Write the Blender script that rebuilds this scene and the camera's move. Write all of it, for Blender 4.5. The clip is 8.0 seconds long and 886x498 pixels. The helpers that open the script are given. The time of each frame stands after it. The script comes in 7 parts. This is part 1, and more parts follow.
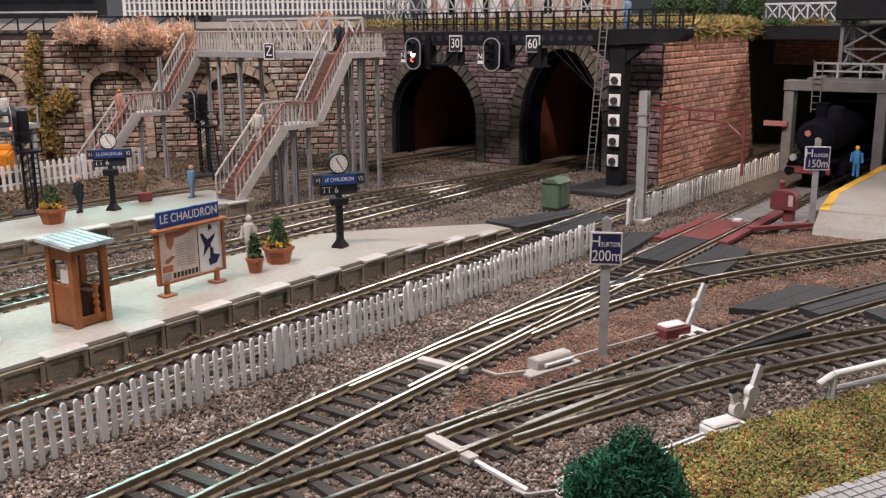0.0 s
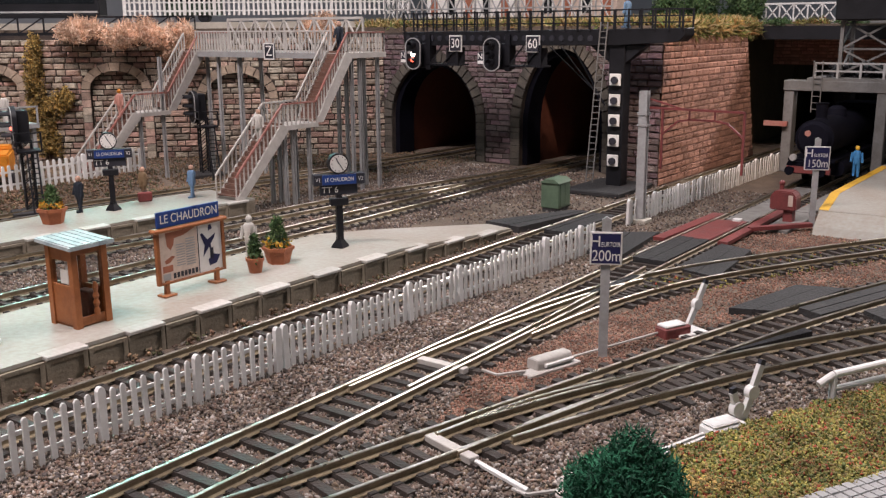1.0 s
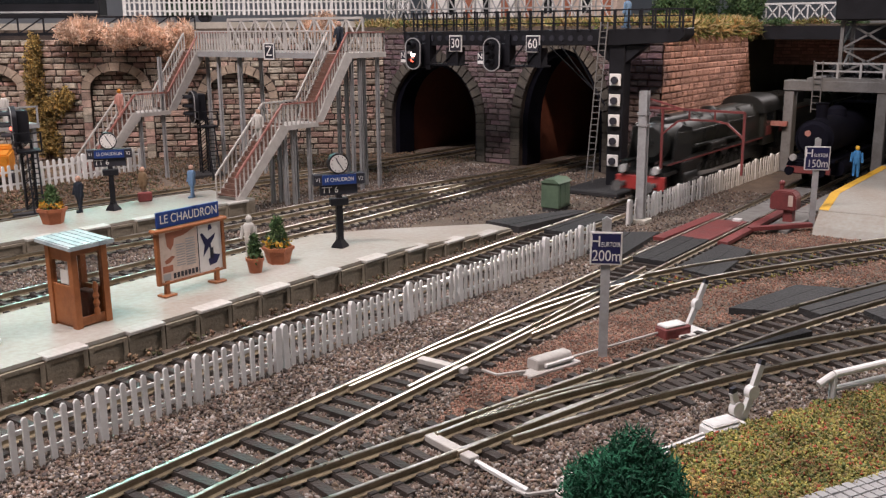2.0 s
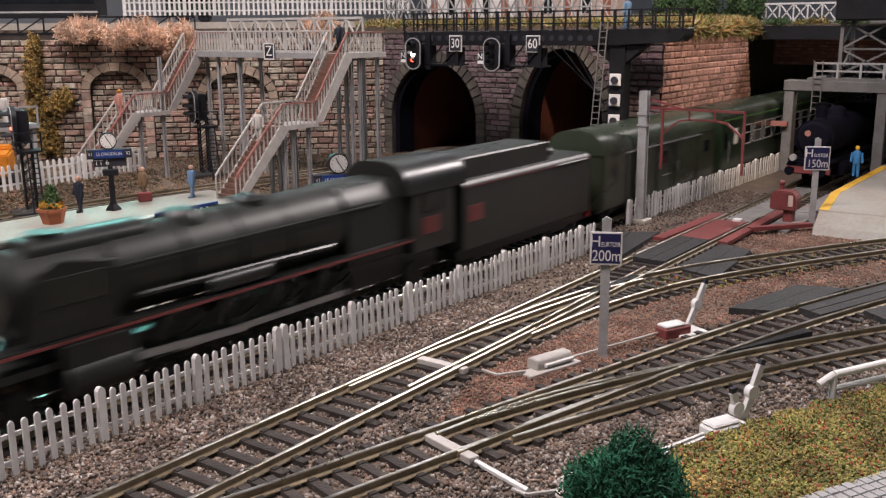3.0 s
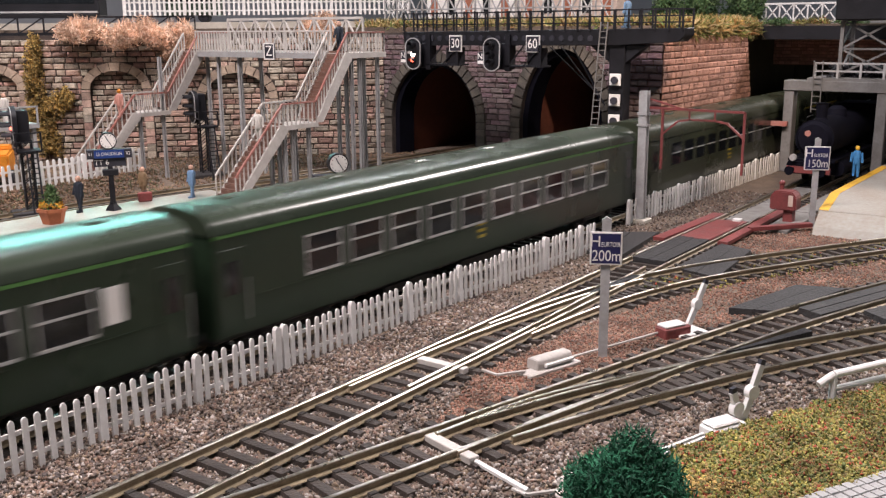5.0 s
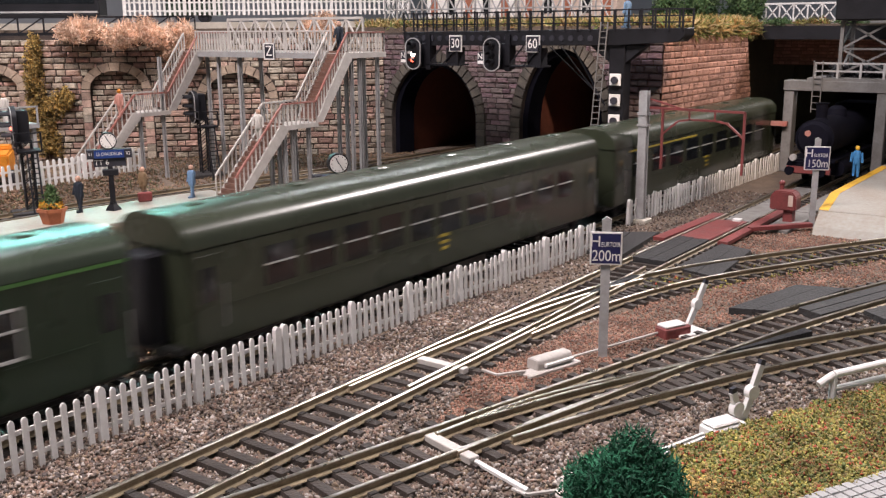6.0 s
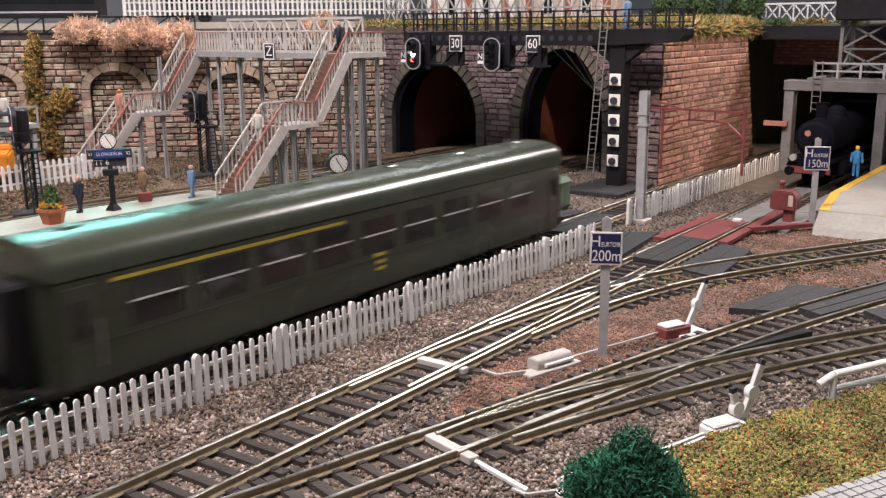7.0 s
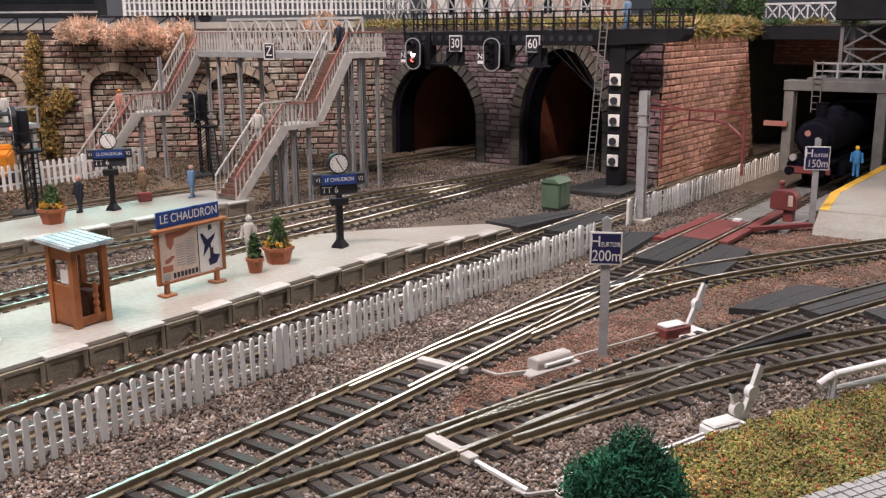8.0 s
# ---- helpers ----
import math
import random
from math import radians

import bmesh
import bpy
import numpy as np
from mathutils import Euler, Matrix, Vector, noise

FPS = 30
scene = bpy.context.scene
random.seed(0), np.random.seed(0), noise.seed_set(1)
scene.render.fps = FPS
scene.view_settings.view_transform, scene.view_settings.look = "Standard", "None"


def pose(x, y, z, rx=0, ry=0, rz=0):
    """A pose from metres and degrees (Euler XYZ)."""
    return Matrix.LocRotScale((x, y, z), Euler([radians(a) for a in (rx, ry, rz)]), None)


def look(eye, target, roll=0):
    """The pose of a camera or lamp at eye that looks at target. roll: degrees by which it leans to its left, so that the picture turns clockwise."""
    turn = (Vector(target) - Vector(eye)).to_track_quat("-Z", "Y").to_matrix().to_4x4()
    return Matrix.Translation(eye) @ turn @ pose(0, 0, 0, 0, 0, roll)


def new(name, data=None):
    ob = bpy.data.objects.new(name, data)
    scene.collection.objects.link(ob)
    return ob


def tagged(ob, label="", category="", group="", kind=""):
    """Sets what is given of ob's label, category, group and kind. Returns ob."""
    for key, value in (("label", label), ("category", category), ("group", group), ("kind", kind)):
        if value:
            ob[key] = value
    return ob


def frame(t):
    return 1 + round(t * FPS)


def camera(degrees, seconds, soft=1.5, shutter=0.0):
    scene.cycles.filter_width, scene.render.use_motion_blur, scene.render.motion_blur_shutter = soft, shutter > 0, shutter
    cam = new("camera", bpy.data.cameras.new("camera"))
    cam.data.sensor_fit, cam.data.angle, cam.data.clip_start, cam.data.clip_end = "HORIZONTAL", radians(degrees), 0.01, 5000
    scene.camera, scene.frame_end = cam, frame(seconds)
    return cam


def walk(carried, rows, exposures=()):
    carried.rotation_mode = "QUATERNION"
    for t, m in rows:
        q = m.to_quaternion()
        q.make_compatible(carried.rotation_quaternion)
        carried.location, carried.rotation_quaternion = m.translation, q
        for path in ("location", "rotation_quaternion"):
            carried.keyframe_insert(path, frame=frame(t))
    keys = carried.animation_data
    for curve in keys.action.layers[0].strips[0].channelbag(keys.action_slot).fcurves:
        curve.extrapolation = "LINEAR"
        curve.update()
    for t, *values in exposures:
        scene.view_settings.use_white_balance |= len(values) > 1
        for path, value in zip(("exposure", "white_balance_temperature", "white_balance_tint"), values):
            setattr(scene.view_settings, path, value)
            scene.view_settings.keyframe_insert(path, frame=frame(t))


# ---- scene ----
cam = camera(49.75, 8.0, soft=1.3, shutter=0.42)
U = 0.01                                   # all plans below are in centimetres
EYE = look((0, 0, 0.10825), (0.3926, 0.2879, -0.00548), -0.45)
walk(cam, [(0.0, EYE), (8.0, EYE)], exposures=[(0.0, 0.0), (1.6, 0.0), (2.8, -0.07), (3.4, 0.12), (4.5, 0.4), (6.5, 0.4), (7.5, 0.3), (8.0, 0.12)])

# ---------------------------------------------------------------- light
world = bpy.data.worlds.new("exhibition_hall")
scene.world = world
world.use_nodes = True
world.node_tree.nodes["Background"].inputs[0].default_value = (0.78, 0.88, 1.0, 1)
world.node_tree.nodes["Background"].inputs[1].default_value = 0.11


def hall_lamp(name, at, to, size, size_y, watts, colour):
    data = bpy.data.lights.new(name, "AREA")
    data.shape, data.size, data.size_y, data.energy, data.color = "RECTANGLE", size, size_y, watts, colour
    ob = new(name, data)
    ob.matrix_world = look(at, to)
    return tagged(ob, "long fluorescent lamp on the hall ceiling", "lamp", kind="structure")


# tubes over the layout, a strong lamp off to its right end, tubes far behind and a cyan one among them, and one unseen
# warm spot added to brighten the red wall
hall_lamp("ceiling_lamp_1", (0.30, 0.95, 1.15), (0.42, 0.45, 0.0), 1.2, 0.10, 7.0, (0.84, 0.92, 1.0))
hall_lamp("ceiling_lamp_2", (-0.16, 0.26, 0.95), (0.35, 0.62, 0.03), 0.6, 0.08, 15.5, (1.0, 0.865, 0.865))
hall_lamp("ceiling_lamp_3", (2.55, 1.65, 1.50), (0.35, 0.20, 0.0), 0.9, 0.08, 4.0, (0.95, 0.97, 1.0))
hall_lamp("ceiling_lamp_4", (2.2, -0.45, 1.45), (0.45, 0.40, 0.0), 0.7, 0.09, 43.0, (1.0, 0.90, 0.89))
hall_lamp("ceiling_lamp_5", (1.75, 2.85, 1.16), (0.18, 0.25, 0.0), 0.9, 0.10, 13.0, (0.36, 1.0, 0.92))
spot = bpy.data.lights.new("added_wall_spot", "SPOT")
spot.energy, spot.color, spot.spot_size, spot.spot_blend, spot.shadow_soft_size = 16.0, (1.0, 0.76, 0.58), radians(15), 0.45, 0.012
spot_ob = new("added_wall_spot", spot)
spot_ob.matrix_world = look((0.12, -0.20, 0.62), (0.665, 0.263, 0.078))
tagged(spot_ob, "unseen warm spotlight added to brighten the red wall", "lamp", kind="structure")

# ---------------------------------------------------------------- materials
def mat(name, a, b=None, size=0.4, rough=0.7, metal=0.0, bump=0.3, vary=0.12, fine=6.0, spec=0.35, island=False, depth=0.01, hue=0.0):
    """Two-scale procedural surface: broad stains of size cm, fine grain, a little change from piece to piece."""
    m = bpy.data.materials.new(name)
    m.use_nodes = True
    nt = m.node_tree
    n, l = nt.nodes, nt.links
    bs = n["Principled BSDF"]
    b = b or tuple(c * 0.72 for c in a)
    tc = n.new("ShaderNodeTexCoord")
    n1 = n.new("ShaderNodeTexNoise")
    n1.inputs["Scale"].default_value = 100.0 / size
    n1.inputs["Detail"].default_value = 4
    n2 = n.new("ShaderNodeTexNoise")
    n2.inputs["Scale"].default_value = 100.0 / size * fine
    n2.inputs["Detail"].default_value = 2
    ra = n.new("ShaderNodeValToRGB")
    ra.color_ramp.elements[0].position, ra.color_ramp.elements[1].position = 0.36, 0.64
    ra.color_ramp.elements[0].color, ra.color_ramp.elements[1].color = (*b, 1), (*a, 1)
    mixf = n.new("ShaderNodeMath")
    mixf.operation = "MULTIPLY_ADD"
    mixf.inputs[1].default_value = 0.65
    l.new(tc.outputs["Object"], n1.inputs["Vector"])
    l.new(tc.outputs["Object"], n2.inputs["Vector"])
    half = n.new("ShaderNodeMath")
    half.operation = "MULTIPLY"
    half.inputs[1].default_value = 0.35
    l.new(n2.outputs[0], half.inputs[0])
    l.new(n1.outputs[0], mixf.inputs[0])
    l.new(half.outputs[0], mixf.inputs[2])
    l.new(mixf.outputs[0], ra.inputs[0])
    hsv = n.new("ShaderNodeHueSaturation")
    mr = n.new("ShaderNodeMapRange")
    mr.inputs["To Min"].default_value, mr.inputs["To Max"].default_value = 1 - vary, 1 + vary
    if island:
        l.new(n.new("ShaderNodeNewGeometry").outputs["Random Per Island"], mr.inputs[0])
    else:
        l.new(n.new("ShaderNodeObjectInfo").outputs["Random"], mr.inputs[0])
    l.new(mr.outputs[0], hsv.inputs["Value"])
    if hue:
        fr = n.new("ShaderNodeMath")
        fr.operation = "MULTIPLY"
        fr.inputs[1].default_value = 7.31
        fr2 = n.new("ShaderNodeMath")
        fr2.operation = "FRACT"
        hr_ = n.new("ShaderNodeMapRange")
        hr_.inputs["To Min"].default_value, hr_.inputs["To Max"].default_value = 0.5 - hue, 0.5 + hue
        sr_ = n.new("ShaderNodeMapRange")
        sr_.inputs["To Min"].default_value, sr_.inputs["To Max"].default_value = 1.25, 0.7
        l.new(mr.inputs[0].links[0].from_socket, fr.inputs[0])
        l.new(fr.outputs[0], fr2.inputs[0])
        l.new(fr2.outputs[0], hr_.inputs[0])
        l.new(fr2.outputs[0], sr_.inputs[0])
        l.new(hr_.outputs[0], hsv.inputs["Hue"])
        l.new(sr_.outputs[0], hsv.inputs["Saturation"])
    l.new(ra.outputs[0], hsv.inputs["Color"])
    l.new(hsv.outputs[0], bs.inputs["Base Color"])
    rr = n.new("ShaderNodeMapRange")
    rr.inputs["To Min"].default_value, rr.inputs["To Max"].default_value = max(0.03, rough - 0.1), min(1, rough + 0.1)
    l.new(n1.outputs[0], rr.inputs[0])
    l.new(rr.outputs[0], bs.inputs["Roughness"])
    bs.inputs["Metallic"].default_value = metal
    bs.inputs["Specular IOR Level"].default_value = spec
    if bump:
        bp = n.new("ShaderNodeBump")
        bp.inputs["Strength"].default_value = bump
        bp.inputs["Distance"].default_value = depth * U * 10
        l.new(n2.outputs[0], bp.inputs["Height"])
        l.new(bp.outputs[0], bs.inputs["Normal"])
    return m


def glow(name, c, k):
    m = mat(name, c, rough=0.3, bump=0)
    m.node_tree.nodes["Principled BSDF"].inputs["Emission Color"].default_value = (*c, 1)
    m.node_tree.nodes["Principled BSDF"].inputs["Emission Strength"].default_value = k
    return m


def clear(name):
    m = bpy.data.materials.new(name)
    m.use_nodes = True
    bs = m.node_tree.nodes["Principled BSDF"]
    bs.inputs["Transmission Weight"].default_value = 1.0
    bs.inputs["Roughness"].default_value = 0.05
    bs.inputs["IOR"].default_value = 1.1
    return m


def many(name, cols, rough=0.85, patch=1.6):
    """Loose grains: each grain takes one colour of a few, lighter and darker in patches of some centimetres."""
    m = mat(name, cols[0], size=0.3, rough=rough, bump=0.2)
    nt = m.node_tree
    g = nt.nodes.new("ShaderNodeNewGeometry")
    ra = nt.nodes.new("ShaderNodeValToRGB")
    ra.color_ramp.interpolation = "CONSTANT"
    for i, c in enumerate(cols):
        e = ra.color_ramp.elements[i] if i < 2 else ra.color_ramp.elements.new(i / len(cols))
        e.position, e.color = i / len(cols), (*c, 1)
    nt.links.new(g.outputs["Random Per Island"], ra.inputs[0])
    no = nt.nodes.new("ShaderNodeTexNoise")
    no.inputs["Scale"].default_value, no.inputs["Detail"].default_value = 100.0 / patch, 3
    nt.links.new(nt.nodes.new("ShaderNodeTexCoord").outputs["Object"], no.inputs["Vector"])
    mr = nt.nodes.new("ShaderNodeMapRange")
    mr.inputs["From Min"].default_value, mr.inputs["From Max"].default_value = 0.32, 0.68
    mr.inputs["To Min"].default_value, mr.inputs["To Max"].default_value = 0.6, 1.4
    hs = nt.nodes.new("ShaderNodeHueSaturation")
    nt.links.new(no.outputs[0], mr.inputs[0])
    nt.links.new(mr.outputs[0], hs.inputs["Value"])
    nt.links.new(ra.outputs[0], hs.inputs["Color"])
    nt.links.new(hs.outputs[0], nt.nodes["Principled BSDF"].inputs["Base Color"])
    return m


M = dict(
    earth=mat("earth", (0.16, 0.12, 0.09), (0.09, 0.07, 0.055), 1.5, 0.95, bump=0.8, fine=12),
    board=mat("board", (0.20, 0.19, 0.18), (0.12, 0.11, 0.10), 3, 0.9),
    stone=many("ballast_stone", [(0.176, 0.136, 0.114), (0.106, 0.079, 0.066), (0.238, 0.194, 0.163), (0.066, 0.053, 0.044), (0.176, 0.114, 0.088), (0.334, 0.299, 0.273), (0.088, 0.075, 0.07), (0.202, 0.15, 0.106), (0.132, 0.092, 0.07)]),
    cinder=many("cinder", [(0.234, 0.105, 0.070), (0.170, 0.080, 0.055), (0.281, 0.150, 0.105), (0.13, 0.075, 0.056), (0.234, 0.156, 0.115), (0.33, 0.20, 0.15), (0.15, 0.12, 0.10)]),
    scrub=many("scrub", [(0.15, 0.10, 0.06), (0.10, 0.07, 0.043), (0.21, 0.135, 0.08), (0.075, 0.075, 0.036), (0.24, 0.165, 0.115), (0.16, 0.09, 0.06)]),
    meadow=many("meadow", [(0.21, 0.185, 0.045), (0.13, 0.135, 0.04), (0.29, 0.25, 0.06), (0.08, 0.10, 0.03), (0.25, 0.20, 0.09), (0.16, 0.16, 0.05), (0.23, 0.15, 0.06), (0.34, 0.29, 0.08), (0.13, 0.15, 0.05), (0.17, 0.16, 0.04), (0.23, 0.18, 0.06), (0.30, 0.07, 0.04)]),
    sleeper=mat("sleeper", (0.050, 0.040, 0.034), (0.028, 0.023, 0.021), 0.5, 0.48, bump=0.3, vary=0.35),
    chair=mat("rail_chair", (0.03, 0.026, 0.024), None, 0.3, 0.6),
    rail=mat("rail_side", (0.34, 0.275, 0.185), (0.20, 0.155, 0.10), 0.6, 0.42, 0.25, bump=0.1),
    railtop=mat("rail_top", (0.80, 0.77, 0.72), (0.50, 0.43, 0.33), 1.6, 0.30, 1.0, bump=0.05),
    frog=mat("frog", (0.02, 0.02, 0.022), None, 0.6, 0.35),
    white=mat("white_plastic", (0.74, 0.73, 0.72), (0.62, 0.60, 0.58), 0.8, 0.5, bump=0.1, vary=0.05),
    grey=mat("grey_paint", (0.36, 0.36, 0.36), (0.27, 0.26, 0.255), 0.8, 0.55, bump=0.15, vary=0.05),
    pale=mat("pale_grey_paint", (0.52, 0.49, 0.46), (0.40, 0.37, 0.34), 0.8, 0.55, bump=0.15, vary=0.08),
    concrete=mat("concrete", (0.47, 0.44, 0.38), (0.36, 0.33, 0.28), 2.5, 0.42, bump=0.25, fine=14, spec=0.45),
    tarred=mat("platform_paint", (0.36, 0.35, 0.315), (0.28, 0.235, 0.19), 3.5, 0.5, bump=0.2, fine=14, spec=0.5),
    panel=mat("panel", (0.26, 0.22, 0.165), (0.17, 0.14, 0.105), 1.0, 0.7, bump=0.3, vary=0.10),
    coping=mat("coping", (0.52, 0.50, 0.47), (0.40, 0.37, 0.33), 1.0, 0.5, bump=0.2, vary=0.15),
    yellow=mat("yellow_paint", (0.72, 0.42, 0.04), (0.55, 0.30, 0.03), 1.0, 0.5),
    black=mat("black_paint", (0.011, 0.011, 0.015), (0.007, 0.007, 0.009), 1.0, 0.48, bump=0.1),
    deck=mat("black_boards", (0.040, 0.038, 0.038), (0.022, 0.021, 0.022), 0.8, 0.75, bump=0.5),
    wood=mat("brown_plastic", (0.34, 0.125, 0.045), (0.25, 0.085, 0.03), 0.8, 0.4, bump=0.1),
    tread=mat("stair_tread", (0.16, 0.085, 0.062), (0.11, 0.06, 0.045), 0.5, 0.7),
    redrail=mat("red_handrail", (0.30, 0.10, 0.08), (0.36, 0.20, 0.17), 0.8, 0.5),
    red=mat("red_oxide", (0.215, 0.052, 0.050), (0.14, 0.042, 0.040), 0.8, 0.45, bump=0.2),
    scarlet=mat("scarlet", (0.42, 0.05, 0.045), None, 0.6, 0.4),
    signblue=mat("sign_blue", (0.02, 0.055, 0.22), (0.015, 0.04, 0.17), 1, 0.3, bump=0),
    navy=mat("navy_sign", (0.018, 0.018, 0.07), None, 1, 0.35, bump=0),
    ink=mat("ink", (0.03, 0.03, 0.04), None, 1, 0.6, bump=0),
    paper=mat("paper", (0.74, 0.72, 0.70), (0.66, 0.62, 0.58), 1, 0.6, bump=0),
    cream=mat("cream", (0.62, 0.49, 0.41), None, 1, 0.6, bump=0),
    rust=mat("poster_brown", (0.33, 0.12, 0.07), None, 1, 0.6, bump=0),
    clay=mat("terracotta", (0.40, 0.14, 0.065), (0.30, 0.10, 0.05), 0.6, 0.65, vary=0.1),
    leaf=many("shrub_leaf", [(0.08, 0.14, 0.05), (0.05, 0.10, 0.035), (0.12, 0.18, 0.07), (0.04, 0.075, 0.03)]),
    darkleaf=many("dark_leaf", [(0.018, 0.115, 0.060), (0.010, 0.075, 0.038), (0.032, 0.165, 0.085), (0.010, 0.05, 0.028)]),
    dryleaf=many("dry_leaf", [(0.78, 0.52, 0.38), (0.66, 0.41, 0.28), (0.84, 0.64, 0.50), (0.55, 0.32, 0.21), (0.72, 0.50, 0.34)]),
    topgrass=many("top_grass", [(0.30, 0.24, 0.09), (0.42, 0.32, 0.14), (0.16, 0.18, 0.05), (0.10, 0.14, 0.04), (0.50, 0.38, 0.20), (0.34, 0.20, 0.08)]),
    ivy=many("ivy_leaf", [(0.45, 0.288, 0.088), (0.275, 0.181, 0.062), (0.163, 0.125, 0.044), (0.55, 0.375, 0.125), (0.2, 0.138, 0.05)]),
    bloom=many("orange_bloom", [(0.65, 0.33, 0.03), (0.55, 0.42, 0.05), (0.40, 0.20, 0.03)]),
    mortar=mat("mortar", (0.075, 0.058, 0.05), (0.04, 0.033, 0.03), 1.2, 0.95, bump=0.5),
    wallstone=mat("wall_stone", (0.50, 0.385, 0.30), (0.25, 0.19, 0.155), 0.6, 0.85, bump=1.0, vary=0.46, hue=0.035),
    wallstones=mat("wall_stone_field", (0.50, 0.385, 0.30), (0.25, 0.19, 0.155), 0.6, 0.85, bump=1.0, vary=0.46, island=True, hue=0.035),
    portal=mat("portal_stone", (0.235, 0.165, 0.165), (0.11, 0.082, 0.09), 0.7, 0.85, bump=0.9, vary=0.36, hue=0.04),
    portals=mat("portal_stone_field", (0.235, 0.165, 0.165), (0.11, 0.082, 0.09), 0.7, 0.85, bump=0.9, vary=0.36, island=True, hue=0.04),
    redstone=mat("red_sandstone", (0.58, 0.32, 0.24), (0.33, 0.165, 0.125), 0.8, 0.85, bump=1.0, vary=0.26),
    redmortar=mat("red_mortar", (0.34, 0.185, 0.14), (0.22, 0.12, 0.09), 1.2, 0.95, bump=0.5),
    redstones=mat("red_sandstone_field", (0.58, 0.32, 0.24), (0.33, 0.165, 0.125), 0.8, 0.85, bump=1.0, vary=0.26, island=True),
    arch=mat("arch_stone", (0.46, 0.36, 0.27), (0.27, 0.21, 0.165), 0.8, 0.85, bump=0.6, vary=0.2),
    portalrim=mat("portal_rim_stone", (0.115, 0.10, 0.082), (0.060, 0.054, 0.048), 0.8, 0.85, bump=0.6, vary=0.2),
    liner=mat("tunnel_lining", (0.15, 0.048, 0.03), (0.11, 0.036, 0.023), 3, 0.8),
    darkroom=mat("dark_lining", (0.16, 0.125, 0.075), (0.10, 0.08, 0.05), 3, 0.9),
    greenbox=mat("green_cabinet", (0.12, 0.175, 0.115), (0.09, 0.135, 0.09), 1, 0.5, bump=0.1),
    steel=mat("bright_steel", (0.55, 0.55, 0.56), (0.4, 0.4, 0.4), 0.5, 0.35, 0.8, bump=0.1),
    roofgrey=mat("kiosk_roof", (0.44, 0.50, 0.51), (0.22, 0.27, 0.29), 0.5, 0.4, bump=0.2),
    coach=mat("coach_green", (0.019, 0.034, 0.019), (0.014, 0.026, 0.015), 5, 0.30, bump=0.02, spec=0.5, vary=0.03),
    coachroof=mat("coach_roof", (0.034, 0.046, 0.030), (0.026, 0.035, 0.023), 4, 0.27, bump=0.03, spec=0.5),
    olive=mat("coach_olive", (0.034, 0.040, 0.025), (0.027, 0.032, 0.020), 5, 0.27, bump=0.02, spec=0.5),
    lime=mat("lime_line", (0.09, 0.22, 0.06), None, 1, 0.4, bump=0),
    gold=mat("yellow_line", (0.44, 0.34, 0.045), None, 1, 0.4, bump=0),
    engine=mat("engine_black", (0.014, 0.015, 0.014), (0.009, 0.0095, 0.009), 2, 0.36, bump=0.05, spec=0.5),
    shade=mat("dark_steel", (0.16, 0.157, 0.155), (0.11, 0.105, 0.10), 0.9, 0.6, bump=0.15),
    # darker, duller than engine_black: the tank engine's shade is put into the colour
    dimblack=mat("dim_black", (0.006, 0.006, 0.011), (0.004, 0.004, 0.007), 1.5, 0.7, bump=0.1, spec=0.06),
    enginegreen=mat("engine_green", (0.021, 0.022, 0.018), (0.013, 0.014, 0.012), 3, 0.44, bump=0.05, spec=0.5),
    glass=mat("window_dark", (0.012, 0.014, 0.016), None, 1, 0.08, bump=0, spec=0.6),
    pane=clear("clear_pane"),
    alu=mat("window_frame", (0.66, 0.66, 0.65), None, 1, 0.35, 0.4, bump=0),
    redlamp=glow("red_signal", (1.0, 0.10, 0.06), 6.0),
    whitelamp=glow("white_signal", (1.0, 0.85, 0.80), 9.0),
    bluelamp=glow("blue_signal", (0.05, 0.20, 1.0), 1.2),
    skin=mat("figure_skin", (0.55, 0.33, 0.24), None, 0.5, 0.6),
    orange=mat("orange_paint", (0.70, 0.26, 0.03), None, 1, 0.4),
    hallwall=mat("hall_wall", (0.42, 0.42, 0.44), (0.36, 0.36, 0.38), 30, 0.9, bump=0),
)


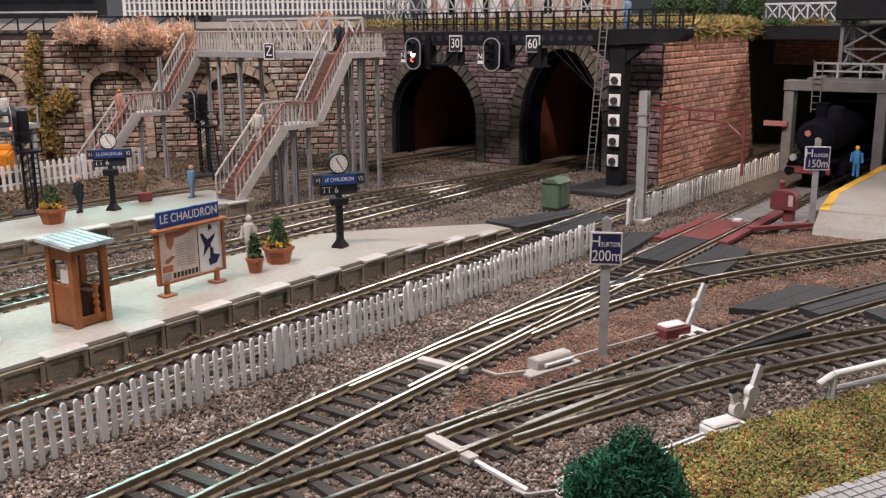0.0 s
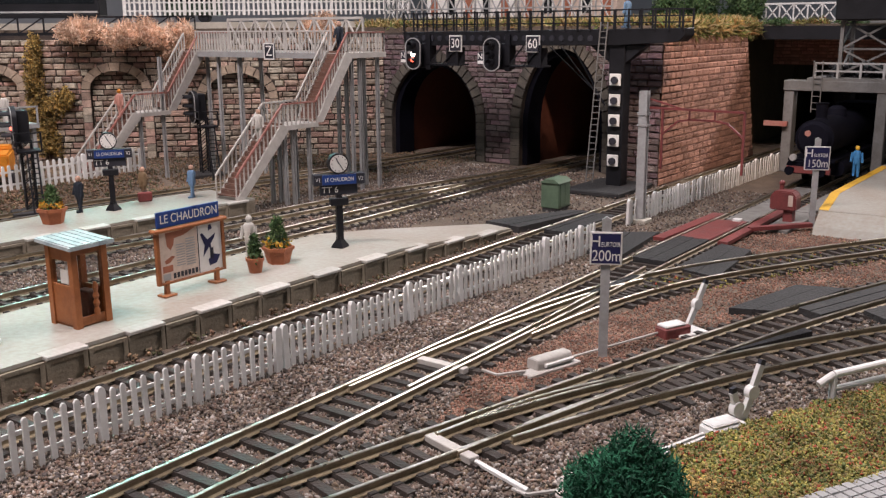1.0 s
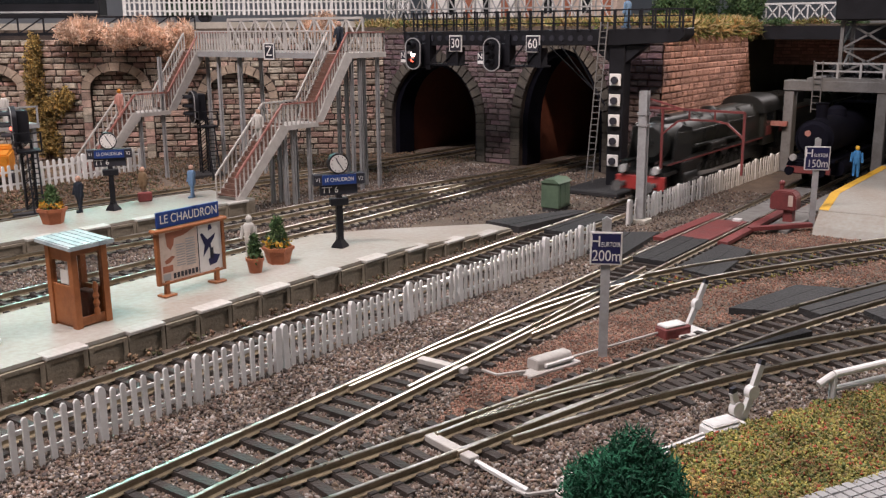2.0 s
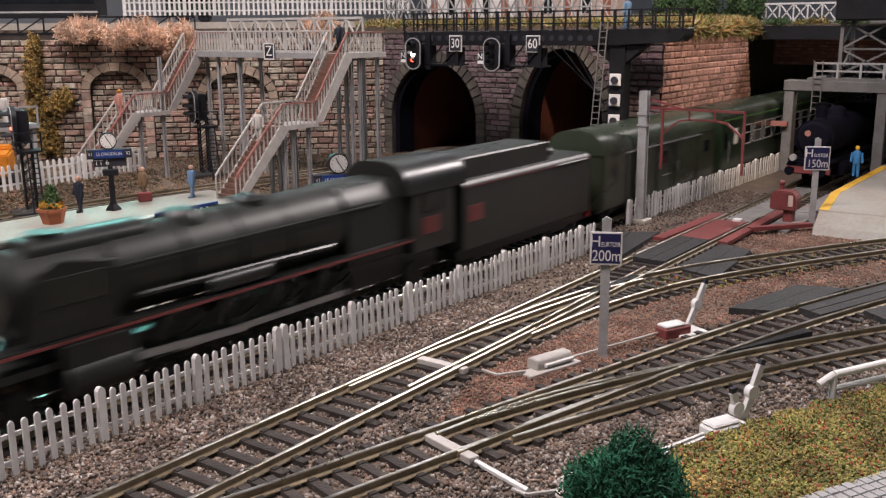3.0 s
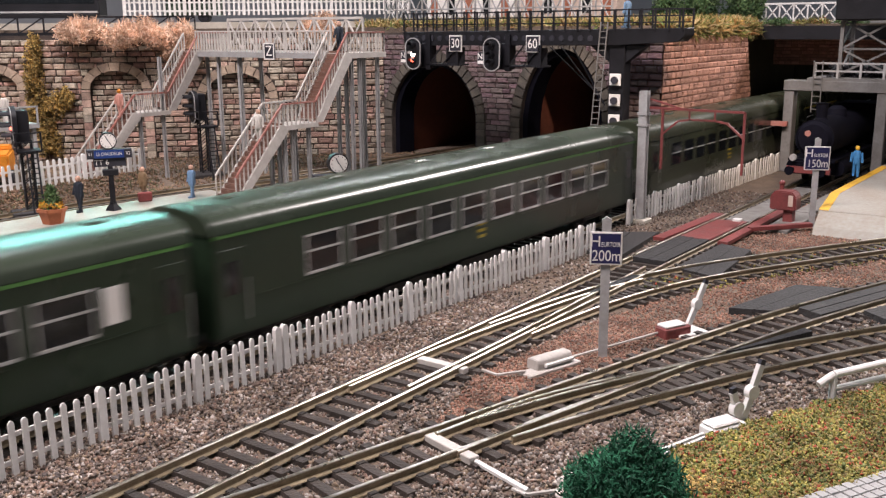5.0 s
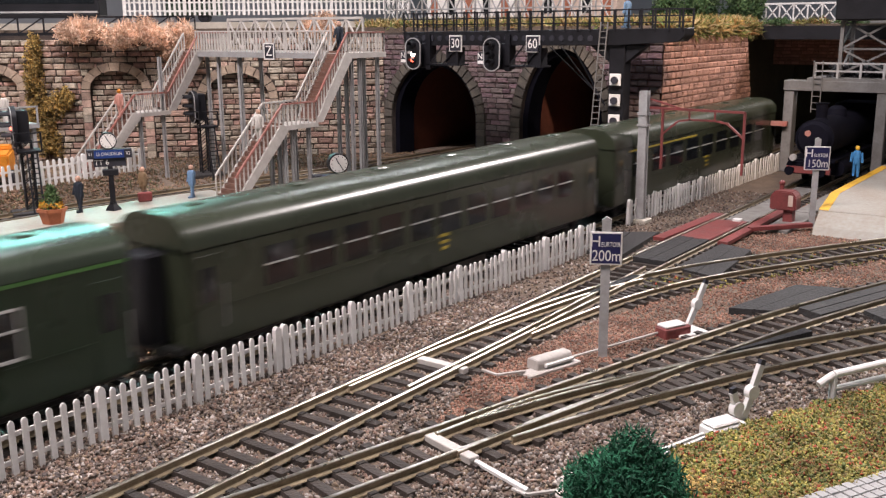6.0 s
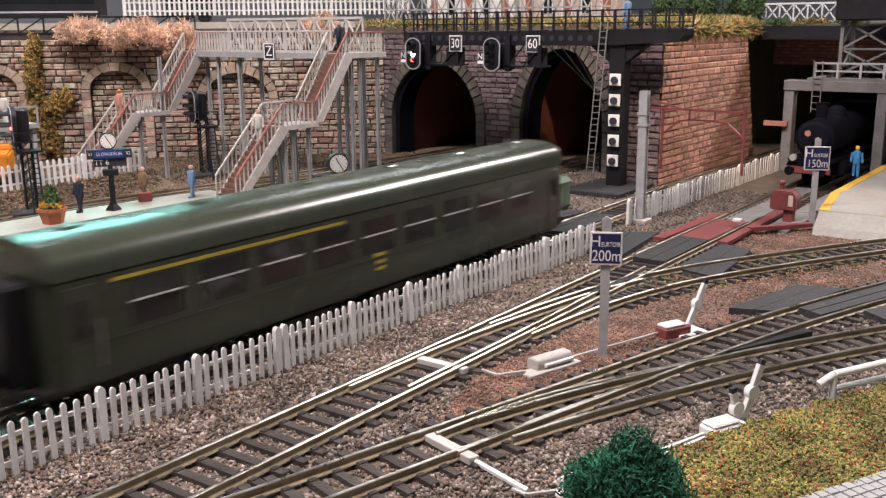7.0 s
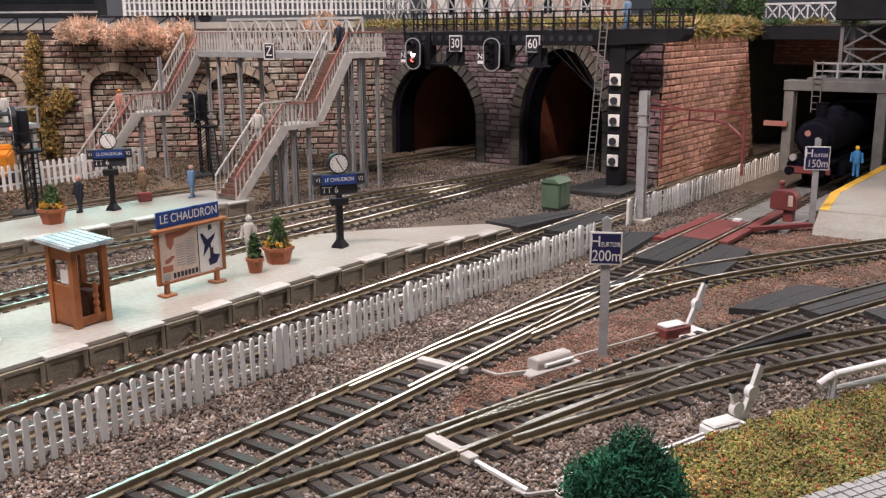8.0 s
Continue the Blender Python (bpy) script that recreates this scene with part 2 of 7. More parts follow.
# ---------------------------------------------------------------- mesh helpers (centimetres)
class Shape:
    """A bmesh in centimetres with a few solid building blocks."""

    def __init__(self):
        self.bm = bmesh.new()

    def hull(self, low, high):
        """A solid between two outlines with the same count of points."""
        n = len(low)
        a = [self.bm.verts.new(Vector(q) * U) for q in low]
        b = [self.bm.verts.new(Vector(q) * U) for q in high]
        self.bm.faces.new(a[::-1])
        self.bm.faces.new(b)
        for i in range(n):
            self.bm.faces.new((a[i], a[(i + 1) % n], b[(i + 1) % n], b[i]))
        return self

    def box(self, x0, y0, z0, x1, y1, z1, taper=0.0):
        t = taper
        return self.hull([(x0, y0, z0), (x1, y0, z0), (x1, y1, z0), (x0, y1, z0)],
                         [(x0 + t, y0 + t, z1), (x1 - t, y0 + t, z1), (x1 - t, y1 - t, z1), (x0 + t, y1 - t, z1)])

    def rod(self, p, q, r, n=8, r2=None):
        p, q = Vector(p), Vector(q)
        w = (q - p).normalized()
        s = w.cross(Vector((0, 0, 1)) if abs(w.z) < 0.9 else Vector((1, 0, 0))).normalized()
        t = w.cross(s)
        r2 = r if r2 is None else r2
        ring = [(math.cos(2 * math.pi * i / n + math.pi / n), math.sin(2 * math.pi * i / n + math.pi / n)) for i in range(n)]
        return self.hull([p + (s * c + t * d) * r for c, d in ring], [q + (s * c + t * d) * r2 for c, d in ring])

    def bar(self, p, q, w, h):
        """A straight bar of square section from p to q, w across and h deep."""
        p, q = Vector(p), Vector(q)
        k = (q - p).normalized()
        s = k.cross(Vector((0, 0, 1)) if abs(k.z) < 0.98 else Vector((1, 0, 0))).normalized()
        t = k.cross(s)
        cs = [(-w / 2, -h / 2), (w / 2, -h / 2), (w / 2, h / 2), (-w / 2, h / 2)]
        return self.hull([p + s * c + t * d for c, d in cs], [q + s * c + t * d for c, d in cs])

    def turn(self, rings, n=14, at=(0, 0)):
        """A lathe about a vertical line: rings of (radius, z)."""
        vs = [[self.bm.verts.new(Vector((at[0] + r * math.cos(2 * math.pi * i / n), at[1] + r * math.sin(2 * math.pi * i / n), z)) * U) for i in range(n)] for r, z in rings]
        for a, b in zip(vs, vs[1:]):
            for i in range(n):
                self.bm.faces.new((a[i], a[(i + 1) % n], b[(i + 1) % n], b[i]))
        self.bm.faces.new(vs[0][::-1])
        self.bm.faces.new(vs[-1])
        return self

    def prism(self, outline, axis, lo, hi):
        """An outline in the two other axes, drawn out along an axis from lo to hi."""
        def at(u, v, w):
            return {"x": (w, u, v), "y": (u, w, v), "z": (u, v, w)}[axis]
        return self.hull([at(u, v, lo) for u, v in outline], [at(u, v, hi) for u, v in outline])

    def ball(self, c, r, sx=1, sy=1, sz=1, n=2):
        bmesh.ops.create_icosphere(self.bm, subdivisions=n, radius=1, matrix=Matrix.Translation(Vector(c) * U) @ Matrix.Diagonal((r * sx * U, r * sy * U, r * sz * U, 1)))
        return self

    def round(self, width=0.03, segments=1):
        bmesh.ops.recalc_face_normals(self.bm, faces=self.bm.faces[:])
        bmesh.ops.bevel(self.bm, geom=self.bm.edges[:], offset=width * U, segments=segments, affect="EDGES", clamp_overlap=True)
        return self

    def mesh(self, name, material, smooth=False):
        bmesh.ops.recalc_face_normals(self.bm, faces=self.bm.faces[:])
        me = bpy.data.meshes.new(name)
        for f in self.bm.faces:
            f.smooth = True
        self.bm.to_mesh(me)
        self.bm.free()
        me.set_sharp_from_angle(angle=radians(34))
        me.materials.append(material)
        return me


TALL = [1.0]                               # rolling stock bodies are drawn to a height factor, wheels are not


def part(name, shape, material, parent=None, label="", smooth=False):
    if TALL[0] != 1.0 and name not in ("wheelset", "tyre", "spokes", "bogie", "axle_box"):
        for v in shape.bm.verts:
            v.co.z *= TALL[0]
    ob = new(name, shape.mesh(name, material, smooth))
    ob.parent = parent
    return tagged(ob, label)


def piece(name, me, parent, m=None):
    """One more object on a mesh that alike pieces share."""
    ob = new(name, me)
    ob.parent = parent
    if m is not None:
        ob.matrix_basis = m
    return ob


def at(x, y, z=0, rz=0, rx=0, ry=0):
    return pose(x * U, y * U, z * U, rx, ry, rz)


def thing(name, label, category, m=None, group="", kind=""):
    ob = new(name)
    ob.empty_display_size = 0.01
    ob.matrix_basis = m if m is not None else Matrix()
    return tagged(ob, label, category, group, kind)


def words(text, size, material, parent, m, name="lettering", squeeze=1.0):
    """Flat letters of that height (cm), centred on m, facing local +z."""
    cu = bpy.data.curves.new(name, "FONT")
    cu.body, cu.size, cu.align_x, cu.align_y = text, size * 1.38 * U, "CENTER", "CENTER"
    cu.extrude = 0.004 * U
    tmp = new(name, cu)
    bpy.context.view_layer.update()
    me = bpy.data.meshes.new_from_object(tmp.evaluated_get(bpy.context.evaluated_depsgraph_get()))
    bpy.data.objects.remove(tmp)
    for v in me.vertices:
        v.co.x *= squeeze
    me.materials.clear()
    me.materials.append(material)
    return piece(name, me, parent, m)


def face(x, y, z, yaw):
    """A pose for a flat sign whose front looks along the compass angle yaw."""
    return Matrix.Translation((x * U, y * U, z * U)) @ Matrix.Rotation(radians(yaw + 90), 4, "Z") @ Matrix.Rotation(radians(90), 4, "X")


def grains(name, label, category, material, spots, size, parent=None, flat=0.7, kind="stuff", spread=0.45):
    """Loose grains as one mesh: a rough eight-sided stone at each (x, y, z) in centimetres."""
    rng = np.random.default_rng(len(spots) + 7)
    base = np.array([(1, 0, 0), (-1, 0, 0), (0, 1, 0), (0, -1, 0), (0, 0, 1), (0, 0, -1)], float)
    tri = np.array([(0, 2, 4), (2, 1, 4), (1, 3, 4), (3, 0, 4), (2, 0, 5), (1, 2, 5), (3, 1, 5), (0, 3, 5)])
    c = np.asarray(spots, float)
    n = len(c)
    k = size * (1 + spread * rng.uniform(-1, 1, (n, 1, 1)))
    v = base[None] * (1 + 0.35 * rng.uniform(-1, 1, (n, 6, 1))) * k * np.array([1, 1, flat])
    q = rng.normal(size=(n, 4))
    q /= np.linalg.norm(q, axis=1)[:, None]
    w, x, y, z = q.T
    R = np.stack([1 - 2 * (y * y + z * z), 2 * (x * y - z * w), 2 * (x * z + y * w), 2 * (x * y + z * w), 1 - 2 * (x * x + z * z), 2 * (y * z - x * w),
                  2 * (x * z - y * w), 2 * (y * z + x * w), 1 - 2 * (x * x + y * y)], 1).reshape(n, 3, 3)
    v = (np.einsum("nij,nkj->nki", R, v) + c[:, None]) * U
    f = tri[None] + 6 * np.arange(n)[:, None, None]
    me = bpy.data.meshes.new(name)
    me.vertices.add(n * 6)
    me.vertices.foreach_set("co", v.reshape(-1))
    me.loops.add(n * 24)
    me.loops.foreach_set("vertex_index", f.reshape(-1).astype(np.int32))
    me.polygons.add(n * 8)
    me.polygons.foreach_set("loop_start", (np.arange(n * 8) * 3).astype(np.int32))
    me.polygons.foreach_set("loop_total", np.full(n * 8, 3, np.int32))
    me.update(calc_edges=True)
    me.materials.append(material)
    ob = new(name, me)
    ob.parent = parent
    return tagged(ob, label, category, kind=kind)


def blades(name, material, spots, length, width, parent=None, upward=0.3, label="", category="", kind=""):
    """Small leaves or straws as one mesh: a bent two-faced blade at each spot."""
    rng = np.random.default_rng(len(spots) + 3)
    c = np.asarray(spots, float)
    n = len(c)
    d = rng.normal(size=(n, 3))
    d[:, 2] += upward * 2
    d /= np.linalg.norm(d, axis=1)[:, None]
    s = np.cross(d, rng.normal(size=(n, 3)))
    s /= np.linalg.norm(s, axis=1)[:, None]
    t = np.cross(d, s)
    L = length * rng.uniform(0.5, 1.3, (n, 1))
    w = width * rng.uniform(0.6, 1.3, (n, 1))
    v = np.stack([c - s * w * 0.4, c + s * w * 0.4, c + d * L * 0.5 + s * w + t * L * 0.12, c + d * L * 0.5 - s * w + t * L * 0.12, c + d * L], 1) * U
    me = bpy.data.meshes.new(name)
    faces = []
    for i in range(n):
        k = 5 * i
        faces += [(k, k + 1, k + 2, k + 3), (k + 3, k + 2, k + 4)]
    me.from_pydata(v.reshape(-1, 3).tolist(), [], faces)
    me.materials.append(material)
    ob = new(name, me)
    ob.parent = parent
    return tagged(ob, label, category, kind=kind)


# ---------------------------------------------------------------- ground and tracks
g = Shape().box(-60, -45, -2.0, 330, 130, 0.0)
tagged(part("ground", g, M["earth"]), "brown earth and fine grit on the baseboard", "ground", kind="structure")


def smooth(pts, step=0.4):
    """A dense even line through plan points (x, y)."""
    p = np.array(pts, float)
    out = []
    for i in range(len(p) - 1):
        a, b, c, d = p[max(i - 1, 0)], p[i], p[i + 1], p[min(i + 2, len(p) - 1)]
        for t in np.linspace(0, 1, max(2, int(np.linalg.norm(c - b) / step)), endpoint=False):
            out.append(0.5 * (2 * b + (c - a) * t + (2 * a - 5 * b + 4 * c - d) * t * t + (3 * b - a - 3 * c + d) * t ** 3))
    out.append(p[-1])
    return np.array(out)


def offset(line, d):
    t = np.gradient(line, axis=0)
    t /= np.linalg.norm(t, axis=1)[:, None]
    return line + np.stack([-t[:, 1], t[:, 0]], 1) * d


def rail_bars(line, z=0.12):
    """A flat-bottomed rail along a line: the web and foot, and the bright running face."""
    body, top = Shape(), Shape()
    prof = [(-0.11, 0), (0.11, 0), (0.10, 0.03), (0.025, 0.06), (0.025, 0.15), (0.05, 0.17), (0.05, 0.235), (-0.05, 0.235), (-0.05, 0.17), (-0.025, 0.15), (-0.025, 0.06), (-0.10, 0.03)]
    cap = [(-0.052, 0.222), (0.052, 0.222), (0.050, 0.241), (0.037, 0.254), (-0.037, 0.254), (-0.050, 0.241)]
    t = np.gradient(line, axis=0)
    t /= np.linalg.norm(t, axis=1)[:, None]
    nrm = np.stack([-t[:, 1], t[:, 0]], 1)
    for s, pr in ((body, prof), (top, cap)):
        rows = [[s.bm.verts.new((U * (q[0] + n[0] * u), U * (q[1] + n[1] * u), U * (z + v))) for u, v in pr] for q, n in zip(line, nrm)]
        for a, b in zip(rows, rows[1:]):
            for i in range(len(pr)):
                s.bm.faces.new((a[i], a[(i + 1) % len(pr)], b[(i + 1) % len(pr)], b[i]))
        s.bm.faces.new(rows[0])
        s.bm.faces.new(rows[-1][::-1])
    return body, top


def rail_strip(line, prof):
    """A bar of one section (u across, v up) drawn along a line."""
    s = Shape()
    t = np.gradient(line, axis=0)
    t /= np.linalg.norm(t, axis=1)[:, None]
    rows = [[s.bm.verts.new((U * (q[0] - w[1] * u), U * (q[1] + w[0] * u), U * v)) for u, v in prof] for q, w in zip(line, t)]
    for a, b in zip(rows, rows[1:]):
        for i in range(len(prof)):
            s.bm.faces.new((a[i], a[(i + 1) % len(prof)], b[(i + 1) % len(prof)], b[i]))
    s.bm.faces.new(rows[0])
    s.bm.faces.new(rows[-1][::-1])
    return s


def add_rail(line, parent, shiny=False):
    body, top = rail_bars(line)
    r = part("rail", body, M["rail"], parent)
    part("running_face", top, M["railtop"], r, "polished bright steel running face")
    if shiny:
        part("rail_foot", rail_strip(line, [(-0.21, 0.10), (0.21, 0.10), (0.20, 0.135), (0.115, 0.165), (-0.115, 0.165), (-0.20, 0.135)]), M["railtop"], r, "bare bright rail foot")


sl = Shape().box(-0.15, -1.5, 0.0, 0.15, 1.5, 0.15, 0.02)
SLEEPER = sl.mesh("sleeper", M["sleeper"])
ch = Shape()
for yy in (-1, 1):
    ch.box(-0.13, yy * 0.17 - 0.09, 0, 0.13, yy * 0.17 + 0.09, 0.07, 0.02)
CHAIR = ch.mesh("rail_chair", M["chair"])


def track(label, pts, gauge=1.8, spacing=0.72, length=3.0, skip=(), rails=(1, 1), span=None, shiny=False):
    """A length of track: two rails and its sleepers, each sleeper a piece of its own."""
    tr = thing("railway_track", label, "railway track", group="tracks of the station throat")
    line = smooth(pts)
    for side, on in zip((1, -1), rails):
        if on:
            add_rail(offset(line, side * gauge / 2), tr, shiny)
    d = np.concatenate([[0], np.cumsum(np.linalg.norm(np.diff(line, axis=0), axis=1))])
    s, made = spacing / 2, 0
    while s < d[-1]:
        x, y = np.interp(s, d, line[:, 0]), np.interp(s, d, line[:, 1])
        x2, y2 = np.interp(s + 0.1, d, line[:, 0]), np.interp(s + 0.1, d, line[:, 1])
        s += spacing
        if any(a <= x <= b for a, b in skip) or (span and not span[0] <= x <= span[1]):
            continue
        a = math.degrees(math.atan2(y2 - y, x2 - x))
        m = at(x, y, 0, a + random.uniform(-1, 1))
        piece("sleeper", SLEEPER, tr, m @ Matrix.Diagonal((random.uniform(0.9, 1.1), length / 3.0, random.uniform(0.93, 1.05), 1)))
        for side in (1, -1):
            made += 1
            if x < 60 and y < 44 and made < 300:
                piece("rail_chair", CHAIR, tr, m @ at(0, side * gauge / 2, 0.105))
    return tr


MAIN = [(2, 24.1), (20, 24.1), (36, 24.1), (60, 24.2), (85, 24.3), (310, 24.3)]
SIDING = [(4, 17.5), (20, 17.45), (36, 17.5), (60, 17.5), (95, 17.6)]
CURVE = [(27.5, 17.25), (31, 16.95), (34.5, 16.35), (38.5, 15.1), (43, 12.9), (48, 10.1), (53, 7.2), (60, 3.0), (70, -4)]
YARD = [(5, 17.2), (9, 16.3), (13.5, 15.0), (18, 13.85), (24, 12.35), (30, 10.85), (36, 9.1), (44, 6.1), (60, -1)]
BRANCH = [(20, 13.0), (23, 11.95), (26.5, 10.45), (30, 8.75), (34, 6.5), (39, 3.2), (50, -5)]
INNER = [(6, 35.7), (30, 35.7), (55, 35.7), (81, 35.6)]
LOOP = [(8, 42.0), (16, 41.9), (25, 41.5), (35, 40.2), (45, 39.4), (52, 38.2), (58, 37.0), (64, 36.1), (72, 35.7)]
BACK = [(14, 52.6), (32, 51.8), (42, 50.6), (50, 49.5), (58, 48.6), (66, 48), (81, 48)]
TRACKS = [(MAIN, 1.85), (SIDING, 1.9), (CURVE, 1.85), (YARD, 1.5), (BRANCH, 1.5), (INNER, 1.75), (LOOP, 1.75), (BACK, 1.75)]
track("straight main line track with worn rails beside the platform", MAIN, 1.85, span=(0, 130))
track("straight siding track ending at a red buffer stop", SIDING, 1.9)
track("curved track branching from the siding", CURVE, 1.85, span=(33, 80))
track("yard track with brown rails on dark sleepers", YARD, 1.5)
track("yard track branching away past a frog", BRANCH, 1.5, span=(24, 80))
track("track between the two platforms running into a tunnel", INNER, 1.75, shiny=True)
track("loop track along the second platform", LOOP, 1.75, span=(0, 60), shiny=True)
track("rear track curving into the first tunnel", BACK, 1.75)


LINES = [(smooth(p, 0.8), g) for p, g in TRACKS]


def track_distance(xy):
    """For many points: the least distance to a rail, and to a track's middle."""
    rail, mid = np.full(len(xy), 99.0), np.full(len(xy), 99.0)
    for line, g in LINES:
        line = line[line[:, 0] < 100]
        for k in range(0, len(xy), 4000):
            d = np.sqrt(((xy[k:k + 4000, None] - line[None]) ** 2).sum(2)).min(1)
            mid[k:k + 4000] = np.minimum(mid[k:k + 4000], d)
            rail[k:k + 4000] = np.minimum(rail[k:k + 4000], abs(d - g / 2))
    return rail, mid


RNG = np.random.default_rng(5)


def scatter(n, x0, y0, x1, y1):
    return np.stack([RNG.uniform(x0, x1, n), RNG.uniform(y0, y1, n)], 1)


def in_platform(q):
    return ((q[:, 1] > 26.4) & (q[:, 1] < 32.0) & (q[:, 0] < 43)) | ((q[:, 1] > 42.9) & (q[:, 1] < 47.4) & (q[:, 0] < 39))


def cinder_zone(q):
    x, y = q[:, 0], q[:, 1]
    low = np.interp(x, [19, 24, 30, 36, 44, 60], [13.9, 13.0, 11.6, 10.0, 7.2, 0])
    high = np.interp(x, [19, 24, 30, 34, 38, 43, 48, 60], [14.6, 16.2, 15.7, 15.1, 13.8, 11.7, 9.0, 2])
    return ((y > low) & (y < high) & (x > 19)) | ((x > 45) & (y < 16.3) & (y > np.interp(x, [45, 48, 53, 60], [13.4, 11.6, 8.8, 4.8])))


def ballast():
    near = np.concatenate([scatter(68000, 5, 9, 32, 24.5), scatter(12000, 18, 4, 38, 10)])
    mid = scatter(34000, 5, 9, 62, 43)
    wide = np.concatenate([scatter(9000, 28, 3, 62, 26), scatter(30000, 14, 32.2, 63, 44)])
    q = np.concatenate([near, mid, wide])
    rail, m = track_distance(q)
    q = q[(rail > 0.17) & ~in_platform(q)]
    rail, m = track_distance(q)
    red = cinder_zone(q) & (m > 1.3)
    z = np.where(m < 1.5, 0.0, 0.05) + RNG.uniform(-0.03, 0.04, len(q))
    grains("ballast", "coarse pinkish grey ballast stones between the sleepers", "ballast", M["stone"], np.column_stack([q, z])[~red], 0.063)
    q2 = np.concatenate([q[red], scatter(52000, 19, 4, 62, 16.5)])
    rail, m = track_distance(q2)
    q2 = q2[cinder_zone(q2) & (m > 1.35)]
    grains("cinder_bed", "fine rust-red cinder scattered between the tracks", "cinder", M["cinder"], np.column_stack([q2, RNG.uniform(0, 0.05, len(q2))]), 0.046)
    q3 = np.concatenate([scatter(26000, 26, 44, 66, 76), scatter(1500, 38, 6, 60, 18)])
    rail, m = track_distance(q3)
    keep = (m > 1.2) & ~in_platform(q3) & ((q3[:, 1] > 40) | (m < 2.0))
    q3 = q3[keep]
    qb = scatter(5000, 24, 53.1, 41.5, 56)
    zb = np.interp(qb[:, 1] - (qb[:, 0] - 8) * 0.033, [53.0, 54.25], [0, 1.1])
    grains("bank_scrub", "brown dry weeds covering the low bank", "scrub", M["scrub"], np.column_stack([qb, zb + RNG.uniform(0, 0.15, len(qb))]), 0.09)
    grains("dry_scrub", "brown and ochre dry scrub along the back tracks", "scrub", M["scrub"], np.column_stack([q3, RNG.uniform(0, 0.14, len(q3))]), 0.07)
    q5 = scatter(9000, 36, -4, 66, 16.5)
    line = smooth(CURVE, 0.8)
    d5 = np.sqrt(((q5[:, None] - line[None]) ** 2).sum(2)).min(1)
    q5 = q5[(d5 < 1.9) & (abs(d5 - 0.92) > 0.15) & (np.sin(q5[:, 0] * 1.7) + np.sin(q5[:, 0] * 4.1 + q5[:, 1] * 2.3) > -0.5)]
    grains("track_moss", "yellow-green moss among the sleepers of the curve", "moss", M["meadow"], np.column_stack([q5, RNG.uniform(0.06, 0.16, len(q5))]), 0.06)
    q4 = scatter(900, 5, 25.85, 40, 26.35)
    q4 = q4[np.sin(q4[:, 0] * 3.1) + np.sin(q4[:, 0] * 7.7) > 0.2]
    grains("edge_weeds", "brown weeds growing along the platform foot", "weeds", M["scrub"], np.column_stack([q4, RNG.uniform(0, 0.3, len(q4))]), 0.08)


ballast()

# ---------------------------------------------------------------- stone walls
STONES = []
for k in range(5):
    s = Shape()
    j = [[random.uniform(-0.05, 0.05) for _ in range(3)] for _ in range(8)]
    lo = [(0, 0, 0), (1, 0, 0), (1, 0, 1), (0, 0, 1)]
    hi = [(0.10 + j[0][0], -1 + j[0][1] * 7, 0.17 + j[0][2]), (0.90 + j[1][0], -1 + j[1][1] * 7, 0.17 + j[1][2]), (0.90 + j[2][0], -1 + j[2][1] * 7, 0.83 + j[2][2]), (0.10 + j[3][0], -1 + j[3][1] * 7, 0.83 + j[3][2])]
    STONES.append(s.hull(lo, hi))
STONE_V = [[tuple(v.co / U) for v in s.bm.verts] for s in STONES]
STONE_F = [(3, 2, 1, 0), (4, 5, 6, 7), (0, 1, 5, 4), (1, 2, 6, 5), (2, 3, 7, 6), (3, 0, 4, 7)]


def arch_points(c, half, spring, rise, n=18):
    """The line of an arch from its left foot to its right foot, in (s, z)."""
    pts = [(c - half, 0.0)]
    for i in range(n + 1):
        a = math.pi * (1 - i / n)
        pts.append((c + half * math.cos(a), spring + rise * math.sin(a)))
    return pts + [(c + half, 0.0)]


